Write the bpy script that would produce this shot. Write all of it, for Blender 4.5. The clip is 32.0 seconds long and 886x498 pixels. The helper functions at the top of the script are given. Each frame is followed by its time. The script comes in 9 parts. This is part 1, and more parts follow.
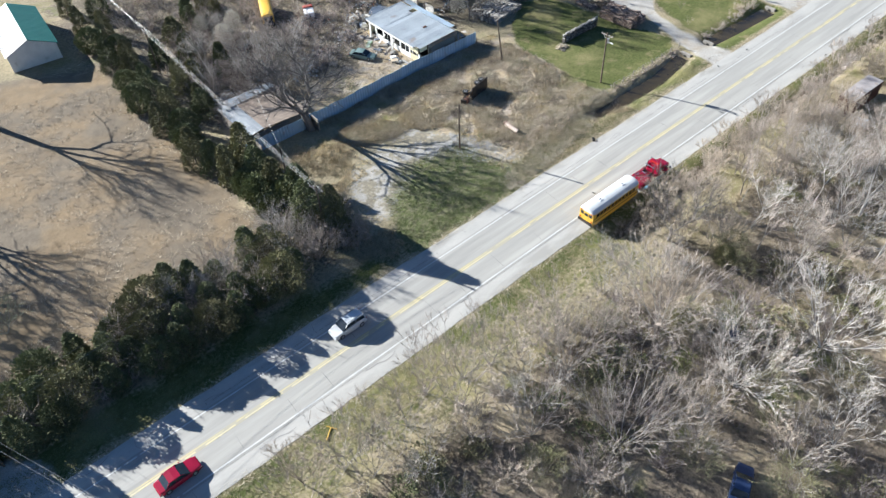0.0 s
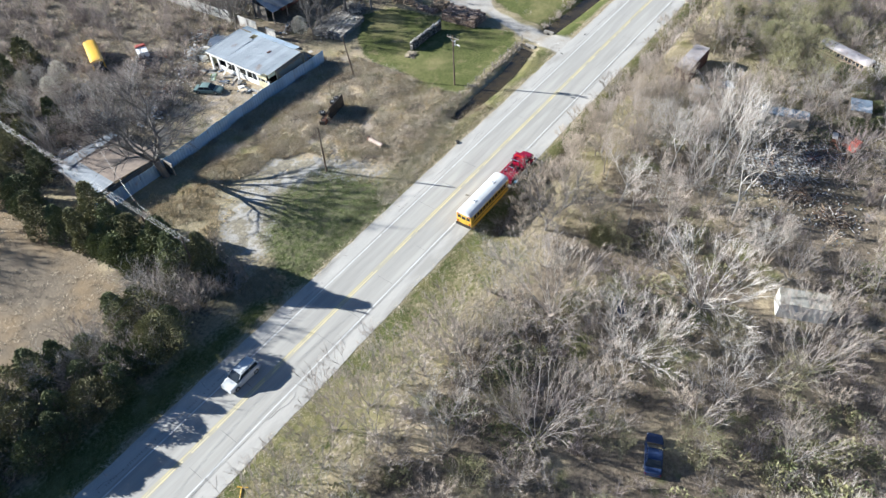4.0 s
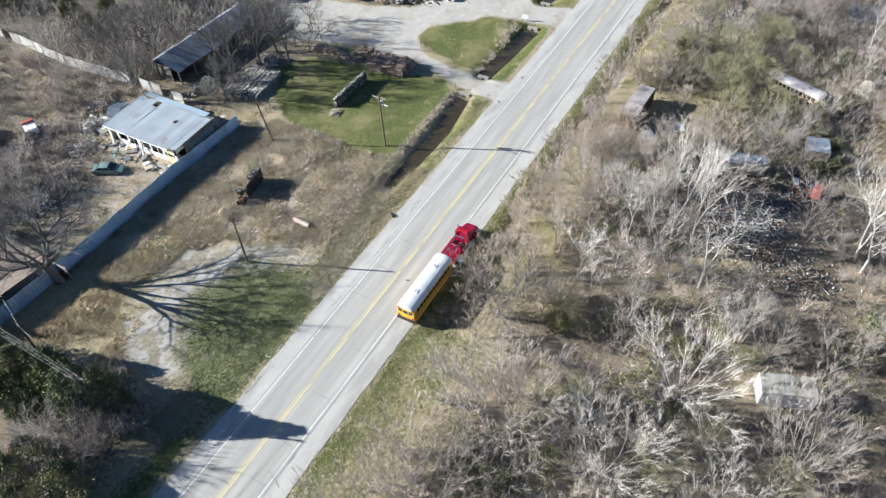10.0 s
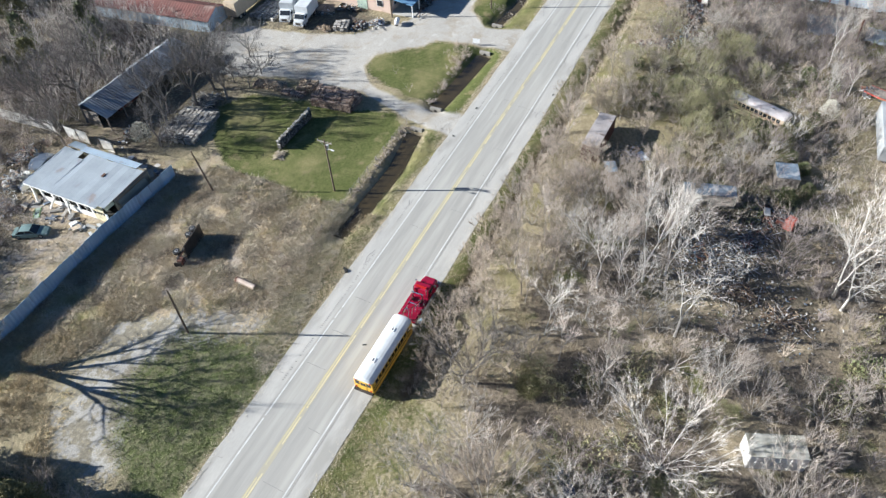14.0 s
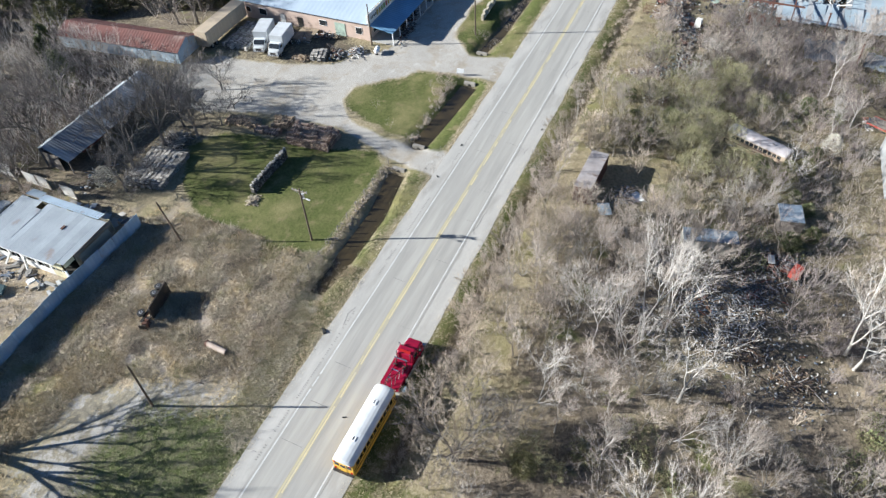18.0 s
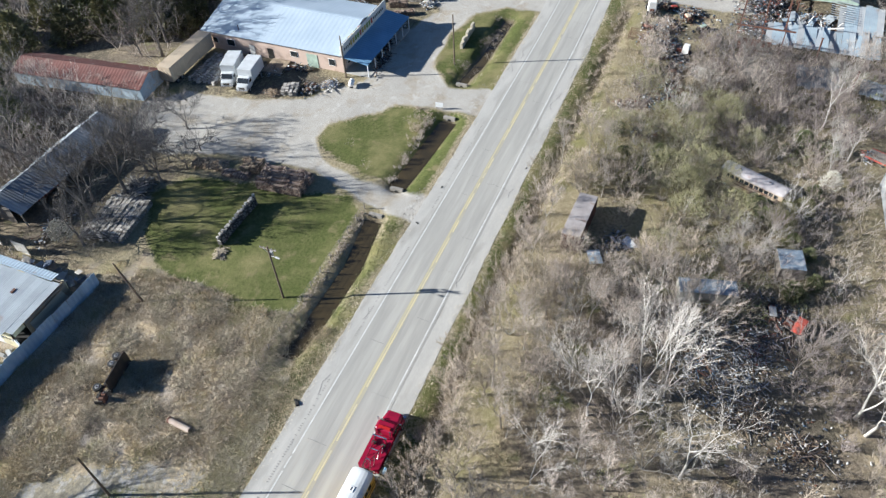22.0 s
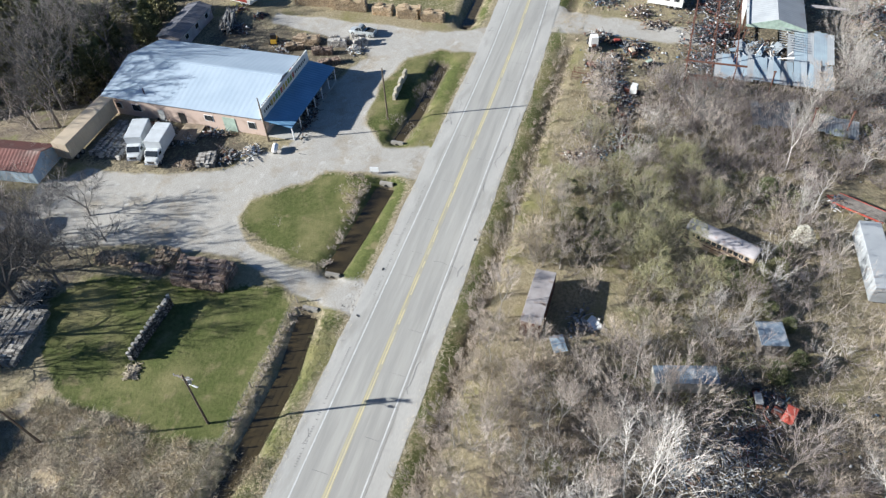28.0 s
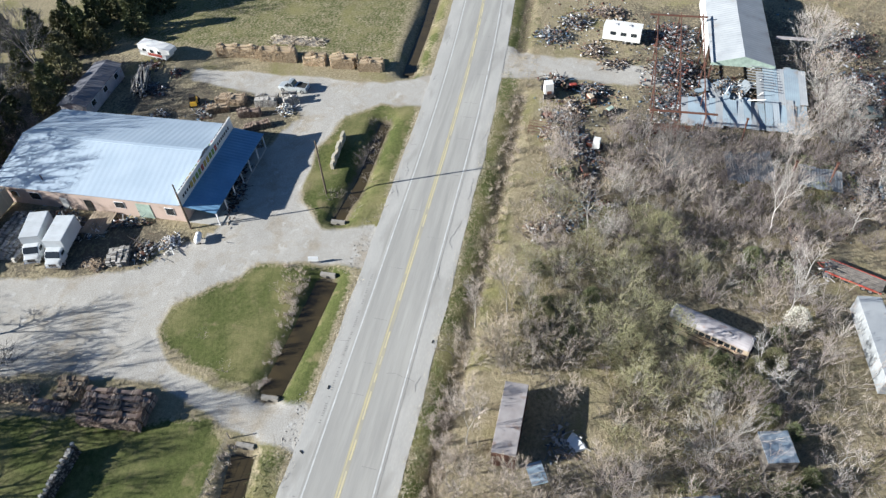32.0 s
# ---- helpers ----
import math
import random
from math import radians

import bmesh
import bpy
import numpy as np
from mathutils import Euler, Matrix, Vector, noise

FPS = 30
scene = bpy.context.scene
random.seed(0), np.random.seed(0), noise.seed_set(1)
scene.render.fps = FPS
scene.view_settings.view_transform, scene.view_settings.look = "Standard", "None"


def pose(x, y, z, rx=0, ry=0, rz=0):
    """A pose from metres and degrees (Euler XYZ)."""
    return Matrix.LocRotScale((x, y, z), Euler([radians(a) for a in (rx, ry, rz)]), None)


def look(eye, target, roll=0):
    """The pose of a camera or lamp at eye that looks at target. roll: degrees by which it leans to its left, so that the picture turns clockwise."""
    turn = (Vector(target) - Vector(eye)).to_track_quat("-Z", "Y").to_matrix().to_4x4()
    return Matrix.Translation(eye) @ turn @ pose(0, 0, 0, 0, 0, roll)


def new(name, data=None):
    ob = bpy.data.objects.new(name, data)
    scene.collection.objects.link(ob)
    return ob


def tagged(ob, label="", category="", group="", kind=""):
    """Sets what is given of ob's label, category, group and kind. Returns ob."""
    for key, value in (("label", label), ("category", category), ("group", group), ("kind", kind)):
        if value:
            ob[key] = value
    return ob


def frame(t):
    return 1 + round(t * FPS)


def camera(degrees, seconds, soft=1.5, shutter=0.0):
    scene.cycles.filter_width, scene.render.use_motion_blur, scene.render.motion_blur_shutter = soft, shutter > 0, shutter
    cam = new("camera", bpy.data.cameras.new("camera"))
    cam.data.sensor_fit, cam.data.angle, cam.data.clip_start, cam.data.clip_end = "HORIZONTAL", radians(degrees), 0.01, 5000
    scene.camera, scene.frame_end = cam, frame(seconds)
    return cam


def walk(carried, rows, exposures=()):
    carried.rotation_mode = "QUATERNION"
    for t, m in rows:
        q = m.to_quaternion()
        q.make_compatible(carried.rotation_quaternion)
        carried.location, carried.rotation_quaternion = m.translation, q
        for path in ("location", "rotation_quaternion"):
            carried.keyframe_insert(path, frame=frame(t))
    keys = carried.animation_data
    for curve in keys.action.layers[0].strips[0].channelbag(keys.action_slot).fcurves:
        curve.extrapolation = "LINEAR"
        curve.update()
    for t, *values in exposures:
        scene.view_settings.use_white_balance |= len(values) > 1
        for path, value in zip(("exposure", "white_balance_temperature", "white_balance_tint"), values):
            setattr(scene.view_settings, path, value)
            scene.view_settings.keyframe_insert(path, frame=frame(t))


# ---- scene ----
cam = camera(63.9, 32.0, soft=1.38)
METRES, EYE, TILT, LEAN, TURN = 78.2, 68.0, 0.0, 0.0, -38.9
ROWS = [
    (0.0, 0.0, 0.0, 0.0, -2.08, -46.15, 2.0),
    (0.5, 0.0003, 0.0003, 0.0003, -4.22, -46.18, 2.05),
    (1.0, 0.0001, 0.001, 0.0004, -6.31, -46.19, 2.06),
    (1.5, 0.0001, 0.0023, 0.0002, -8.12, -46.19, 2.07),
    (2.0, 0.0, 0.0046, 0.0003, -9.74, -46.2, 2.08),
    (2.5, 0.0007, 0.0078, 0.0005, -11.18, -46.2, 2.11),
    (3.0, 0.0023, 0.0118, 0.0006, -12.63, -46.21, 2.14),
    (3.5, 0.004, 0.0177, 0.0009, -14.22, -46.17, 2.2),
    (4.0, 0.0063, 0.0256, 0.0013, -15.69, -46.17, 2.24),
    (4.5, 0.0094, 0.0354, 0.0013, -17.07, -46.17, 2.28),
    (6.5, 0.0283, 0.0914, 0.0031, -20.24, -46.22, 2.39),
    (7.0, 0.0349, 0.1079, 0.0028, -20.48, -46.21, 2.41),
    (7.5, 0.0427, 0.1246, 0.0029, -20.49, -46.22, 2.43),
    (8.0, 0.0505, 0.1419, 0.0033, -20.51, -46.22, 2.43),
    (8.5, 0.0588, 0.1588, 0.0027, -20.66, -46.18, 2.45),
    (9.0, 0.0673, 0.1762, 0.0026, -20.97, -46.17, 2.46),
    (9.5, 0.0753, 0.1933, 0.0028, -21.3, -46.21, 2.46),
    (10.0, 0.0835, 0.2093, 0.0024, -21.71, -46.22, 2.47),
    (10.5, 0.0916, 0.2246, 0.0024, -22.11, -46.27, 2.48),
    (11.0, 0.0993, 0.2394, 0.002, -22.55, -46.3, 2.47),
    (11.5, 0.1073, 0.2536, 0.0023, -23.0, -46.34, 2.48),
    (12.0, 0.1149, 0.2672, 0.0023, -23.56, -46.36, 2.49),
    (12.5, 0.1221, 0.28, 0.0017, -24.19, -46.36, 2.5),
    (13.0, 0.129, 0.2934, 0.002, -24.72, -46.42, 2.49),
    (13.5, 0.1361, 0.3057, 0.0015, -25.25, -46.41, 2.5),
    (14.0, 0.1427, 0.3181, 0.0017, -25.88, -46.41, 2.5),
    (14.5, 0.1497, 0.3304, 0.0012, -26.65, -46.37, 2.5),
    (16.5, 0.177, 0.3813, 0.0033, -27.16, -46.36, 2.46),
    (17.0, 0.1839, 0.3943, 0.0033, -27.18, -46.35, 2.45),
    (17.5, 0.192, 0.4068, 0.0036, -27.17, -46.35, 2.47),
    (18.0, 0.1997, 0.4199, 0.0044, -27.2, -46.36, 2.47),
    (18.5, 0.2071, 0.4325, 0.0045, -27.22, -46.31, 2.46),
    (19.0, 0.2152, 0.445, 0.0053, -27.22, -46.3, 2.46),
    (19.5, 0.223, 0.4573, 0.0058, -27.33, -46.29, 2.47),
    (20.0, 0.2308, 0.4697, 0.0065, -27.62, -46.31, 2.47),
    (20.5, 0.2385, 0.4818, 0.0066, -27.9, -46.32, 2.48),
    (21.0, 0.2453, 0.4944, 0.0068, -28.23, -46.3, 2.45),
    (21.5, 0.2533, 0.5057, 0.0065, -28.53, -46.26, 2.48),
    (22.0, 0.2606, 0.5175, 0.0066, -28.89, -46.21, 2.49),
    (22.5, 0.2674, 0.5296, 0.0068, -29.31, -46.17, 2.46),
    (23.0, 0.2754, 0.5409, 0.0063, -29.73, -46.11, 2.47),
    (23.5, 0.2829, 0.5531, 0.0059, -30.17, -46.07, 2.47),
    (24.0, 0.2908, 0.5651, 0.0057, -30.61, -46.04, 2.47),
    (24.5, 0.2988, 0.5775, 0.0059, -31.04, -46.06, 2.47),
    (25.0, 0.3071, 0.5891, 0.0054, -31.48, -46.02, 2.5),
    (25.5, 0.3151, 0.6019, 0.0055, -32.03, -46.02, 2.49),
    (27.5, 0.3552, 0.6598, 0.0054, -34.08, -46.16, 2.51),
    (28.0, 0.3691, 0.6791, 0.005, -34.72, -46.22, 2.52),
    (28.5, 0.384, 0.6999, 0.0052, -35.53, -46.3, 2.53),
    (29.0, 0.3992, 0.721, 0.0048, -36.3, -46.35, 2.53),
    (29.5, 0.416, 0.7419, 0.0043, -36.95, -46.38, 2.57),
    (30.0, 0.4335, 0.7638, 0.0038, -37.53, -46.44, 2.57),
    (30.5, 0.4515, 0.7854, 0.003, -38.04, -46.46, 2.6),
    (31.0, 0.4701, 0.8076, 0.0022, -38.6, -46.49, 2.61),
    (31.5, 0.4895, 0.8304, 0.0034, -39.19, -46.58, 2.63),
    (32.0, 0.5099, 0.8514, 0.0021, -39.68, -46.56, 2.66),
]
walk(cam, [(t, pose(0, 0, EYE, TILT, LEAN, TURN) @ pose(METRES * x, METRES * y, METRES * z, 90 + pitch, roll, yaw)) for t, x, y, z, yaw, pitch, roll in ROWS],
     [(0.0, 1.53, 6020, 8), (8.0, 1.47, 6020, 8), (16.0, 1.30, 6060, 8), (26.0, 1.18, 6080, 8), (32.0, 1.14, 6080, 8)])

# ---- light ----
SUN_DIR = Vector((-0.374 * 0.927, 0.928 * 0.927, 0.375)).normalized()
world = bpy.data.worlds.new("sky")
scene.world = world
world.use_nodes = True
wn = world.node_tree.nodes
sky = wn.new("ShaderNodeTexSky")
sky.sky_type, sky.sun_disc = "NISHITA", False
sky.ozone_density, sky.dust_density = 6.0, 0.3
sky.sun_elevation = math.asin(SUN_DIR.z)
sky.sun_rotation = math.atan2(SUN_DIR.x, SUN_DIR.y)
world.node_tree.links.new(sky.outputs[0], wn["Background"].inputs[0])
wn["Background"].inputs[1].default_value = 0.042
sun_data = bpy.data.lights.new("sun", "SUN")
sun_data.energy, sun_data.angle, sun_data.color = 5.4, radians(0.5), (1.0, 0.955, 0.88)
sun = new("sun", sun_data)
sun.matrix_world = look((0, 0, 100), Vector((0, 0, 100)) - SUN_DIR)


# ---- materials ----
def material(name, a, b=None, rough=0.8, metal=0.0, scale=1.5, fine=14.0, bump=0.15, vary=0.12, stain=None, stain_at=0.62, spec=0.4, stretch=None):
    """Two-scale mottled surface: base colours a and b, fine grain, optional stains, and a brightness that differs from piece to piece."""
    m = bpy.data.materials.new(name)
    m.use_nodes = True
    n, l = m.node_tree.nodes, m.node_tree.links
    p = n["Principled BSDF"]
    b = b or tuple(min(1, c * 0.72) for c in a)
    co = n.new("ShaderNodeTexCoord")
    vec = co.outputs["Object"]
    if stretch:
        mp = n.new("ShaderNodeMapping")
        mp.inputs["Scale"].default_value = stretch
        l.new(vec, mp.inputs[0])
        vec = mp.outputs[0]
    def tex(s, d):
        t = n.new("ShaderNodeTexNoise")
        t.inputs["Scale"].default_value, t.inputs["Detail"].default_value = s, d
        l.new(vec, t.inputs["Vector"])
        return t.outputs["Fac"]
    def ramp(src, lo, hi):
        r = n.new("ShaderNodeMapRange")
        r.inputs["From Min"].default_value, r.inputs["From Max"].default_value = lo, hi
        l.new(src, r.inputs["Value"])
        return r.outputs[0]
    def mix(f, c1, c2, kind="MIX"):
        x = n.new("ShaderNodeMix")
        x.data_type, x.blend_type = "RGBA", kind
        for sock, v in ((x.inputs[0], f), (x.inputs[6], c1), (x.inputs[7], c2)):
            if hasattr(v, "is_linked"):
                l.new(v, sock)
            else:
                sock.default_value = v if isinstance(v, float) else (*v, 1)
        return x.outputs[2]
    big, small = tex(scale, 5.0), tex(fine, 4.0)
    col = mix(ramp(big, 0.35, 0.65), a, b)
    grain = n.new("ShaderNodeMapRange")
    grain.inputs["To Min"].default_value, grain.inputs["To Max"].default_value = 1 - vary, 1 + vary
    l.new(small, grain.inputs["Value"])
    info = n.new("ShaderNodeObjectInfo")
    rnd = n.new("ShaderNodeMapRange")
    rnd.inputs["To Min"].default_value, rnd.inputs["To Max"].default_value = 1 - vary, 1 + vary
    l.new(info.outputs["Random"], rnd.inputs["Value"])
    mul = n.new("ShaderNodeMath")
    mul.operation = "MULTIPLY"
    l.new(grain.outputs[0], mul.inputs[0])
    l.new(rnd.outputs[0], mul.inputs[1])
    vm = n.new("ShaderNodeVectorMath")
    vm.operation = "SCALE"
    l.new(col, vm.inputs[0])
    l.new(mul.outputs[0], vm.inputs["Scale"])
    col = vm.outputs[0]
    if stain:
        col = mix(ramp(tex(scale * 0.7 + 0.1, 6.0), stain_at - 0.06, stain_at + 0.08), col, stain)
    l.new(col, p.inputs["Base Color"])
    p.inputs["Roughness"].default_value, p.inputs["Metallic"].default_value = rough, metal
    p.inputs["Specular IOR Level"].default_value = spec
    if bump:
        bp = n.new("ShaderNodeBump")
        bp.inputs["Strength"].default_value, bp.inputs["Distance"].default_value = bump, 0.03
        l.new(small, bp.inputs["Height"])
        l.new(bp.outputs[0], p.inputs["Normal"])
    return m


def leafy(name, a, b, c, rough=0.75):
    """Foliage and twigs: colour differs from piece to piece of the mesh and from plant to plant."""
    m = bpy.data.materials.new(name)
    m.use_nodes = True
    n, l = m.node_tree.nodes, m.node_tree.links
    p = n["Principled BSDF"]
    geo, info = n.new("ShaderNodeNewGeometry"), n.new("ShaderNodeObjectInfo")
    r = n.new("ShaderNodeValToRGB")
    e = r.color_ramp.elements
    e[0].color, e[1].color = (*a, 1), (*c, 1)
    mid = e.new(0.5)
    mid.color = (*b, 1)
    l.new(geo.outputs["Random Per Island"], r.inputs[0])
    mr = n.new("ShaderNodeMapRange")
    mr.inputs["To Min"].default_value, mr.inputs["To Max"].default_value = 0.72, 1.25
    l.new(info.outputs["Random"], mr.inputs["Value"])
    vm = n.new("ShaderNodeVectorMath")
    vm.operation = "SCALE"
    l.new(r.outputs[0], vm.inputs[0])
    l.new(mr.outputs[0], vm.inputs["Scale"])
    l.new(vm.outputs[0], p.inputs["Base Color"])
    p.inputs["Roughness"].default_value = rough
    p.inputs["Specular IOR Level"].default_value = 0.2
    return m



def scrap_mix(name, *cols):
    """Mixed scrap: every piece of the heap takes one of several colours."""
    m = leafy(name, cols[0], cols[1], cols[2], 0.55)
    r = next(x for x in m.node_tree.nodes if x.bl_idname == "ShaderNodeValToRGB").color_ramp
    r.interpolation = "CONSTANT"
    while len(r.elements) < len(cols):
        r.elements.new(0.99)
    for k, c in enumerate(cols):
        r.elements[k].position = k / len(cols)
        r.elements[k].color = (*c, 1)
    return m


MAT = dict(
    asphalt=material("worn_asphalt", (0.345, 0.335, 0.308), (0.285, 0.277, 0.257), 0.9, scale=0.9, fine=9, bump=0.1, vary=0.09, stain=(0.39, 0.378, 0.345), stain_at=0.6, stretch=(0.07, 1.0, 1.0)),
    shoulder=material("pale_shoulder", (0.44, 0.425, 0.395), (0.37, 0.36, 0.335), 0.92, scale=0.5, fine=8, bump=0.15, vary=0.16, stain=(0.31, 0.30, 0.275), stain_at=0.58, stretch=(0.25, 1.0, 1.0)),
    strip=material("yellow_stained_asphalt", (0.42, 0.385, 0.285), (0.36, 0.34, 0.285), 0.9, scale=0.4, fine=9, bump=0.1, vary=0.08),
    crack=material("tar_crack", (0.19, 0.187, 0.18), (0.24, 0.237, 0.23), 0.9, bump=0),
    line_white=material("white_road_paint", (0.54, 0.54, 0.525), (0.42, 0.42, 0.405), 0.7, scale=0.8, bump=0),
    line_yellow=material("yellow_road_paint", (0.56, 0.485, 0.275), (0.46, 0.42, 0.30), 0.7, scale=0.5, bump=0),
    water=material("brown_water", (0.042, 0.033, 0.018), (0.06, 0.045, 0.022), 0.1, scale=0.5, bump=0.02, spec=0.5),
    roof_white=material("pale_metal_roof", (0.40, 0.475, 0.55), (0.35, 0.425, 0.50), 0.5, scale=0.25, fine=3, bump=0.04, vary=0.05),
    roof_blue=material("blue_metal_roof", (0.16, 0.30, 0.45), (0.13, 0.25, 0.38), 0.45, scale=0.3, fine=3, bump=0.04),
    roof_grey=material("weathered_tin_roof", (0.36, 0.40, 0.43), (0.30, 0.335, 0.365), 0.55, scale=0.4, fine=4, bump=0.05, stain=(0.25, 0.18, 0.13), stain_at=0.68),
    roof_rust=material("rusty_tin_roof", (0.16, 0.06, 0.05), (0.115, 0.052, 0.045), 0.8, scale=0.5, stain=(0.24, 0.17, 0.145), stain_at=0.62),
    roof_green=material("green_metal_roof", (0.03, 0.16, 0.13), (0.04, 0.19, 0.15), 0.5, scale=0.4, bump=0.03),
    wall_peach=material("peach_painted_wall", (0.56, 0.43, 0.36), (0.50, 0.39, 0.33), 0.85, scale=0.6, stain=(0.35, 0.26, 0.2), stain_at=0.66),
    wall_cream=material("cream_painted_wall", (0.62, 0.56, 0.36), (0.52, 0.47, 0.32), 0.85, scale=0.7, stain=(0.3, 0.27, 0.2), stain_at=0.62),
    wall_white=material("white_painted_wall", (0.75, 0.74, 0.71), (0.66, 0.65, 0.62), 0.8, scale=0.6, stain=(0.42, 0.40, 0.36), stain_at=0.68),
    wall_tin=material("pale_blue_tin_wall", (0.42, 0.52, 0.60), (0.34, 0.42, 0.50), 0.55, scale=0.5, stain=(0.28, 0.2, 0.15), stain_at=0.7),
    fence_tin=material("galvanised_fence_sheet", (0.34, 0.46, 0.58), (0.28, 0.39, 0.50), 0.55, scale=0.5, stain=(0.30, 0.24, 0.2), stain_at=0.72),
    wood_old=material("grey_weathered_wood", (0.26, 0.23, 0.20), (0.17, 0.15, 0.13), 0.9, scale=1.5, stretch=(1, 1, 4)),
    wood_pole=material("treated_pole_wood", (0.15, 0.11, 0.08), (0.10, 0.08, 0.06), 0.9, scale=2),
    firewood=leafy("split_firewood", (0.20, 0.15, 0.11), (0.34, 0.26, 0.18), (0.50, 0.40, 0.29), 0.9),
    firewood_pale=leafy("pale_cut_firewood", (0.30, 0.22, 0.15), (0.48, 0.37, 0.24), (0.62, 0.50, 0.36), 0.9),
    log_grey=leafy("grey_old_logs", (0.20, 0.18, 0.16), (0.36, 0.34, 0.31), (0.55, 0.52, 0.48), 0.9),
    # near-black; also paints shade in log gaps, the doorway and pipe mouths
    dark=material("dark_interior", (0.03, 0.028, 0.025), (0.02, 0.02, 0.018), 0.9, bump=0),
    glass=material("dark_window_glass", (0.02, 0.025, 0.03), (0.03, 0.035, 0.04), 0.06, bump=0, vary=0.05, spec=0.6),
    tyre=material("black_rubber", (0.02, 0.02, 0.02), (0.03, 0.03, 0.03), 0.85),
    rim=material("dull_steel_rim", (0.45, 0.45, 0.45), (0.35, 0.35, 0.35), 0.4, metal=0.7, bump=0),
    chrome=material("chrome_trim", (0.7, 0.7, 0.72), (0.6, 0.6, 0.62), 0.2, metal=0.9, bump=0),
    red=material("red_vehicle_paint", (0.26, 0.007, 0.032), (0.23, 0.007, 0.028), 0.25, scale=0.8, bump=0, vary=0.04, spec=0.5),
    red_old=material("faded_red_paint", (0.42, 0.07, 0.05), (0.32, 0.07, 0.05), 0.6, stain=(0.22, 0.10, 0.06), stain_at=0.62),
    white_paint=material("white_vehicle_paint", (0.80, 0.81, 0.82), (0.74, 0.75, 0.76), 0.35, scale=0.6, bump=0, vary=0.04),
    bus_yellow=material("school_bus_yellow_paint", (0.70, 0.42, 0.05), (0.64, 0.38, 0.05), 0.4, scale=0.6, bump=0, vary=0.05),
    bus_faded=material("faded_tan_bus_paint", (0.48, 0.38, 0.26), (0.40, 0.32, 0.24), 0.7, stain=(0.25, 0.14, 0.08), stain_at=0.62),
    roof_pinkish=material("faded_pinkish_white_paint", (0.46, 0.43, 0.435), (0.37, 0.34, 0.345), 0.6, stain=(0.34, 0.25, 0.22), stain_at=0.64),
    silver=material("silver_vehicle_paint", (0.50, 0.53, 0.54), (0.44, 0.47, 0.48), 0.3, metal=0.4, bump=0, vary=0.04),
    green_car=material("faded_dark_green_paint", (0.12, 0.185, 0.18), (0.15, 0.215, 0.21), 0.5, bump=0),
    blue_car=material("dark_blue_paint", (0.02, 0.04, 0.10), (0.03, 0.05, 0.12), 0.3, bump=0),
    black_steel=material("blackened_steel", (0.03, 0.03, 0.03), (0.06, 0.05, 0.045), 0.6, metal=0.3),
    rust=material("rusted_steel", (0.14, 0.06, 0.04), (0.10, 0.05, 0.036), 0.85, scale=2),
    trailer_tan=material("tan_trailer_paint", (0.55, 0.45, 0.33), (0.48, 0.40, 0.30), 0.5, scale=0.5, stain=(0.35, 0.26, 0.18), stain_at=0.66),
    headlight=material("clear_lamp_lens", (0.75, 0.75, 0.72), (0.7, 0.7, 0.68), 0.15, bump=0),
    taillight=material("red_lamp_lens", (0.45, 0.02, 0.02), (0.4, 0.02, 0.02), 0.2, bump=0),
    stone=material("pale_limestone", (0.52, 0.47, 0.37), (0.42, 0.38, 0.30), 0.9, scale=1.5),
    bark=leafy("grey_brown_bark", (0.237, 0.202, 0.170), (0.279, 0.241, 0.207), (0.326, 0.280, 0.245)),
    bark_dark=leafy("dark_bark", (0.07, 0.06, 0.05), (0.10, 0.085, 0.07), (0.13, 0.11, 0.095)),
    bark_pale=leafy("pale_sycamore_bark", (0.47, 0.445, 0.41), (0.53, 0.505, 0.47), (0.60, 0.575, 0.54)),
    bark_grey=leafy("light_grey_bark", (0.264, 0.244, 0.225), (0.308, 0.291, 0.269), (0.352, 0.332, 0.308)),
    twig_plum=leafy("purple_brown_twigs", (0.218, 0.182, 0.169), (0.271, 0.231, 0.215), (0.330, 0.286, 0.268)),
    twig_dark=leafy("dark_grey_twigs", (0.14, 0.125, 0.115), (0.175, 0.16, 0.15), (0.215, 0.20, 0.187)),
    twig_olive=leafy("olive_budding_twigs", (0.24, 0.225, 0.13), (0.285, 0.27, 0.16), (0.335, 0.315, 0.20)),
    firewood_brown=leafy("reddish_brown_firewood", (0.15, 0.105, 0.085), (0.25, 0.185, 0.15), (0.42, 0.34, 0.27), 0.9),
    bark_mid=leafy("mid_grey_bark", (0.11, 0.10, 0.09), (0.155, 0.14, 0.128), (0.20, 0.185, 0.17)),
    log_dark=leafy("dark_old_logs", (0.06, 0.055, 0.05), (0.11, 0.10, 0.092), (0.48, 0.46, 0.43)),
    weed_dark=leafy("dark_rotted_weeds", (0.13, 0.105, 0.08), (0.17, 0.14, 0.11), (0.22, 0.185, 0.145)),
    weed_straw=leafy("bleached_straw", (0.42, 0.365, 0.27), (0.50, 0.44, 0.335), (0.58, 0.52, 0.41)),
    weed_olive=leafy("olive_matted_grass", (0.24, 0.225, 0.11), (0.30, 0.28, 0.15), (0.37, 0.345, 0.20)),
    weed_gold=leafy("golden_dry_grass", (0.34, 0.27, 0.15), (0.46, 0.37, 0.215), (0.58, 0.48, 0.30)),
    concrete_old=material("grimy_concrete", (0.29, 0.27, 0.24), (0.21, 0.195, 0.17), 0.9, scale=1.2),
    twig=leafy("grey_brown_twigs", (0.336, 0.287, 0.249), (0.401, 0.345, 0.301), (0.472, 0.409, 0.359)),
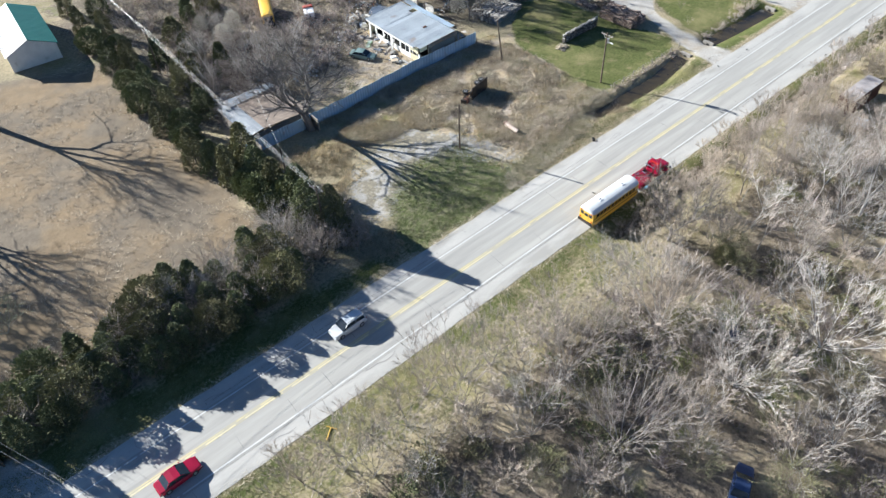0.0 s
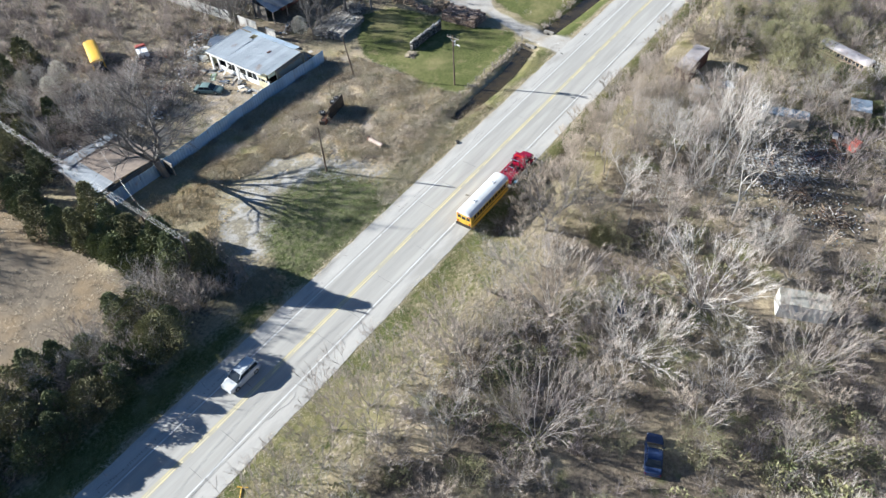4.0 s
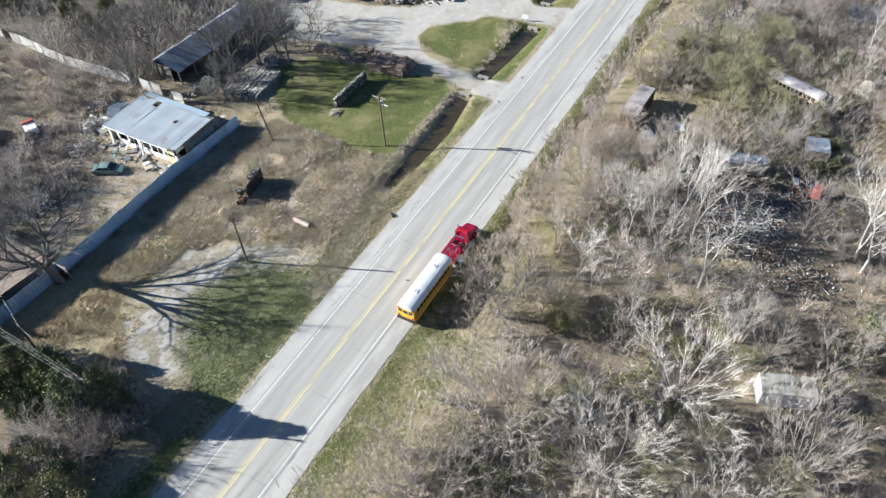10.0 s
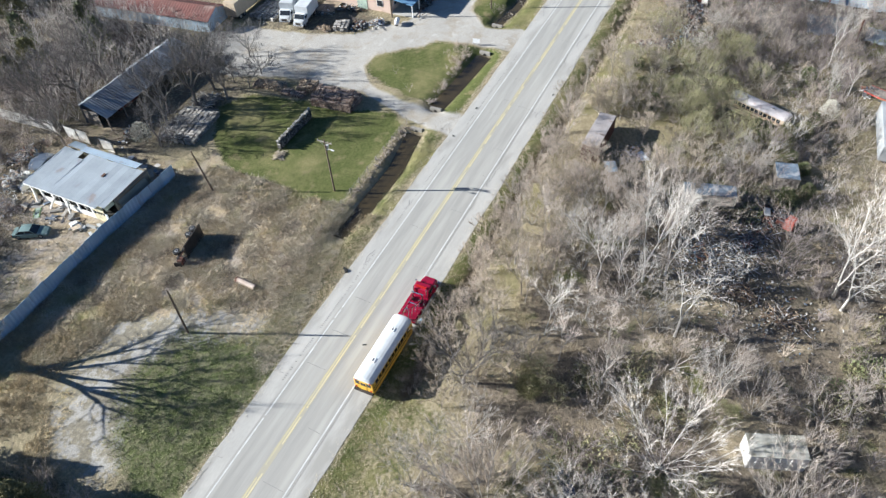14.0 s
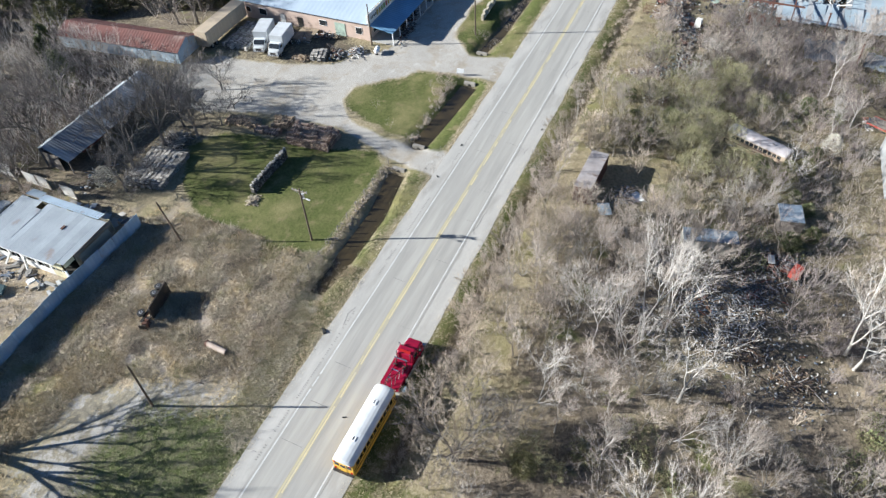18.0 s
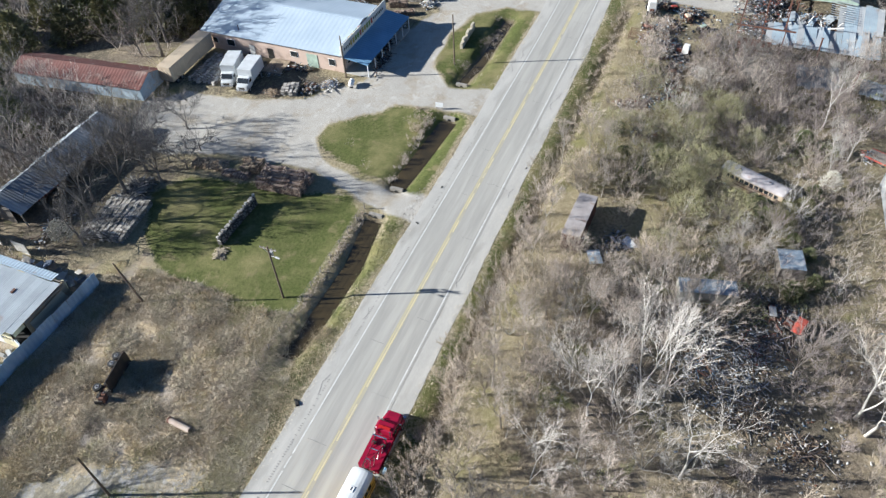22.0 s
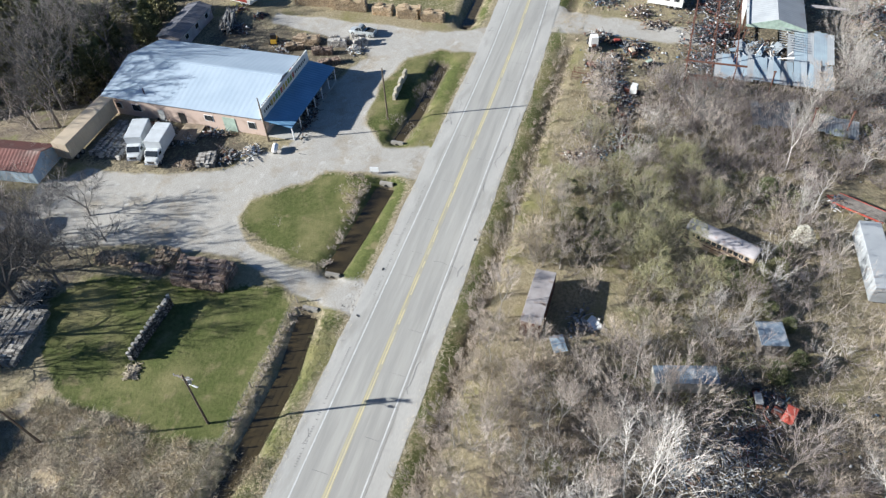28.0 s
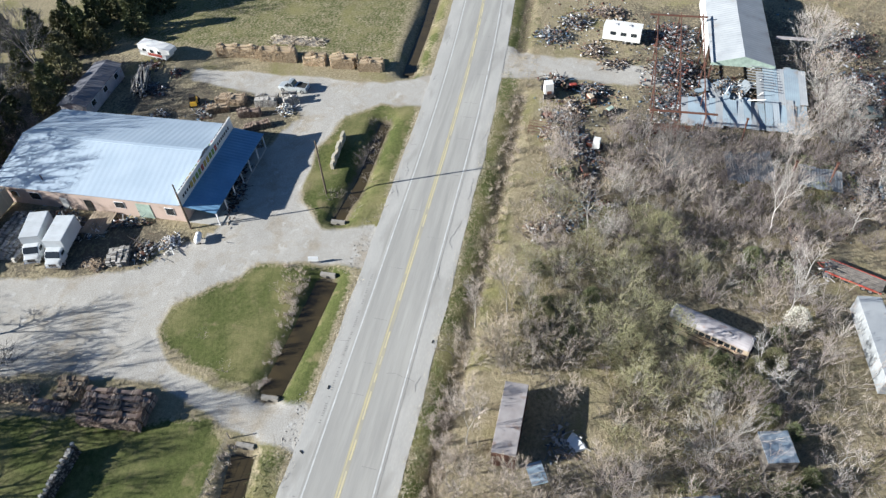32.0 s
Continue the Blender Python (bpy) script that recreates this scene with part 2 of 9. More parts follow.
    twig_pale=leafy("pale_twigs", (0.403, 0.367, 0.330), (0.459, 0.422, 0.383), (0.521, 0.483, 0.442)),
    twig_tan=leafy("tan_twigs", (0.378, 0.319, 0.254), (0.437, 0.372, 0.301), (0.501, 0.431, 0.354)),
    cedar=leafy("dark_cedar_foliage", (0.098, 0.112, 0.054), (0.135, 0.148, 0.072), (0.18, 0.19, 0.098)),
    cedar_tan=leafy("browned_cedar_foliage", (0.125, 0.123, 0.06), (0.17, 0.162, 0.082), (0.22, 0.205, 0.112)),
    shrub=leafy("olive_shrub_leaves", (0.165, 0.163, 0.08), (0.215, 0.205, 0.108), (0.275, 0.26, 0.15)),
    blossom=leafy("white_blossom", (0.42, 0.40, 0.34), (0.52, 0.50, 0.43), (0.62, 0.60, 0.52)),
    weed=leafy("dry_tan_weeds", (0.30, 0.245, 0.155), (0.41, 0.34, 0.225), (0.51, 0.43, 0.30)),
    weed_brown=leafy("brown_dead_weeds", (0.34, 0.285, 0.21), (0.455, 0.39, 0.295), (0.57, 0.50, 0.39)),
    grass=leafy("green_grass_blades", (0.12, 0.14, 0.055), (0.175, 0.19, 0.085), (0.25, 0.25, 0.13)),
    junk=scrap_mix("mixed_scrap", (0.03, 0.03, 0.035), (0.13, 0.10, 0.08), (0.30, 0.30, 0.30), (0.06, 0.065, 0.075), (0.17, 0.085, 0.06), (0.62, 0.62, 0.61), (0.11, 0.17, 0.24), (0.26, 0.21, 0.15), (0.10, 0.10, 0.10)),
    junk_pale=scrap_mix("pale_scattered_debris", (0.60, 0.60, 0.59), (0.25, 0.235, 0.21), (0.42, 0.41, 0.39), (0.10, 0.10, 0.11), (0.30, 0.22, 0.15), (0.66, 0.65, 0.63), (0.44, 0.41, 0.37), (0.17, 0.20, 0.25), (0.36, 0.35, 0.33)),
    junk_dump=scrap_mix("weathered_household_junk", (0.10, 0.075, 0.055), (0.27, 0.20, 0.14), (0.05, 0.045, 0.045), (0.56, 0.55, 0.53), (0.19, 0.125, 0.085), (0.14, 0.11, 0.095), (0.32, 0.27, 0.21), (0.09, 0.08, 0.085), (0.22, 0.17, 0.13)),
    junk_dark=scrap_mix("dark_scrap", (0.03, 0.03, 0.035), (0.08, 0.085, 0.095), (0.15, 0.11, 0.09), (0.05, 0.05, 0.055), (0.20, 0.20, 0.21), (0.16, 0.06, 0.045), (0.06, 0.09, 0.12), (0.45, 0.46, 0.47), (0.10, 0.095, 0.09)),
    sign_green=material("green_sign_paint", (0.20, 0.30, 0.06), None, 0.6, bump=0),
    sign_red=material("red_sign_paint", (0.45, 0.09, 0.05), None, 0.6, bump=0),
    sign_gold=material("ochre_sign_paint", (0.50, 0.36, 0.08), None, 0.6, bump=0),
    plastic_blue=material("light_blue_plastic", (0.25, 0.45, 0.62), None, 0.5, bump=0),
    wire=material("aluminium_cable", (0.34, 0.34, 0.34), None, 0.5, metal=0.4, bump=0),
    ceramic=material("grey_insulator", (0.5, 0.5, 0.5), None, 0.4, bump=0),
)


# ---- mesh helpers ----
class Shape:
    """Collects points and faces of one mesh."""

    def __init__(self):
        self.v, self.f = [], []

    def add(self, v, f):
        o = len(self.v)
        self.v.extend(v)
        self.f.extend(tuple(i + o for i in q) for q in f)
        return self

    def box(self, x, y, z, sx, sy, sz, rz=0.0, taper=1.0, lean=(0, 0)):
        """A box on its base centre; the top may be smaller or shifted."""
        c, s = math.cos(rz), math.sin(rz)
        v = []
        for k, (zz, t) in enumerate(((0, 1.0), (sz, taper))):
            for a, b in ((-1, -1), (1, -1), (1, 1), (-1, 1)):
                px, py = a * sx / 2 * t + k * lean[0], b * sy / 2 * t + k * lean[1]
                v.append((x + c * px - s * py, y + s * px + c * py, z + zz))
        return self.add(v, [(3, 2, 1, 0), (4, 5, 6, 7), (0, 1, 5, 4), (1, 2, 6, 5), (2, 3, 7, 6), (3, 0, 4, 7)])

    def bar(self, p, q, r0, r1=None, n=6, caps=True):
        """A tapered round bar from p to q."""
        r1 = r0 if r1 is None else r1
        p, q = Vector(p), Vector(q)
        d = (q - p).normalized()
        a = d.orthogonal().normalized()
        b = d.cross(a)
        v = [tuple(o + (a * math.cos(2 * math.pi * i / n) + b * math.sin(2 * math.pi * i / n)) * r) for o, r in ((p, r0), (q, r1)) for i in range(n)]
        f = [(i, (i + 1) % n, n + (i + 1) % n, n + i) for i in range(n)]
        if caps:
            f += [tuple(range(n - 1, -1, -1)), tuple(range(n, 2 * n))]
        return self.add(v, f)

    def loft(self, rings, closed=True, caps=True):
        """Skin over rings of points with the same count."""
        n = len(rings[0])
        v = [tuple(p) for r in rings for p in r]
        f = []
        for k in range(len(rings) - 1):
            for i in range(n if closed else n - 1):
                j = (i + 1) % n
                f.append((k * n + i, k * n + j, (k + 1) * n + j, (k + 1) * n + i))
        if caps:
            f += [tuple(range(n - 1, -1, -1)), tuple(range((len(rings) - 1) * n, len(rings) * n))]
        return self.add(v, f)

    def slab(self, a, b, c, d, thick):
        """A sheet through four corners, thickened downwards."""
        v = [tuple(p) for p in (a, b, c, d)] + [(p[0], p[1], p[2] - thick) for p in (a, b, c, d)]
        return self.add(v, [(0, 1, 2, 3), (7, 6, 5, 4), (0, 4, 5, 1), (1, 5, 6, 2), (2, 6, 7, 3), (3, 7, 4, 0)])

    def corrugated(self, a, b, c, d, pitch=0.45, depth=0.06, thick=0.03):
        """A ribbed sheet: ribs run from edge ab to edge dc, spaced along ab."""
        a, b, c, d = map(Vector, (a, b, c, d))
        n = max(2, int((b - a).length / pitch)) * 2
        up = (b - a).cross(d - a).normalized()
        top, low = [], []
        for i in range(n + 1):
            o = up * (depth if i % 2 else 0)
            for e0, e1, lst in ((a, b, top), (d, c, low)):
                lst.append(e0.lerp(e1, i / n) + o)
        v = [tuple(p) for p in top + low] + [tuple(p - up * thick) for p in top + low]
        m = n + 1
        f = []
        for i in range(n):
            f.append((i, i + 1, m + i + 1, m + i))
            f.append((2 * m + m + i, 2 * m + m + i + 1, 2 * m + i + 1, 2 * m + i))
        for i in range(n):
            f.append((2 * m + i, 2 * m + i + 1, i + 1, i))
            f.append((m + i, m + i + 1, 3 * m + i + 1, 3 * m + i))
        return self.add(v, f)

    def mesh(self, name, mat, smooth=False):
        me = bpy.data.meshes.new(name)
        me.from_pydata(self.v, [], self.f)
        me.materials.append(mat)
        if smooth:
            me.polygons.foreach_set("use_smooth", [True] * len(me.polygons))
        me.update()
        return me


def part(name, shape, mat, parent, label="", smooth=False, at=None):
    """Links a shape as one mesh object under a thing or a part."""
    me = shape if isinstance(shape, bpy.types.Mesh) else shape.mesh(name, MAT[mat] if isinstance(mat, str) else mat, smooth)
    ob = new(name, me)
    ob.parent = parent
    if at is not None:
        ob.matrix_basis = at
    if label:
        ob["label"] = label
    return ob


def thing(name, x, y, z=0.0, rz=0.0, label="", category="", group="", kind=""):
    """A top-level Empty at the base of a thing."""
    ob = new(name)
    ob.matrix_basis = pose(x, y, z, 0, 0, rz)
    return tagged(ob, label, category, group, kind)


def solid(name, shape, mat, x=0.0, y=0.0, z=0.0, rz=0.0, label="", category="", group="", kind="", smooth=False):
    """A top-level thing that is one mesh."""
    me = shape if isinstance(shape, bpy.types.Mesh) else shape.mesh(name, MAT[mat], smooth)
    ob = new(name, me)
    ob.matrix_basis = pose(x, y, z, 0, 0, rz)
    return tagged(ob, label, category, group, kind)


def bulk(name, verts, faces, mat):
    """A large mesh from arrays of points and of triangles or quads."""
    me = bpy.data.meshes.new(name)
    k = faces.shape[1]
    me.vertices.add(len(verts))
    me.vertices.foreach_set("co", np.asarray(verts, np.float32).ravel())
    me.loops.add(faces.size)
    me.loops.foreach_set("vertex_index", faces.astype(np.int32).ravel())
    me.polygons.add(len(faces))
    me.polygons.foreach_set("loop_start", np.arange(0, faces.size, k, dtype=np.int32))
    me.materials.append(mat)
    me.update(calc_edges=True)
    return me


# ---- ground ----
ROAD_Y = 46.4


def road_c(x):
    """The road's centre line: straight, then bending gently to its left."""
    x = np.asarray(x, float)
    return ROAD_Y + 0.0006 * np.maximum(x - 150, 0) ** 2 * (x < 400) + (x >= 400) * 37.5


def inside(px, py, poly, soft=0.8):
    """1 inside the outline, 0 outside, with an edge of that softness."""
    p = np.array(poly, float)
    q = np.roll(p, -1, 0)
    hit = np.zeros(px.shape, bool)
    dist = np.full(px.shape, 1e9)
    for (x0, y0), (x1, y1) in zip(p, q):
        cross = ((y0 > py) != (y1 > py)) & (px < (x1 - x0) * (py - y0) / (y1 - y0 + 1e-12) + x0)
        hit ^= cross
        t = np.clip(((px - x0) * (x1 - x0) + (py - y0) * (y1 - y0)) / ((x1 - x0) ** 2 + (y1 - y0) ** 2 + 1e-12), 0, 1)
        dist = np.minimum(dist, np.hypot(px - x0 - t * (x1 - x0), py - y0 - t * (y1 - y0)))
    d = np.where(hit, dist, -dist)
    return np.clip(0.5 + d / (2 * soft), 0, 1)


def along(px, py, line):
    """Distance to a bent line."""
    dist = np.full(np.shape(px), 1e9)
    for (x0, y0), (x1, y1) in zip(line[:-1], line[1:]):
        t = np.clip(((px - x0) * (x1 - x0) + (py - y0) * (y1 - y0)) / ((x1 - x0) ** 2 + (y1 - y0) ** 2), 0, 1)
        dist = np.minimum(dist, np.hypot(px - x0 - t * (x1 - x0), py - y0 - t * (y1 - y0)))
    return dist


DITCHES = [  # centre line, half width, depth, water level
    ([(78.5, 57.3), (84, 56.6), (94, 56.4), (103, 57.8)], 1.7, 0.9, -0.5),
    ([(110.8, 57.6), (118, 57.0), (125, 56.6), (128, 56.4)], 1.8, 0.9, -0.5),
    ([(139.5, 58.4), (147, 57.6), (155, 57.6), (162, 57.6)], 1.8, 1.0, -0.85),
    ([(176.5, 57.2), (190, 57.6), (215, 58.6), (300, 64)], 1.9, 1.1, -0.9),
    ([(60, 37.2), (100, 37.3), (140, 37.0), (172, 36.8)], 1.2, 0.7, -0.75),
    ([(186, 38.4), (215, 39.6), (300, 45)], 1.3, 0.6, -0.7),
]


def height(px, py):
    h = np.zeros(np.shape(px))
    for line, w, deep, _ in DITCHES:
        d = along(px, py, line)
        h = np.minimum(h, -deep * np.clip(1.35 - d / w, 0, 1))
    off = np.abs(py - road_c(px))
    rise = np.clip((off - 7) / 10, 0, 1)
    h = h + rise * 0.035 * (np.sin(px * 0.43 + 1.3 * np.sin(py * 0.31)) + np.sin(py * 0.57 + px * 0.13))
    return np.where(off < 6.6, -0.02, h - 0.01)


GREEN = [
    [(83.5, 59.6), (104, 60.4), (106.3, 62.7), (104.5, 70), (103.4, 82), (102, 88), (97, 91.5), (90, 87), (86, 83), (83, 76), (81.5, 67)],
    [(116.4, 74.2), (120.3, 74.2), (124.6, 69.9), (128.4, 66.2), (130.0, 60.7), (130.1, 55.8), (129.0, 53.3), (111.3, 53.2), (110.4, 57.2), (111.5, 62.6), (112.7, 67.6)],
    [(142.5, 64.6), (153.4, 66.0), (161.5, 63.8), (165.6, 59.1), (166.0, 53.6), (160.1, 52.9), (141.8, 53.3), (137.9, 55.7), (137.0, 59.7)],
]
VERGE = [(-40, 52.6), (31, 52.6), (27, 57.0), (14, 57.8), (-40, 58.6)]
DARK_GREEN = [[(57.5, 66.6), (60.2, 55.5), (57, 52.8), (39, 52.8), (37.6, 56.8), (41.6, 63.8), (47.7, 68.4), (53, 67.4)]]
GRAVEL = [
    [(104, 52), (110.4, 52), (109.6, 61.6), (112.2, 70.8), (116.4, 74.6), (121, 74.6), (125, 70), (128.8, 66.6), (130.6, 60.7), (130.6, 52), (138.5, 52), (137.5, 56), (136.6, 59.9), (142.3, 65.0),
     (153.4, 66.4), (161.8, 64.2), (166.2, 59.2), (166.6, 52), (176.2, 52), (172.0, 60.6), (172.6, 75.6), (172.5, 95), (168.8, 95), (166.2, 80), (162, 71.5), (152, 74.5), (134, 74.5), (130.4, 78.5),
     (125.5, 82), (122.4, 91), (121, 103), (116, 108), (106, 106), (105.5, 95), (109.0, 84.3), (109.6, 71), (106, 61)],
    [(-60, 52), (-9, 52), (-11, 57), (-16, 62), (-60, 84)],
    [(176, 42), (187.5, 42), (184.5, 36), (183, 16), (177, 14), (177.5, 34)],
]
PALE = [
    [(37.9, 68.5), (41.8, 72.6), (47.2, 74.2), (54.5, 74.6), (59.4, 69.9), (61.8, 63.5), (63.0, 53.6), (60.6, 53.6), (58.0, 61.6), (55.0, 65.0), (49.2, 66.6), (43.5, 63.6), (40.5, 60.0), (37.0, 61)],
]
FIELD = [[(-80, 66), (-6, 64), (12, 67), (24.5, 69), (25.5, 84), (26, 100), (25, 128), (10, 136), (-80, 150)]]
RANK = [[(60, 57), (72, 60), (81, 62), (82.5, 72), (85, 83), (81, 88), (80, 98), (62, 84), (58, 72)], [(33, 90), (80, 88), (80, 160), (33, 160)]]

DIRT_AND_SHADE = [
    # damp dark soil by the shop wall, with the wall-side shade painted in
    [(123.5, 83), (131, 78), (134.5, 78), (134.5, 106), (122, 106), (122.5, 92)],
    [(132, 108.5), (162, 106), (176, 108), (176, 122), (132, 122)],
    [(83, 92), (106, 90), (108, 103), (83, 104)],
    [(84, -4), (107, -2), (106, 15), (85, 17)],
    [(162, -8), (205, -8), (205, 19), (164, 19)],
    [(154, 74), (168, 72), (169, 104), (155, 104)],
    [(150, -24), (205, -24), (205, -9), (150, -9)],
    [(28, 60), (34, 58), (36, 66), (32, 80), (28, 84)],
    [(30, 96), (64, 96), (66, 104), (82, 106), (82, 170), (30, 170)],
    [(82, 108), (112, 110), (114, 124), (132, 124), (134, 182), (82, 182)],
]


def build_ground():
    step = 1.0
    xs = np.concatenate([[-2500, -900, -300, -130], np.arange(-70, 245, step), [300, 420, 700, 1300, 2800]])
    ys = np.concatenate([[-2500, -900, -300, -120], np.arange(-55, 178, step), [230, 330, 600, 1300, 2800]])
    gx, gy = np.meshgrid(xs, ys)
    gz = height(gx, gy)
    gz[(np.abs(gx) > 300) | (np.abs(gy) > 230)] = -0.1
    n, m = len(ys), len(xs)
    idx = np.arange(n * m).reshape(n, m)
    faces = np.stack([idx[:-1, :-1], idx[:-1, 1:], idx[1:, 1:], idx[1:, :-1]], -1).reshape(-1, 4)
    v = np.stack([gx, gy, gz], -1).reshape(-1, 3)
    px, py = gx.ravel(), gy.ravel()
    wob = 0.9 * np.sin(px * 0.8 + 2 * np.sin(py * 0.5)) + 0.6 * np.sin(py * 1.3 + px * 0.4)
    zero = np.zeros(px.shape)
    off = py - road_c(px)
    green = zero.copy()
    for g in GREEN:
        green = np.maximum(green, inside(px + 0.3 * wob, py, g, 0.7))
    dark = zero.copy()
    for g in DARK_GREEN:
        dark = np.maximum(dark, inside(px + 0.6 * wob, py + 0.4 * wob, g, 1.6))
    verge = np.clip(1 - np.abs(off - 8.2) / 2.6, 0, 1) * 0.75 + np.clip(1.25 - np.abs(off + 7.4) / 2.0, 0, 1) * 0.85
    green = np.maximum(green, np.clip(verge * (1 + 0.3 * wob), 0, 0.9))
    green = np.maximum(green, 0.8 * inside(px + wob, py + 0.5 * wob, VERGE, 1.2))
    green = np.maximum(green, 0.5 * inside(px + wob, py + wob, [(-40, 32.5), (60, 32), (64, 40.4), (-40, 40.4)], 1.5))
    green = np.maximum(green, 0.55 * inside(px, py, [(178.5, 60), (300, 64), (300, 150), (178.5, 130)], 2.5))
    gravel = zero.copy()
    for g in GRAVEL:
        gravel = np.maximum(gravel, inside(px + 0.25 * wob, py + 0.2 * wob, g, 0.6))
    pale = zero.copy()
    for g in PALE:
        pale = np.maximum(pale, 0.8 * inside(px + 0.7 * wob, py + 0.7 * wob, g, 2.2))
    field = zero.copy()
    for g in FIELD:
        field = np.maximum(field, inside(px, py, g, 2.0))
    rank = zero.copy()
    for g in RANK:
        rank = np.maximum(rank, inside(px + wob, py + wob, g, 2.0))
    woods = np.clip((33 - py + 1.5 * wob) / 6, 0, 1) * np.clip((118 - px) / 25, 0.35, 1) * (px < 240)
    woods = np.maximum(woods, inside(px, py, [(81, 93), (106, 108), (112, 118), (150, 112), (160, 178), (81, 178)], 3))
    woods = np.maximum(woods, 0.8 * inside(px, py, [(-40, 58), (26, 58), (30, 85), (32, 160), (25, 160), (22, 72), (-40, 66)], 2))
    dirt_and_shade = zero.copy()
    for g in DIRT_AND_SHADE:
        dirt_and_shade = np.maximum(dirt_and_shade, 0.7 * inside(px + wob, py + wob, g, 2.2))
    mud = zero.copy()
    for line, w, deep, _ in DITCHES:
        mud = np.maximum(mud, np.clip(1.2 - along(px, py, line) / w, 0, 1))
    me = bulk("ground", v, faces, ground_material())
    for name, rgb in (("zone_a", (green, gravel, woods)), ("zone_b", (mud, field, pale)), ("zone_c", (dark, rank, dirt_and_shade))):
        at = me.attributes.new(name, "FLOAT_COLOR", "POINT")
        at.data.foreach_set("color", np.stack([*rgb, np.ones(px.shape)], -1).astype(np.float32).ravel())
    me.polygons.foreach_set("use_smooth", [True] * len(me.polygons))
    tagged(new("ground", me), "dry grassland with green lawns, gravel drives and leaf litter", "ground", kind="structure")


def ground_material():
    m = bpy.data.materials.new("earth_and_grass")
    m.use_nodes = True
    n, l = m.node_tree.nodes, m.node_tree.links
    p = n["Principled BSDF"]
    co = n.new("ShaderNodeTexCoord")

    def noise_at(s, d=5.0, rough=0.6):
        t = n.new("ShaderNodeTexNoise")
        t.inputs["Scale"].default_value, t.inputs["Detail"].default_value, t.inputs["Roughness"].default_value = s, d, rough
        l.new(co.outputs["Object"], t.inputs["Vector"])
        return t.outputs["Fac"]

    def math_node(op, a, b):
        x = n.new("ShaderNodeMath")
        x.operation = op
        for s, v in zip(x.inputs, (a, b)):
            if isinstance(v, (int, float)):
                s.default_value = v
            else:
                l.new(v, s)
        return x.outputs[0]

    def span(src, lo, hi):
        r = n.new("ShaderNodeMapRange")
        r.inputs["From Min"].default_value, r.inputs["From Max"].default_value = lo, hi
        l.new(src, r.inputs["Value"])
        return r.outputs[0]

    def mix(f, c1, c2):
        x = n.new("ShaderNodeMix")
        x.data_type = "RGBA"
        for sock, v in ((x.inputs[0], f), (x.inputs[6], c1), (x.inputs[7], c2)):
            if isinstance(v, tuple):
                sock.default_value = (*v, 1)
            else:
                l.new(v, sock)
        return x.outputs[2]

    big, mid, small, fine = noise_at(0.12), noise_at(0.55), noise_at(2.2, 6.0), noise_at(7.0, 5.0, 0.7)
    blot = span(mid, 0.36, 0.64)
    speck = span(small, 0.35, 0.65)
    dry = mix(speck, mix(blot, (0.35, 0.30, 0.20), (0.28, 0.235, 0.155)), (0.23, 0.195, 0.12))
    dry = mix(span(big, 0.52, 0.68), dry, (0.20, 0.185, 0.08))
    green = mix(speck, mix(blot, (0.098, 0.114, 0.036), (0.135, 0.138, 0.053)), (0.068, 0.083, 0.025))
    green = mix(span(big, 0.48, 0.68), green, (0.215, 0.195, 0.09))
    green = mix(span(noise_at(0.33, 5.0), 0.56, 0.68), green, (0.19, 0.165, 0.085))
    dark_green = mix(span(noise_at(0.9, 5.0), 0.42, 0.6), mix(speck, (0.13, 0.15, 0.058), (0.088, 0.105, 0.04)), mix(speck, (0.215, 0.20, 0.125), (0.15, 0.145, 0.085)))
    gravel = mix(speck, mix(blot, (0.42, 0.40, 0.365), (0.35, 0.33, 0.295)), (0.385, 0.365, 0.33))
    gravel = mix(span(noise_at(0.22, 6.0), 0.5, 0.66), gravel, mix(speck, (0.37, 0.33, 0.27), (0.29, 0.255, 0.205)))
    gravel = mix(span(noise_at(0.6, 6.0), 0.58, 0.7), gravel, (0.47, 0.455, 0.425))
    pale = mix(span(noise_at(0.45, 7.0, 0.65), 0.475, 0.535), mix(speck, (0.27, 0.245, 0.19), (0.19, 0.17, 0.13)), mix(speck, (0.40, 0.385, 0.355), (0.32, 0.305, 0.275)))
    litter = mix(speck, mix(blot, (0.215, 0.178, 0.135), (0.28, 0.232, 0.175)), (0.125, 0.102, 0.078))
    litter = mix(span(big, 0.50, 0.62), litter, mix(speck, (0.40, 0.33, 0.225), (0.29, 0.24, 0.16)))
    litter = mix(span(noise_at(0.17, 4.0), 0.57, 0.68), litter, mix(speck, (0.20, 0.205, 0.085), (0.14, 0.145, 0.06)))
    field = mix(span(noise_at(0.09, 6.0), 0.42, 0.6), mix(blot, mix(speck, (0.163, 0.133, 0.100), (0.126, 0.105, 0.080)), (0.192, 0.159, 0.118)), mix(blot, mix(speck, (0.229, 0.167, 0.100), (0.181, 0.133, 0.081)), (0.259, 0.194, 0.122)))
    rank = mix(span(noise_at(0.35), 0.44, 0.58), mix(speck, mix(blot, (0.50, 0.41, 0.27), (0.41, 0.33, 0.215)), (0.27, 0.21, 0.14)), mix(speck, (0.42, 0.37, 0.31), (0.25, 0.21, 0.175)))
    # dark soil colour that also stands in for shade on the ground
    dirt_and_shade = mix(speck, mix(blot, (0.20, 0.17, 0.13), (0.15, 0.125, 0.095)), (0.115, 0.10, 0.07))
    mud = mix(blot, (0.11, 0.088, 0.056), (0.17, 0.14, 0.095))
    zones = []
    for name in ("zone_a", "zone_b", "zone_c"):
        at = n.new("ShaderNodeAttribute")
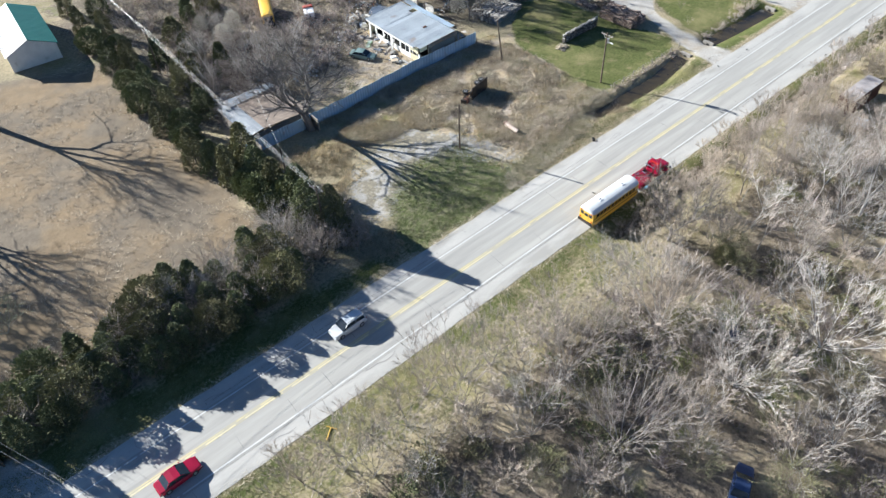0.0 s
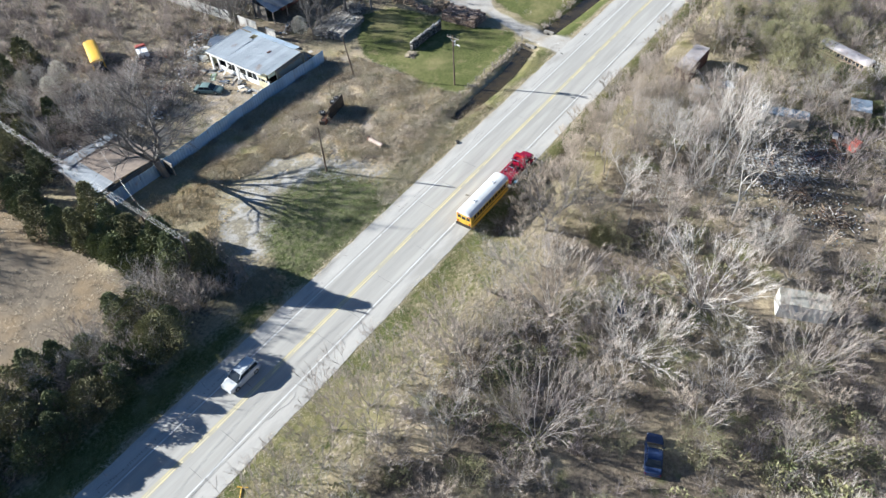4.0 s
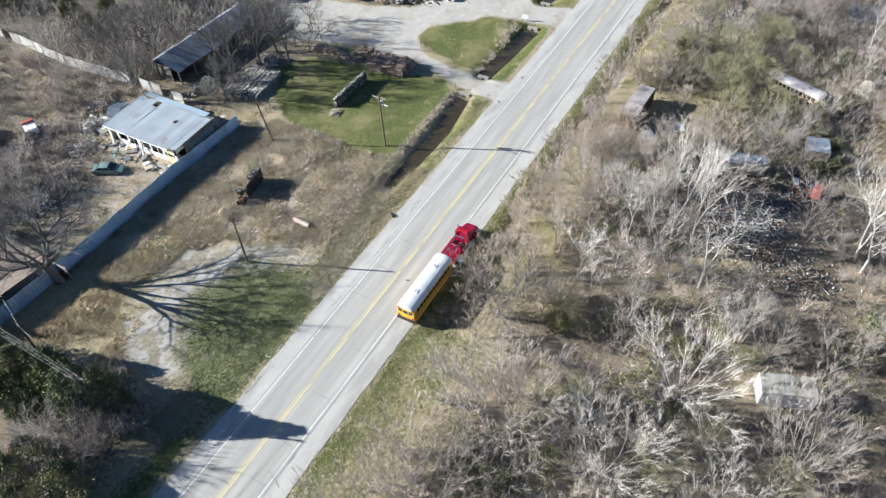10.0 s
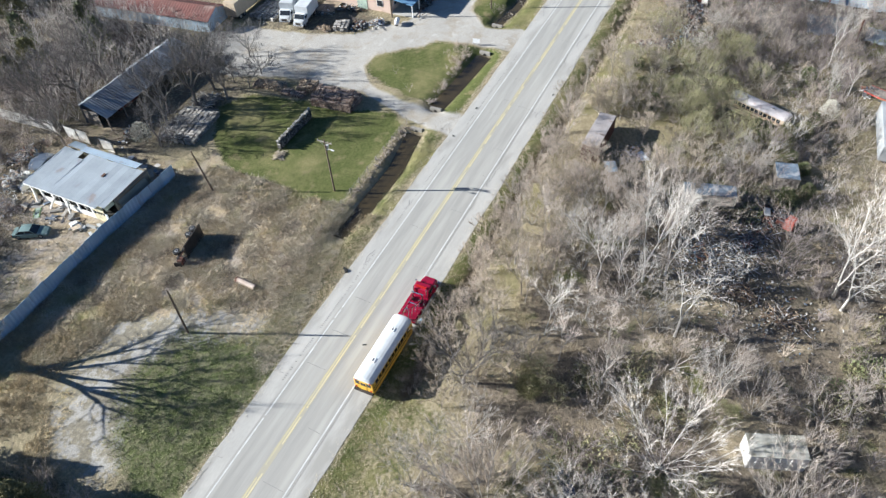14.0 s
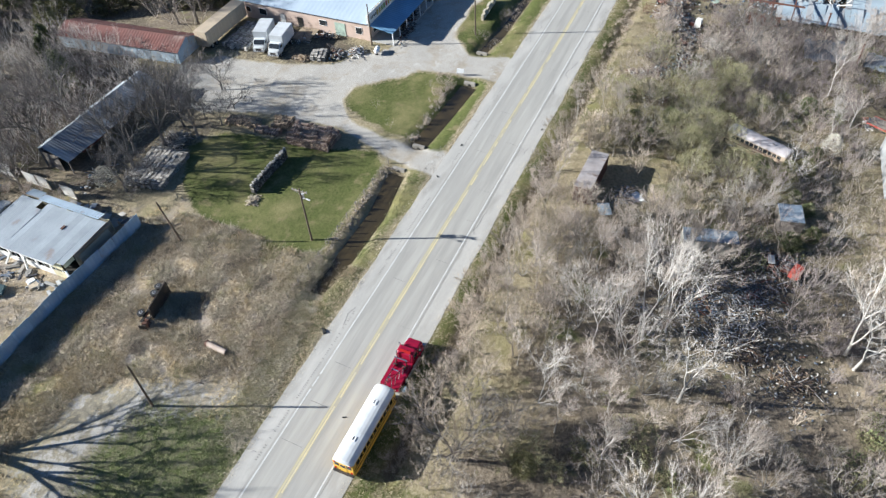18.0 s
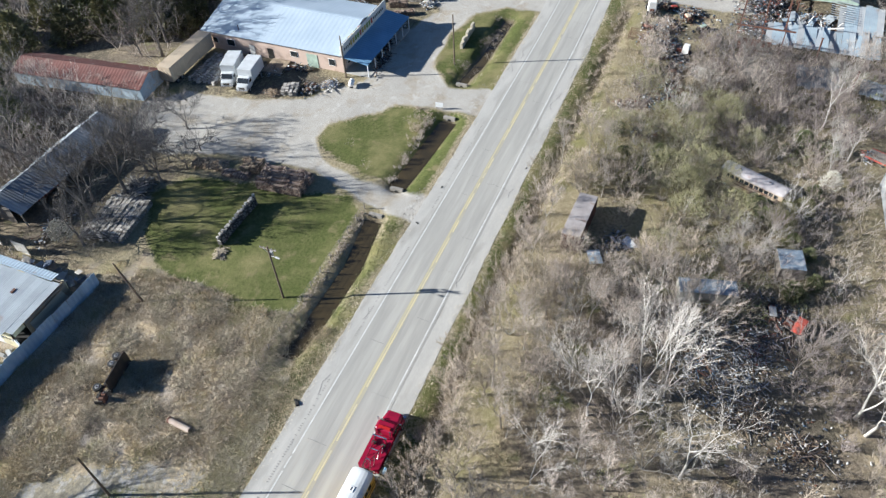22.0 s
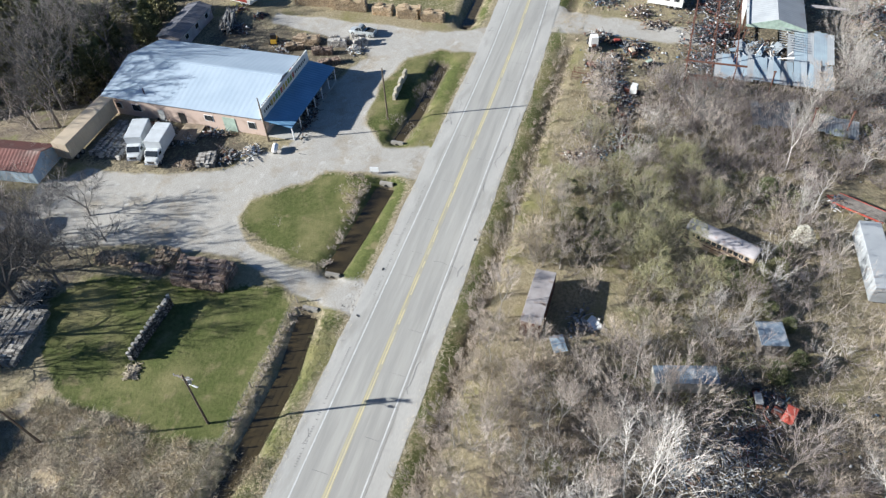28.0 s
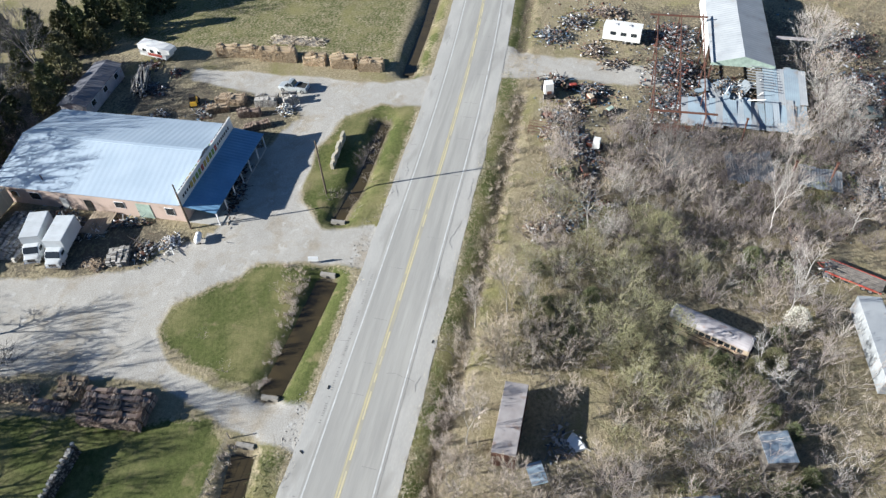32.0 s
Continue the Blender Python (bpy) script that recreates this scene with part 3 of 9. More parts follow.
        at.attribute_name = name
        sep = n.new("ShaderNodeSeparateColor")
        l.new(at.outputs["Color"], sep.inputs[0])
        zones.append(sep.outputs)
    jit = math_node("MULTIPLY", math_node("SUBTRACT", math_node("ADD", math_node("MULTIPLY", small, 0.6), math_node("MULTIPLY", mid, 0.4)), 0.5), 1.7)

    def edge(src, k=1.0):
        near = math_node("MINIMUM", math_node("MULTIPLY", src, 4.0), 1.0)
        return span(math_node("ADD", src, math_node("MULTIPLY", math_node("MULTIPLY", jit, k), near)), 0.3, 0.7)

    c = mix(edge(zones[2][1]), dry, rank)
    c = mix(edge(zones[0][2]), c, litter)
    c = mix(edge(zones[1][1], 0.6), c, field)
    c = mix(edge(zones[2][2], 1.4), c, dirt_and_shade)
    c = mix(edge(zones[0][0]), c, green)
    c = mix(edge(zones[2][0]), c, dark_green)
    c = mix(edge(zones[1][2], 1.5), c, pale)
    c = mix(edge(zones[0][1], 0.5), c, gravel)
    c = mix(edge(zones[1][0], 0.6), c, mud)
    vm = n.new("ShaderNodeVectorMath")
    vm.operation = "SCALE"
    l.new(c, vm.inputs[0])
    gr = n.new("ShaderNodeMapRange")
    gr.inputs["From Min"].default_value, gr.inputs["From Max"].default_value = 0.3, 0.7
    gr.inputs["To Min"].default_value, gr.inputs["To Max"].default_value = 0.72, 1.28
    l.new(fine, gr.inputs["Value"])
    l.new(gr.outputs[0], vm.inputs["Scale"])
    l.new(vm.outputs[0], p.inputs["Base Color"])
    p.inputs["Roughness"].default_value = 0.95
    p.inputs["Specular IOR Level"].default_value = 0.15
    bp = n.new("ShaderNodeBump")
    bp.inputs["Strength"].default_value, bp.inputs["Distance"].default_value = 0.65, 0.22
    hard = math_node("MULTIPLY", math_node("ADD", small, math_node("MULTIPLY", fine, 0.5)), math_node("SUBTRACT", 1.0, math_node("MULTIPLY", math_node("MAXIMUM", math_node("MAXIMUM", zones[0][1], zones[1][2]), math_node("MULTIPLY", math_node("MAXIMUM", zones[1][1], zones[0][0]), 0.7)), 0.85)))
    l.new(hard, bp.inputs["Height"])
    l.new(bp.outputs[0], p.inputs["Normal"])
    return m


build_ground()


def ribbon(x0, x1, y0, y1, z, step=4.0, broken=None, seed=1):
    """A strip along the road between two offsets from its centre; broken = (dash, gap, chance)."""
    s = Shape()
    rg = random.Random(seed)
    x = x0
    while x < x1 - 1e-6:
        e = min(x + step, x1)
        if broken is None or rg.random() < broken:
            ca, cb = float(road_c(x)), float(road_c(e))
            s.add([(x, ca + y0, z), (e, cb + y0, z), (e, cb + y1, z), (x, ca + y1, z)], [(0, 1, 2, 3)])
        x = e
    return s


def ragged(x0, x1, y0, y1, z, seed):
    """A paved strip whose outer edge has crumbled unevenly."""
    s = Shape()
    g = random.Random(seed)
    rows, x, w = [], float(x0), 0.0
    while x <= x1:
        w = 0.8 * w + g.uniform(-0.06, 0.06)
        c = float(road_c(x))
        rows.append([(x, c + y0, z), (x, c + y1 + w, z), (x, c + y1 + w, z - 0.08)])
        x += 0.7
    return s.loft(rows, closed=False, caps=False)


def build_road():
    road = thing("road", 0, 0, label="worn grey two-lane asphalt highway with paved shoulders", category="road", kind="structure")
    part("carriageway", ribbon(-300, 700, -3.9, 3.9, 0.030), "asphalt", road, "grey worn asphalt lanes")
    part("shoulder", ragged(-60, 300, 3.9, 6.05, 0.016, 11), "shoulder", road, "pale paved shoulder")
    part("shoulder", ragged(-60, 300, -3.9, -6.05, 0.016, 12), "shoulder", road, "pale paved shoulder")
    part("edge_line", ribbon(-300, 700, 3.47, 3.64, 0.036, 0.35, 0.988, 7), "line_white", road, "white edge line")
    part("edge_line", ribbon(-300, 700, -3.64, -3.47, 0.036, 0.35, 0.992, 8), "line_white", road, "white edge line")
    part("centre_line", ribbon(-300, 700, 0.05, 0.23, 0.036, 1.5, 0.9, 3), "line_yellow", road, "worn yellow centre line")
    part("centre_line", ribbon(-300, 700, -0.23, -0.05, 0.036, 1.2, 0.8), "line_yellow", road, "worn yellow centre line")
    part("centre_strip", ribbon(-300, 700, -0.34, 0.34, 0.033), "strip", road, "asphalt stained faintly yellow along the centre")
    rg = random.Random(5)
    s = Shape()
    for k in range(44):
        x, y = rg.uniform(-10, 215), rg.choice([rg.uniform(-5.8, -3.9), rg.uniform(3.9, 5.8)])
        a = rg.choice([0.02, 1.5, 1.57, 0.05])
        for j in range(rg.randint(2, 6)):
            d = rg.uniform(0.5, 1.2)
            a2 = a + rg.uniform(-0.5, 0.5)
            x2, y2 = x + d * math.cos(a2), y + d * math.sin(a2)
            if abs(y2) > 5.9:
                break
            c1, c2, w = float(road_c(x)), float(road_c(x2)), 0.022
            nx, ny = -math.sin(a2) * w, math.cos(a2) * w
            s.add([(x - nx, c1 + y - ny, 0.037), (x2 - nx, c2 + y2 - ny, 0.037), (x2 + nx, c2 + y2 + ny, 0.037), (x + nx, c1 + y + ny, 0.037)], [(0, 1, 2, 3)])
            x, y = x2, y2
    for x0, x1 in ((6, 40), (56, 78), (84, 100), (108, 130)):
        x = x0
        while x < x1:
            if rg.random() < 0.75:
                c = float(road_c(x))
                s.add([(x, c + 4.25, 0.038), (x + 0.09, c + 4.25, 0.038), (x + 0.09, c + 4.5, 0.038), (x, c + 4.5, 0.038)], [(0, 1, 2, 3)])
            x += 0.3
    for k in range(34):
        x, y = -8 + k * 6.6 + rg.uniform(-2, 2), rg.choice([-1.9, 1.9, -1.9])
        c = float(road_c(x))
        s.add([(x, c + y - 1.3, 0.037), (x + 0.05, c + y - 1.3, 0.037), (x + 0.15, c + y + rg.uniform(0.2, 1.5), 0.037), (x + 0.1, c + y + rg.uniform(0.2, 1.5), 0.037)], [(0, 1, 2, 3)])
    tagged(part("cracks", s, "crack", road, "dark tar cracks and rumble grooves"), kind="stuff")
    for line, w, deep, level in DITCHES[:4]:
        s = Shape()
        ring = []
        for k, (x, y) in enumerate(line):
            ring.append([(x, y - w * 0.75, level), (x, y + w * 0.75, level)])
        s.loft(ring, closed=False, caps=False)
        solid("ditch_water", s, "water", label="muddy brown standing water in the roadside ditch", category="water", kind="structure")


build_road()

MAT["roof_streaked"] = material("streaked_blue_grey_tin", (0.22, 0.245, 0.27), (0.15, 0.165, 0.185), 0.6, scale=0.6, stain=(0.34, 0.355, 0.37), stain_at=0.57, stretch=(1.0, 0.25, 1.0))
MAT["tarp_blue"] = material("blue_grey_tarp", (0.22, 0.28, 0.34), (0.15, 0.19, 0.24), 0.7, scale=1.2, stain=(0.48, 0.49, 0.50), stain_at=0.56)
MAT["roof_shack"] = material("grey_rust_flecked_roof", (0.40, 0.37, 0.36), (0.31, 0.28, 0.275), 0.8, scale=0.8, stain=(0.20, 0.13, 0.10), stain_at=0.62)
MAT["truck_white"] = material("grimy_white_truck_paint", (0.56, 0.585, 0.60), (0.47, 0.49, 0.50), 0.5, scale=0.7, bump=0, vary=0.06, stain=(0.38, 0.38, 0.36), stain_at=0.66)
MAT["plank_tan"] = material("tan_worn_planks", (0.36, 0.29, 0.21), (0.27, 0.22, 0.16), 0.9, scale=1.2, stretch=(0.3, 2, 1))
MAT["leaf_roof"] = material("roof_under_leaf_litter", (0.26, 0.21, 0.17), (0.20, 0.16, 0.13), 0.95, scale=1.2, bump=0.4, vary=0.2)
MAT["roof_rusty_pale"] = material("pale_rust_streaked_roof", (0.36, 0.30, 0.26), (0.28, 0.21, 0.17), 0.8, scale=0.9, stain=(0.22, 0.11, 0.07), stain_at=0.56)
MAT["sheet_navy"] = material("dark_blue_tarp", (0.07, 0.10, 0.15), (0.05, 0.07, 0.11), 0.8, scale=1.0, stain=(0.16, 0.18, 0.2), stain_at=0.62)
MAT["mint"] = material("pale_mint_paint", (0.40, 0.50, 0.42), None, 0.7)
MAT["roof_dark"] = material("dark_weathered_roof", (0.17, 0.17, 0.19), (0.12, 0.12, 0.135), 0.6, scale=0.5, stain=(0.26, 0.25, 0.25), stain_at=0.66)
MAT["roof_dull"] = material("dull_white_roof", (0.36, 0.375, 0.385), (0.28, 0.295, 0.31), 0.65, scale=0.35, stain=(0.30, 0.27, 0.25), stain_at=0.66)
MAT["sheet_blue"] = material("dull_blue_tin_sheet", (0.30, 0.37, 0.42), (0.24, 0.295, 0.34), 0.65, scale=0.4, stain=(0.25, 0.22, 0.2), stain_at=0.62)
MAT["roof_mildew"] = material("mildewed_white_roof", (0.47, 0.46, 0.41), (0.31, 0.30, 0.255), 0.8, scale=0.9, stain=(0.18, 0.17, 0.13), stain_at=0.54)


# ---- vehicles ----
def ring(x, w, z0, z1, r=0.12):
    """A cross-section of a body: a rounded rectangle at x."""
    h = w / 2
    r = min(r, h * 0.8, (z1 - z0) * 0.45)
    return [(x, -h, z0), (x, h, z0), (x, h, z1 - r), (x, h - r * 0.35, z1 - r * 0.3), (x, h - r * 1.3, z1), (x, -h + r * 1.3, z1), (x, -h + r * 0.35, z1 - r * 0.3), (x, -h, z1 - r)]


WHEELS = {}


def wheel(parent, x, y, r=0.34, w=0.24):
    key = (round(r, 2), round(w, 2))
    if key not in WHEELS:
        WHEELS[key] = (Shape().bar((0, -w / 2, 0), (0, w / 2, 0), r, r, 16).mesh("tyre", MAT["tyre"]), Shape().bar((0, -w / 2 - 0.012, 0), (0, w / 2 + 0.012, 0), r * 0.58, r * 0.58, 12).mesh("rim", MAT["rim"]))
    t = part("wheel", WHEELS[key][0], None, parent, at=pose(x, y, r))
    part("rim", WHEELS[key][1], None, t)


def car(name, x, y, rz, paint, label, category, length=4.6, width=1.8, top=1.45, style="sedan", group=""):
    c = thing(name, x, y, 0.035 if abs(y - ROAD_Y) < 6 else 0.0, rz, label, category, group)
    L, W = length / 2, width
    deck = 0.82 if style == "sedan" else 1.0
    body = [ring(-L, W * 0.8, 0.42, deck - 0.12), ring(-L + 0.12, W * 0.92, 0.3, deck), ring(-L + 0.9, W, 0.24, deck + 0.04), ring(-0.2, W, 0.22, deck + 0.06), ring(L - 1.4, W, 0.24, deck + 0.02), ring(L - 0.5, W * 0.95, 0.28, deck - 0.1), ring(L - 0.06, W * 0.84, 0.36, deck - 0.2)]
    part("body", Shape().loft(body), paint, c, smooth=False)
    if style == "pickup":
        a, b, p, q = -0.35, 1.35, 0.0, 0.75
    elif style == "suv":
        a, b, p, q = -L + 0.15, L - 1.15, -L + 0.35, L - 1.95
    else:
        a, b, p, q = -L + 0.65, L - 1.3, -L + 1.25, L - 2.15
    d = deck
    part("windows", Shape().loft([ring(a, W * 0.9, d - 0.05, d + 0.06), ring(p, W * 0.84, d, top - 0.05, 0.1), ring(q, W * 0.84, d, top - 0.05, 0.1), ring(b, W * 0.9, d - 0.05, d + 0.06)]), "glass", c, "dark tinted glass")
    part("roof", Shape().loft([ring(p + 0.02, W * 0.8, top - 0.06, top - 0.02, 0.03), ring((p + q) / 2, W * 0.82, top - 0.06, top + 0.02, 0.04), ring(q - 0.02, W * 0.8, top - 0.06, top - 0.02, 0.03)]), paint, c)
    for s in (-1, 1):
        pil = Shape().bar((a + 0.1, s * W * 0.43, d), (p, s * W * 0.40, top - 0.04), 0.045, n=4).bar((b - 0.1, s * W * 0.43, d), (q, s * W * 0.40, top - 0.04), 0.04, n=4).bar(((p + q) / 2, s * W * 0.432, d), ((p + q) / 2, s * W * 0.41, top - 0.04), 0.04, n=4)
        part("pillars", pil, paint, c)
        part("headlight", Shape().box(L - 0.14, s * W * 0.33, deck - 0.38, 0.14, 0.34, 0.16), "headlight", c, "clear headlight lens")
        part("tail_light", Shape().box(-L + 0.05, s * W * 0.36, deck - 0.32, 0.1, 0.26, 0.18), "taillight", c, "red tail light")
        part("mirror", Shape().box(b - 0.35, s * (W / 2 + 0.08), d, 0.12, 0.18, 0.12), paint, c)
        for wx in (-L + 0.85, L - 0.9):
            wheel(c, wx, s * (W / 2 - 0.1))
    part("bumper", Shape().box(L - 0.05, 0, 0.3, 0.14, W * 0.86, 0.2), "chrome" if style == "pickup" else paint, c)
    part("bumper", Shape().box(-L, 0, 0.3, 0.14, W * 0.84, 0.2), "chrome" if style == "pickup" else paint, c)
    if style == "pickup":
        part("bed_liner", Shape().box(-L + 1.05, 0, deck - 0.1, 1.75, W * 0.8, 0.14 + 0.03), "dark", c, "dark open load bed")
        for s in (-1, 1):
            part("bed_side", Shape().box(-L + 1.05, s * W * 0.45, deck - 0.05, 1.9, 0.1, 0.2), paint, c)
        part("tailgate", Shape().box(-L + 0.1, 0, deck - 0.25, 0.1, W * 0.86, 0.4), paint, c)
    if style == "suv":
        for s in (-1, 1):
            part("roof_rail", Shape().bar((p + 0.2, s * W * 0.33, top + 0.05), (q - 0.2, s * W * 0.33, top + 0.05), 0.025, n=4), "black_steel", c)
    return c


def school_bus(x, y, rz, label, body_mat, roof_mat, length=9.6, derelict=False, z=0.035):
    b = thing("school_bus", x, y, z, rz, label, "bus")
    L, W = length / 2, 2.4
    part("body", Shape().loft([ring(-L, W * 0.96, 0.62, 2.45, 0.1), ring(-L + 0.1, W, 0.5, 2.5, 0.1), ring(L - 0.3, W, 0.5, 2.5, 0.1), ring(L, W * 0.94, 0.62, 2.4, 0.1)]), body_mat, b)
    roof = []
    for xx, k in ((-L - 0.02, 0.86), (-L + 0.18, 0.98), (-L + 0.5, 1.0), (0, 1.0), (L - 0.5, 1.0), (L - 0.18, 0.98), (L + 0.02, 0.86)):
        roof.append([(xx, math.cos(a) * W / 2 * 1.01 * k, 2.42 + math.sin(a) * 0.5 * k) for a in [math.pi * i / 10 for i in range(11)]])
    part("roof", Shape().loft(roof), roof_mat, b, "faded roof" if derelict else "glossy white roof")
    n = 11
    for s in (-1, 1):
        for i in range(n):
            part("window", Shape().box(-L + 0.75 + i * (length - 1.4) / n + 0.2, s * (W / 2 + 0.004), 1.72, 0.56, 0.03, 0.58), "glass", b, "dark window pane")
        for zz in (1.05, 1.55):
            part("rub_rail", Shape().box(0, s * (W / 2 + 0.012), zz, length - 0.3, 0.05, 0.09), "black_steel" if not derelict else "rust", b, "black rub rail")
        part("skirt", Shape().box(-0.4, s * (W / 2 - 0.05), 0.35, length - 2.2, 0.08, 0.2), body_mat, b)
        if not derelict:
            part("tail_light", Shape().box(-L - 0.03, s * 0.95, 1.0, 0.08, 0.2, 0.2), "taillight", b, "red tail light")
            part("warning_light", Shape().box(-L - 0.03, s * 0.9, 2.35, 0.08, 0.18, 0.16), "taillight", b, "red warning light")
        part("rear_window", Shape().box(-L - 0.008, s * 0.72, 1.7, 0.04, 0.5, 0.5), "glass", b)
        for wx in (-L + 2.4, L - 1.1):
            wheel(b, wx, s * (W / 2 - 0.22), 0.5, 0.32)
    part("emergency_door", Shape().box(-L - 0.012, 0, 0.8, 0.05, 0.78, 1.5), body_mat, b)
    part("door_window", Shape().box(-L - 0.03, 0, 1.65, 0.04, 0.6, 0.5), "glass", b)
    part("rear_bumper", Shape().box(-L - 0.12, 0, 0.55, 0.24, W * 0.98, 0.3), "black_steel", b, "black steel bumper")
    part("windscreen", Shape().box(L + 0.004, 0, 1.45, 0.05, W * 0.84, 0.8), "glass", b)
    part("front_bumper", Shape().box(L + 0.1, 0, 0.55, 0.2, W * 0.94, 0.28), "black_steel", b, "black steel bumper")
    for k, xx in enumerate((-length * 0.22, length * 0.26)):
        hatch = part("roof_hatch", Shape().box(xx, 0.1, 2.9, 0.62, 0.55, 0.08, taper=0.9), roof_mat if derelict else "white_paint", b)
        part("hatch_vent", Shape().box(xx, 0.1, 2.98, 0.4, 0.1, 0.03), "black_steel", hatch, "dark vent slot")
    return b


def tow_truck(x, y):
    t = thing("tow_truck", x, y, 0.035, 0, "glossy red heavy tow truck with steel booms", "tow truck")
    W = 2.3
    part("chassis", Shape().box(0, 0, 0.5, 7.0, 0.9, 0.3), "black_steel", t)
    part("hood", Shape().loft([ring(1.9, 1.95, 0.75, 1.72, 0.16), ring(2.8, 1.9, 0.75, 1.66, 0.2), ring(3.45, 1.75, 0.75, 1.5, 0.2)]), "red", t)
    cab = part("cab", Shape().loft([ring(0.55, W * 0.92, 0.7, 2.3, 0.18), ring(0.75, W * 0.94, 0.7, 2.42, 0.2), ring(1.6, W * 0.94, 0.7, 2.4, 0.2), ring(2.1, W * 0.92, 0.7, 1.75, 0.1)]), "red", t)
    part("windscreen", Shape().slab((1.68, -0.92, 2.34), (2.1, -0.95, 1.8), (2.1, 0.95, 1.8), (1.68, 0.92, 2.34), -0.03), "glass", cab, "dark windscreen")
    for s in (-1, 1):
        part("side_window", Shape().box(1.2, s * (W * 0.47 + 0.008), 1.65, 0.8, 0.03, 0.5), "glass", cab)
        part("fender", Shape().loft([ring(2.1, 0.5, 0.6, 1.0), ring(2.6, 0.52, 0.75, 1.2), ring(3.2, 0.48, 0.6, 0.95)]), "red", t, at=pose(0, s * 0.92, 0))
        part("headlight", Shape().box(3.46, s * 0.72, 0.95, 0.1, 0.3, 0.22), "headlight", t, "clear headlight lens")
        part("mirror", Shape().box(1.95, s * 1.3, 1.75, 0.1, 0.2, 0.4), "chrome", t, "chrome mirror")
        part("exhaust_stack", Shape().bar((0.42, s * 0.85, 0.8), (0.42, s * 0.85, 2.75), 0.07, n=8), "chrome", t, "chrome exhaust stack")
        part("side_locker", Shape().box(-1.5, s * 0.92, 0.75, 3.6, 0.45, 0.75), "red", t)
        for xx in (-2.7, -1.5, -0.3):
            part("locker_door", Shape().box(xx, s * 1.15, 0.82, 1.0, 0.02, 0.58), "red", t)
        wheel(t, 2.62, s * 0.98, 0.5, 0.3)
        wheel(t, -1.5, s * 0.92, 0.5, 0.5)
        wheel(t, -2.65, s * 0.92, 0.5, 0.5)
        boom = part("boom", Shape().bar((-0.2, s * 0.62, 1.6), (-3.9, s * 0.16, 3.0), 0.11, 0.08, 6), "red", t)
        for k in range(4):
            f = 0.15 + 0.2 * k
            part("brace", Shape().bar((-0.2 - 3.7 * f, s * (0.62 - 0.46 * f), 1.6 + 1.4 * f), (-0.9 - 3.7 * f, s * (0.75 - 0.46 * f), 1.5), 0.045, n=5), "chrome", boom, "bare steel brace")
        part("mast_post", Shape().bar((-0.3, s * 0.75, 1.5), (-0.2, s * 0.5, 2.6), 0.07, n=6), "black_steel", t, "black steel post")
        part("winch_drum", Shape().bar((-0.7, s * 0.55 - 0.2, 1.72), (-0.7, s * 0.55 + 0.2, 1.72), 0.2, n=10), "black_steel", t, "dark winch drum")
        part("tail_light", Shape().box(-3.5, s * 0.8, 0.95, 0.08, 0.3, 0.14), "taillight", t, "red tail light")
    part("deck", Shape().box(-1.5, 0, 1.35, 3.9, 1.9, 0.14), "red", t)
    for a, w, h in ((-0.25, 0.8, 2.5), (-1.6, 0.55, 2.15), (-3.0, 0.3, 2.66)):
        part("cross_bar", Shape().bar((a, -w, h), (a, w, h), 0.07, n=6), "chrome", t, "bare steel cross bar")
    part("light_bar", Shape().box(0.85, 0, 2.42, 0.28, 1.4, 0.16), "taillight", t, "low red light bar")
    part("grille", Shape().box(3.48, 0, 0.85, 0.06, 0.9, 0.55), "chrome", t, "chrome grille")
    part("front_bumper", Shape().box(3.6, 0, 0.5, 0.25, 2.2, 0.35), "chrome", t, "chrome bumper")
    part("tow_arm", Shape().box(-4.0, 0, 0.55, 1.4, 0.35, 0.25).box(-4.6, 0, 0.55, 0.25, 1.9, 0.25), "black_steel", t, "black steel tow arm")
    part("cable", Shape().bar((-3.9, 0.1, 2.95), (-4.6, 0.3, 0.8), 0.025, n=4).bar((-3.9, -0.1, 2.95), (-4.6, -0.3, 0.8), 0.025, n=4), "black_steel", t, "steel cable")
    return t


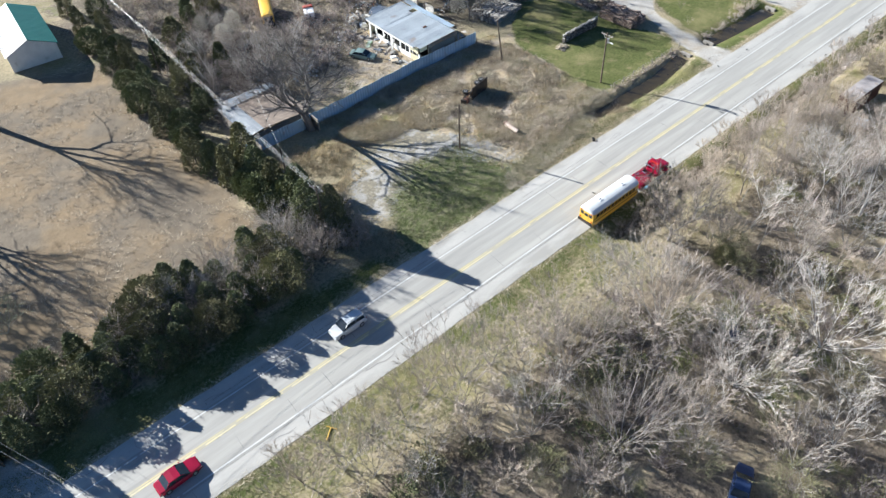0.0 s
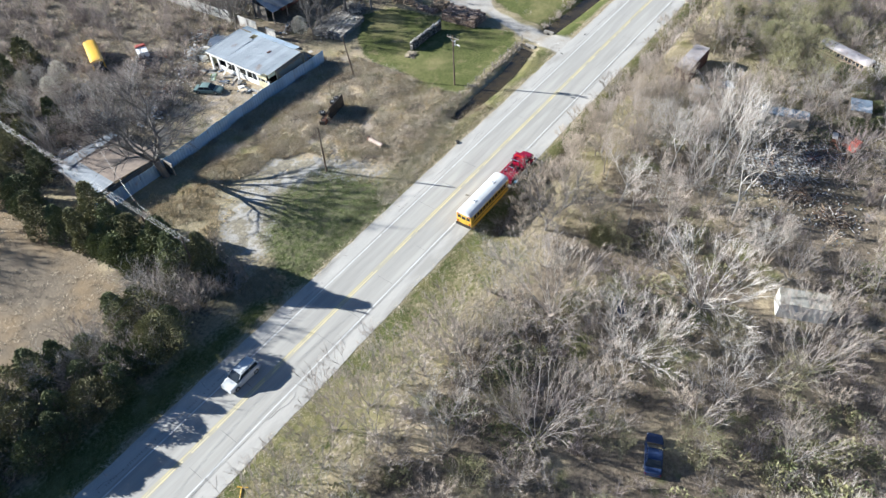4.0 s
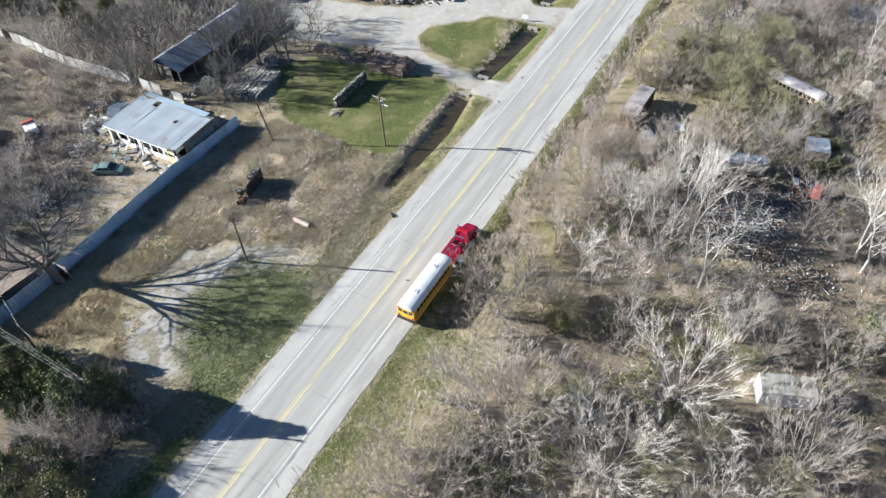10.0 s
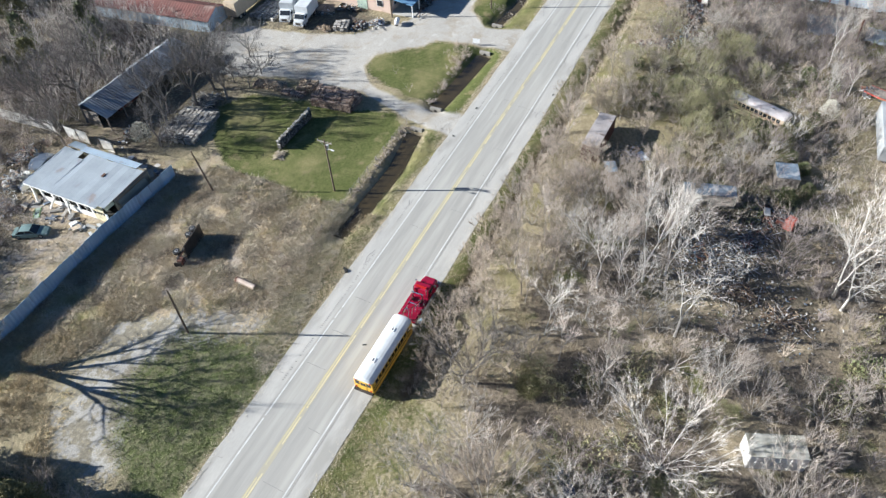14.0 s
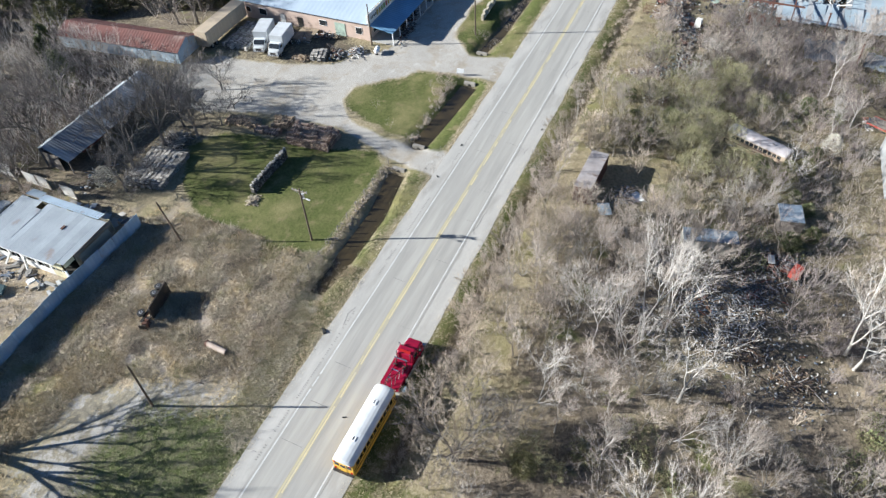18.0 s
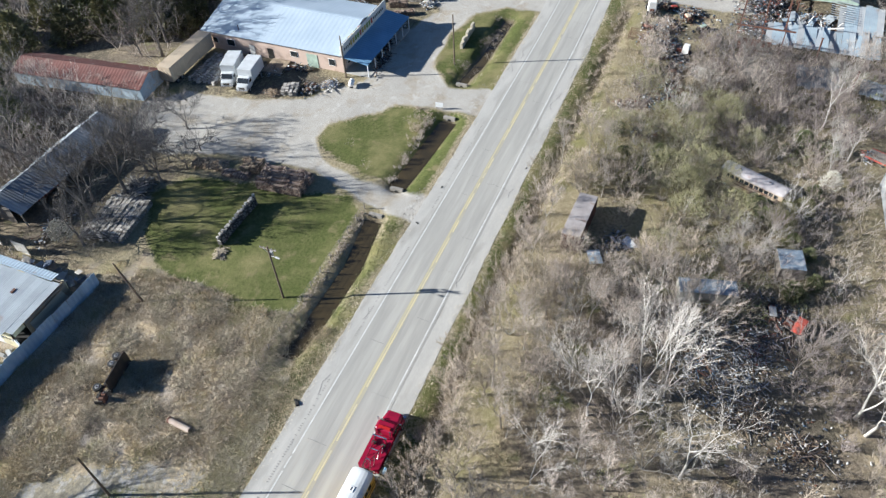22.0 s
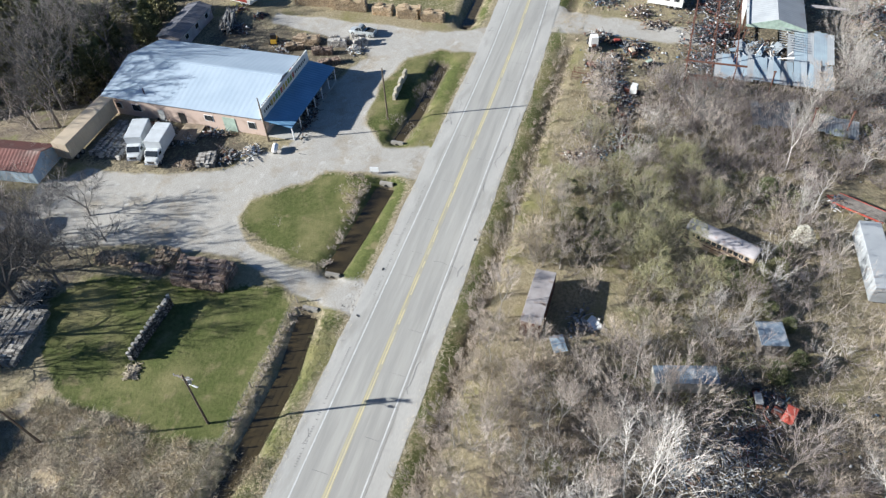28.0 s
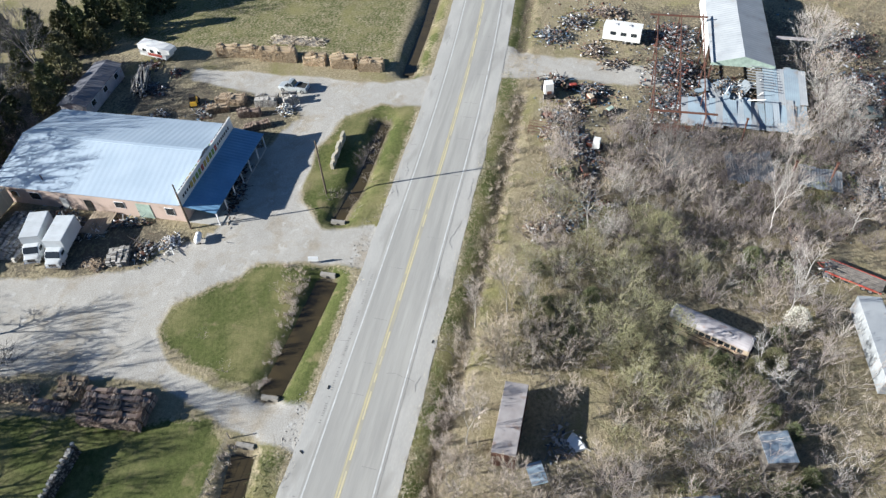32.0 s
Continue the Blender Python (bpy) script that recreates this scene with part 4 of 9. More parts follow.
def box_truck(x, y, rz, z=0.0):
    t = thing("box_truck", x, y, z, rz, "parked white box truck with a tall cargo body", "truck", "parked box trucks")
    t.scale = (1.14, 1.14, 1.08)
    cargo = part("cargo_box", Shape().loft([ring(-2.9, 2.3, 0.95, 3.15, 0.05), ring(1.4, 2.3, 0.95, 3.15, 0.05)]), "truck_white", t)
    for k in range(6):
        part("roof_seam", Shape().box(-2.5 + k * 0.72, 0, 3.15, 0.05, 2.1, 0.02), "truck_white", cargo)
    for s in (-1, 1):
        part("side_rail", Shape().box(-0.75, s * 1.16, 1.0, 4.3, 0.03, 0.1), "chrome", cargo)
    cab = part("cab", Shape().loft([ring(1.45, 2.0, 0.6, 2.1, 0.15), ring(2.1, 2.0, 0.6, 2.12, 0.18), ring(2.7, 1.95, 0.6, 1.45, 0.1)]), "truck_white", t)
    part("hood", Shape().loft([ring(2.6, 1.85, 0.6, 1.35, 0.12), ring(3.3, 1.75, 0.6, 1.2, 0.16)]), "truck_white", t)
    part("windscreen", Shape().slab((2.16, -0.85, 2.07), (2.68, -0.88, 1.5), (2.68, 0.88, 1.5), (2.16, 0.85, 2.07), -0.03), "glass", cab, "dark windscreen")
    for s in (-1, 1):
        part("side_window", Shape().box(1.95, s * 1.0, 1.45, 0.7, 0.03, 0.45), "glass", cab)
        part("headlight", Shape().box(3.3, s * 0.65, 0.85, 0.08, 0.3, 0.2), "headlight", t)
        wheel(t, 2.5, s * 0.85, 0.42, 0.25)
        wheel(t, -1.6, s * 0.85, 0.42, 0.4)
    part("grille", Shape().box(3.31, 0, 0.75, 0.05, 0.9, 0.35), "black_steel", t)
    part("bumper", Shape().box(3.4, 0, 0.45, 0.18, 1.9, 0.22), "chrome", t)
    part("chassis", Shape().box(-0.3, 0, 0.55, 5.6, 0.9, 0.35), "black_steel", t)
    return t


# the slow convoy on the shoulder
tow_truck(72.0, 41.3)
school_bus(63.0, 41.2, 0, "yellow school bus with white roof under tow", "bus_yellow", "truck_white")
car("red_sedan", -0.2, 44.7, 1.5, "red", "glossy red sedan driving in its lane", "car", 4.7, 1.85, 1.42)
car("white_suv", 24.0, 48.7, 180, "truck_white", "white sport utility vehicle driving in its lane", "car", 4.6, 1.85, 1.7, "suv")
car("pickup_truck", 168.4, 75.2, 86, "silver", "silver pickup truck parked on the gravel drive", "pickup truck", 5.3, 1.9, 1.75, "pickup")
car("old_sedan", 62.0, 97.0, -62, "green_car", "derelict dark green sedan sunk in dry weeds", "car", 4.9, 1.85, 1.35)
car("old_sedan", 41.2, 6.2, 21, "blue_car", "dark blue car abandoned between bare trees", "car", 4.7, 1.8, 1.4)
box_truck(127.6, 97.4, 197)
box_truck(127.4, 93.6, 190)
school_bus(126.2, 9.6, 67, "derelict tan school bus with dented pale roof among brush", "bus_faded", "roof_pinkish", 9.3, True, -0.1)


def yellow_van(x, y, rz):
    t = thing("old_delivery_bus", x, y, 0, rz, "derelict yellow bus with dark open front in dead weeds", "bus")
    part("body", Shape().loft([ring(-4.6, 2.2, 0.5, 2.3, 0.1), ring(3.4, 2.2, 0.5, 2.3, 0.1)]), "bus_yellow", t)
    part("roof", Shape().loft([[(xx, math.cos(a) * 1.12, 2.25 + 0.42 * math.sin(a)) for a in [math.pi * i / 8 for i in range(9)]] for xx in (-4.65, 3.45)]), "bus_yellow", t)
    part("hood", Shape().loft([ring(3.4, 1.7, 0.5, 1.4), ring(4.9, 1.5, 0.5, 1.25)]), "black_steel", t, "burnt black engine bay")
    for s in (-1, 1):
        for k in range(7):
            part("window", Shape().box(-3.9 + k * 1.0, s * 1.105, 1.5, 0.7, 0.03, 0.55), "glass", t)
        for wx in (-2.9, 3.6):
            wheel(t, wx, s * 0.9, 0.45, 0.3)
    part("windscreen", Shape().box(3.42, 0, 1.45, 0.05, 1.8, 0.7), "glass", t)


yellow_van(57.0, 121.6, 245)


def old_tractor_unit(x, y, rz):
    t = thing("old_truck_cab", x, y, 0, rz, "faded red truck cab with white panel sunk in weeds", "truck")
    part("body", Shape().loft([ring(-1.6, 1.9, 0.5, 1.5, 0.12), ring(0.4, 1.9, 0.5, 1.6, 0.12)]), "white_paint", t, "pale faded rear box")
    part("cab", Shape().loft([ring(0.4, 1.9, 0.5, 1.9, 0.15), ring(1.1, 1.85, 0.5, 1.9, 0.2), ring(1.7, 1.8, 0.5, 1.3, 0.15)]), "red_old", t)
    part("windscreen", Shape().slab((1.16, -0.75, 1.84), (1.62, -0.78, 1.35), (1.62, 0.78, 1.35), (1.16, 0.75, 1.84), -0.03), "glass", t)
    for s in (-1, 1):
        wheel(t, 1.2, s * 0.8, 0.4, 0.25)
        wheel(t, -1.0, s * 0.8, 0.4, 0.25)


old_tractor_unit(63.4, 116.6, 65)


def overturned_chassis(x, y, rz):
    """A stripped truck frame lying on its side: rails one above the other, wheels turned to the sky."""
    t = thing("overturned_truck_chassis", x, y, 0, rz, "blackened truck chassis lying on its side, wheels to the sky", "truck wreck")
    for k, z in enumerate((0.35, 1.25)):
        part("frame_rail", Shape().box(0, 0.1 * k, z, 6.0, 0.26, 0.1), "black_steel", t)
    for xx in (-2.6, -1.1, 0.5, 1.6, 2.8):
        part("cross_member", Shape().box(xx, 0.05, 0.38, 0.16, 0.2, 0.92), "black_steel", t)
    for xx, yy in ((2.45, 0.5), (1.35, 0.5), (-1.9, 0.55)):
        part("axle", Shape().bar((xx, yy, 0.05), (xx, yy, 1.7), 0.11, n=8), "black_steel", t, "greasy axle")
        for z in (0.02, 1.45):
            w = part("wheel", Shape().bar((xx, yy, z), (xx, yy, z + 0.3), 0.5, n=16), "tyre", t, "worn black tyre lying flat")
            part("rim", Shape().bar((xx, yy, z + 0.26), (xx, yy, z + 0.325), 0.27, 0.24, 12), "rim", w, "pale steel rim")
            part("hub", Shape().bar((xx, yy, z + 0.32), (xx, yy, z + 0.42), 0.1, n=8), "black_steel", w)
    part("engine_block", Shape().box(-2.6, -0.1, 0.1, 0.9, 0.8, 0.9, 0.15, 0.8), "rust", t, "rusty engine block")
    # upright plate added so that the wreck casts a wide shadow
    part("bed_panel", Shape().box(0.7, -0.45, 0.0, 4.6, 0.12, 2.3, 0, 0.94), "black_steel", t, "blackened panel standing on edge, added to cast the wide shadow")
    part("radiator", Shape().box(-3.25, 0.0, 0.0, 0.14, 0.9, 0.95, 0.2), "black_steel", t)
    part("fuel_tank", Shape().bar((-0.7, 0.55, 0.5), (0.5, 0.55, 0.5), 0.3, n=10), "black_steel", t)
    part("drive_shaft", Shape().bar((-2.2, 0.2, 0.8), (1.35, 0.4, 0.85), 0.06, n=6), "rust", t)
    for k in range(3):
        part("leaf_spring", Shape().bar((0.7 + k * 0.02, 0.3, 1.36 + 0.04 * k), (3.1 - 0.25 * k, 0.3, 1.34 + 0.04 * k), 0.035, n=4), "rust", t)


overturned_chassis(68.3, 74.1, 12)


def trailer_box(name, x, y, rz, L, W, H, mat, label, roof_mat=None, wheels=True, z0=0.9, category="trailer", ribs=True):
    t = thing(name, x, y, 0, rz, label, category)
    part("body", Shape().loft([ring(-L / 2, W, z0, H - 0.06, 0.05), ring(L / 2, W, z0, H - 0.06, 0.05)]), mat, t)
    part("roof", Shape().loft([ring(-L / 2 - 0.02, W * 1.01, H - 0.08, H, 0.03), ring(0, W * 1.01, H - 0.08, H + 0.05, 0.03), ring(L / 2 + 0.02, W * 1.01, H - 0.08, H, 0.03)]), roof_mat or mat, t)
    if ribs:
        n = int(L / 1.1)
        for s in (-1, 1):
            for k in range(n):
                part("rib", Shape().box(-L / 2 + 0.5 + k * 1.1, s * (W / 2 + 0.015), z0 + 0.05, 0.06, 0.03, H - z0 - 0.2), mat, t)
    if wheels:
        for s in (-1, 1):
            for wx in (-L / 2 + 1.3, -L / 2 + 2.5):
                wheel(t, wx, s * (W / 2 - 0.25), min(0.5, z0 * 0.6), 0.3)
    part("underframe", Shape().box(0, 0, 0.0 if not wheels else 0.5, L * 0.94, W * 0.5, z0 - (0.0 if not wheels else 0.5) + 0.02), "black_steel", t)
    return t


trailer_box("semi_trailer", 128.0, 107.2, 1, 12.6, 2.6, 3.7, "trailer_tan", "tan semi trailer parked beside stacked poles")
camper = trailer_box("travel_camper", 175.2, 104.2, 78, 6.0, 2.2, 2.7, "wall_white", "white travel camper parked at the meadow edge", wheels=True, z0=0.6, category="camper", ribs=False)
part("cab_over", Shape().loft([ring(-4.1, 2.1, 1.75, 2.5, 0.15), ring(-2.95, 2.2, 1.5, 2.72, 0.05)]), "wall_white", camper, "overhanging front of the camper")
part("stripe", Shape().box(-0.6, 1.112, 0.85, 3.2, 0.02, 0.55), "red_old", camper, "faded red panel")
part("end_window", Shape().box(3.04, 0, 1.5, 0.03, 1.2, 0.6), "glass", camper)
for k in range(3):
    part("window", Shape().box(-1.8 + k * 1.7, -1.16, 1.5, 0.8, 0.03, 0.5), "glass", camper)
    part("window", Shape().box(-1.8 + k * 1.7, 1.12, 1.5, 0.8, 0.03, 0.55), "glass", camper)
rv = trailer_box("travel_camper", 191.0, 21.2, 82, 6.6, 2.5, 3.0, "wall_white", "white travel camper among scrap piles", z0=0.6, category="camper", ribs=False)
for k in range(3):
    part("window", Shape().box(-2.1 + k * 1.8, -1.26, 1.5, 0.9, 0.03, 0.6), "glass", rv)
    part("window", Shape().box(-2.1 + k * 1.8, 1.27, 1.6, 1.0, 0.03, 0.65), "glass", rv)
part("end_window", Shape().box(-3.33, 0, 1.6, 0.03, 1.5, 0.7), "glass", rv)
for k in range(4):
    part("window", Shape().box(-3.33 + 0.0, -0.9 + 0.6 * k, 1.0, 0.02, 0.3, 0.25), "ceramic", rv)
for k in range(2):
    part("roof_vent", Shape().box(-1.2 + 2.4 * k, 0.1, 3.04, 0.5, 0.5, 0.12), "ceramic", rv)
trailer_box("storage_trailer", 127.3, -8.4, 4, 11.5, 2.6, 3.0, "roof_dull", "long dull white storage trailer standing in dry grass", "roof_dull", False, 0.5)
trailer_box("storage_trailer", 104.2, 12.9, 104, 6.8, 2.3, 2.2, "roof_mildew", "mildewed trailer half hidden under bare branches", "tarp_blue", False, 0.3)


def flatbed(x, y, rz, L, mat, label, group=""):
    t = thing("flatbed_trailer", x, y, 0, rz, label, "trailer", group)
    for k in range(6):
        part("deck_plank", Shape().box(0, -0.95 + k * 0.38, 0.72, L, 0.34, 0.07), "wood_old", t)
    for s in (-1, 1):
        part("side_beam", Shape().box(0, s * 1.2, 0.6, L, 0.1, 0.22), mat, t)
        wheel(t, -L * 0.2, s * 1.05, 0.36, 0.22)
        wheel(t, -L * 0.2 - 0.8, s * 1.05, 0.36, 0.22)
    part("drawbar", Shape().bar((L / 2, -0.7, 0.6), (L / 2 + 1.2, 0, 0.5), 0.06, n=5).bar((L / 2, 0.7, 0.6), (L / 2 + 1.2, 0, 0.5), 0.06, n=5), mat, t)
    return t


flatbed(138.2, -8.2, 65, 6.5, "red_old", "red flatbed trailer with scrap on its deck")
flatbed(166.2, 102.6, 22, 6.5, "black_steel", "dark flatbed trailer loaded with lumber")


# ---- poles and wires ----
def utility_pole(x, y, h, rz=0.0, arm=True, lean=(0, 0), can=False, label="weathered wooden utility pole with a crossarm", lamp=False):
    p = thing("utility_pole", x, y, float(height(x, y)) - 0.1, rz, label, "utility pole", "roadside utility poles")
    top = (lean[0], lean[1], h)
    part("pole", Shape().bar((0, 0, 0), top, 0.15, 0.10, 9), "wood_pole", p)
    if arm:
        c = part("crossarm", Shape().box(lean[0], lean[1], h - 0.5, 0.11, 2.3, 0.13), "wood_old", p)
        for k in (-1.05, -0.5, 0.5, 1.05):
            part("insulator", Shape().bar((lean[0], lean[1] + k, h - 0.38), (lean[0], lean[1] + k, h - 0.18), 0.05, 0.03, 6), "ceramic", c, "grey insulator")
        for s in (-1, 1):
            part("brace", Shape().bar((lean[0], lean[1], h - 1.2), (lean[0], lean[1] + s * 0.8, h - 0.48), 0.025, n=4), "ceramic", c)
    if can:
        part("transformer", Shape().bar((lean[0] + 0.35, lean[1], h - 2.0), (lean[0] + 0.35, lean[1], h - 1.2), 0.24, n=10), "ceramic", p, "grey transformer can")
    if lamp:
        a = part("lamp_arm", Shape().bar((lean[0], lean[1], h - 1.6), (lean[0] - 0.2, lean[1] - 1.1, h - 1.3), 0.03, n=5), "ceramic", p)
        part("lamp_head", Shape().bar((lean[0] - 0.2, lean[1] - 1.0, h - 1.3), (lean[0] - 0.25, lean[1] - 1.55, h - 1.32), 0.12, 0.09, 8), "ceramic", a, "grey lamp head")
    return p


utility_pole(31.0, 63.5, 9.1, 15)
utility_pole(33.4, 77.0, 6.5, arm=False, label="short weathered pole beside the caved-in shed")
utility_pole(57.0, 65.3, 8.1, arm=False, label="bare grey wooden pole at the gravel patch", lean=(0, 0))
utility_pole(86.2, 62.2, 9.2, 0, True, (0.2, 0.2), True, lamp=True)
utility_pole(79.3, 78.9, 7.6, arm=False, lean=(-0.5, 0.9), label="leaning bare wooden pole in dead weeds")
utility_pole(143.9, 61.6, 9.6, arm=False, label="bare wooden pole on the grass island")
utility_pole(134.0, 78.2, 8.2, arm=False, label="dark wooden pole at the shop corner")
utility_pole(32.5, 118, 9.1, 15)
utility_pole(-13.5, 58.5, 8.6, 40)


def cable(a, b, sag=0.6, r=0.013):
    s = Shape()
    a, b = Vector(a), Vector(b)
    pts = [a.lerp(b, i / 12) - Vector((0, 0, sag * 4 * (i / 12) * (1 - i / 12))) for i in range(13)]
    side = (b - a).cross(Vector((0, 0, 1))).normalized() * r
    s.loft([[p - side, p - Vector((0, 0, r)), p + side, p + Vector((0, 0, r))] for p in pts])
    return solid("power_cable", s, "wire", label="thin grey overhead power cable between poles", category="cable", group="overhead cables")


for k in (-1.0, 0.0, 1.0):
    cable((31.0 - 0.25 * k, 63.5 + k, 8.8), (32.5 - 0.25 * k, 118 + k, 8.8))
    cable((32.5 - 0.25 * k, 118 + k, 8.8), (34 + k, 168, 8.8))
for k in (-0.8, 0.8):
    cable((31.0, 63.5 + k, 8.8), (-13.5, 58.5 + k, 8.3), 1.0)
    cable((-13.5, 58.5 + k, 8.3), (2, 22 + k, 8.0), 1.0)
cable((33.4, 77.0, 6.3), (31.4, 64.0, 8.0), 0.3)
cable((33.4, 77.0, 6.3), (39.0, 94.0, 5.0), 0.5)


# ---- buildings ----
def window_in(parent, x, y, z, w, h, face="x", glass="glass", frame="white_paint"):
    """A framed window on a wall that faces -x or -y."""
    sx, sy = (0.08, w) if face == "x" else (w, 0.08)
    f = part("window", Shape().box(x, y, z, sx + 0.0, sy + 0.14 if face == "x" else sy, h + 0.14) if face == "x" else Shape().box(x, y, z, w + 0.14, 0.08, h + 0.14), frame, parent)
    dx, dy = (-0.045, 0) if face == "x" else (0, -0.045)
    part("pane", Shape().box(x + dx, y + dy, z + 0.07, 0.03 if face == "x" else w, w if face == "x" else 0.03, h), glass, f, "dark glass")
    return f


def store():
    b = thing("shop_building", 144.0, 93.5, 0, 0, "long peach-walled shop with low pale metal gable roof", "shop")
    x0, x1, y0, y1, e, r = -8.9, 8.6, -14.4, 14.5, 3.6, 5.7
    t = 0.2
    part("wall", Shape().box(x0 + t / 2, 0, 0, t, y1 - y0, e), "wall_peach", b, "peach painted wall")
    part("wall", Shape().box(x1 - t / 2, 0, 0, t, y1 - y0, e), "wall_peach", b, "peach painted wall")
    for yy in (y0 + t / 2, y1 - t / 2):
        s = Shape()
        prof = [(x0 + t, 0), (x1 - t, 0), (x1 - t, e), (0, r - 0.12), (x0 + t, e)]
        s.loft([[(px, yy - t / 2, pz) for px, pz in prof], [(px, yy + t / 2, pz) for px, pz in prof]])
        part("gable_wall", s, "wall_peach", b, "peach painted gable wall")
    part("roof", Shape().corrugated((x0 - 0.5, y0 + 0.05, e - 0.05), (x0 - 0.5, y1 + 0.5, e - 0.05), (0, y1 + 0.5, r), (0, y0 + 0.05, r), 0.9, 0.012, 0.08), "roof_white", b, "pale blue-white metal roof slope")
    part("roof", Shape().corrugated((0, y0 + 0.05, r), (0, y1 + 0.5, r), (x1 + 0.5, y1 + 0.5, e - 0.05), (x1 + 0.5, y0 + 0.05, e - 0.05), 0.9, 0.012, 0.08), "roof_white", b, "pale blue-white metal roof slope")
    part("ridge_cap", Shape().slab((-0.25, y0, r + 0.09), (0.25, y0, r + 0.09), (0.25, y1 + 0.5, r + 0.09), (-0.25, y1 + 0.5, r + 0.09), 0.05), "roof_white", b)
    # sign parapet on the gable that faces the road
    par = part("sign_parapet", Shape().box(-0.3, y0 - 0.12, 3.2, x1 - x0 + 0.4, 0.2, 2.15), "wall_white", b, "white painted sign board")
    rg = random.Random(3)
    xx = x0 + 0.9
    k = 0
    while xx < x1 - 0.8:
        big = 3 < k < 14
        w = 0.62 if big else 0.34
        mat = ("sign_gold", "sign_green", "sign_green", "sign_red", "sign_gold")[k % 5] if big else "dark"
        part("sign_bar", Shape().box(xx, y0 - 0.235, 3.75 if big else 4.0, w, 0.03, 0.95 if big else 0.5), mat, par, "painted sign bar")
        part("sign_bar", Shape().box(xx, y0 - 0.02 + 0.035, 5.36, w, 0.14, 0.012), mat, par)
        xx += w + 0.28
        k += 1
    porch = part("porch_roof", Shape().corrugated((x0 - 0.2, y0 - 5.0, 2.55), (x1 + 0.2, y0 - 5.0, 2.55), (x1 + 0.2, y0 - 0.22, 3.25), (x0 - 0.2, y0 - 0.22, 3.25), 0.6, 0.04, 0.06), "roof_blue", b, "blue metal porch roof")
    for k in range(7):
        part("porch_post", Shape().box(x0 + 0.1 + k * (x1 - x0 - 0.2) / 6, y0 - 4.8, 0, 0.14, 0.14, 2.55), "white_paint", b, "white porch post")
    part("porch_slab", Shape().box((x0 + x1) / 2, y0 - 2.5, 0, x1 - x0, 5.0, 0.12), "shoulder", b, "pale concrete slab")
    # side that faces the yard: doors, windows, roller door
    for yy, w, h, z in ((-12.2, 1.2, 1.2, 1.1), (-4.5, 1.4, 1.0, 1.4), (9.0, 1.6, 1.2, 1.2), (12.4, 1.0, 1.0, 1.3)):
        window_in(b, x0 - 0.03, yy, z, w, h)
    d = part("loading_door", Shape().box(x0 - 0.03, -8.2, 0, 0.08, 2.2, 2.6), "mint", b, "pale green loading door")
    part("door_handle", Shape().box(x0 - 0.1, -7.2, 1.1, 0.06, 0.2, 0.06), "chrome", d)
    d = part("door", Shape().box(x0 - 0.03, 4.5, 0, 0.08, 1.1, 2.1), "wall_white", b, "white door")
    part("door_handle", Shape().box(x0 - 0.1, 4.9, 1.05, 0.06, 0.12, 0.06), "chrome", d)
    # no opening here: the panel's colour paints the shade of a doorway
    d = part("door", Shape().box(x0 - 0.03, 0.6, 0, 0.08, 1.1, 2.1), "dark", b, "near-black panel painted as a shaded open doorway")
    for xx in (-6.5, -3.0, 3.0, 6.5):
        window_in(b, xx, y0 - 0.05, 1.0, 1.6, 1.3, "y")
    part("shop_door", Shape().box(0, y0 - 0.06, 0.12, 1.8, 0.08, 2.1), "glass", b, "glass double door")
    part("flue", Shape().bar((x0 + 1.2, 7.5, 3.9), (x0 + 1.2, 7.5, 5.0), 0.09, n=8), "rust", b, "rusty flue pipe")


store()


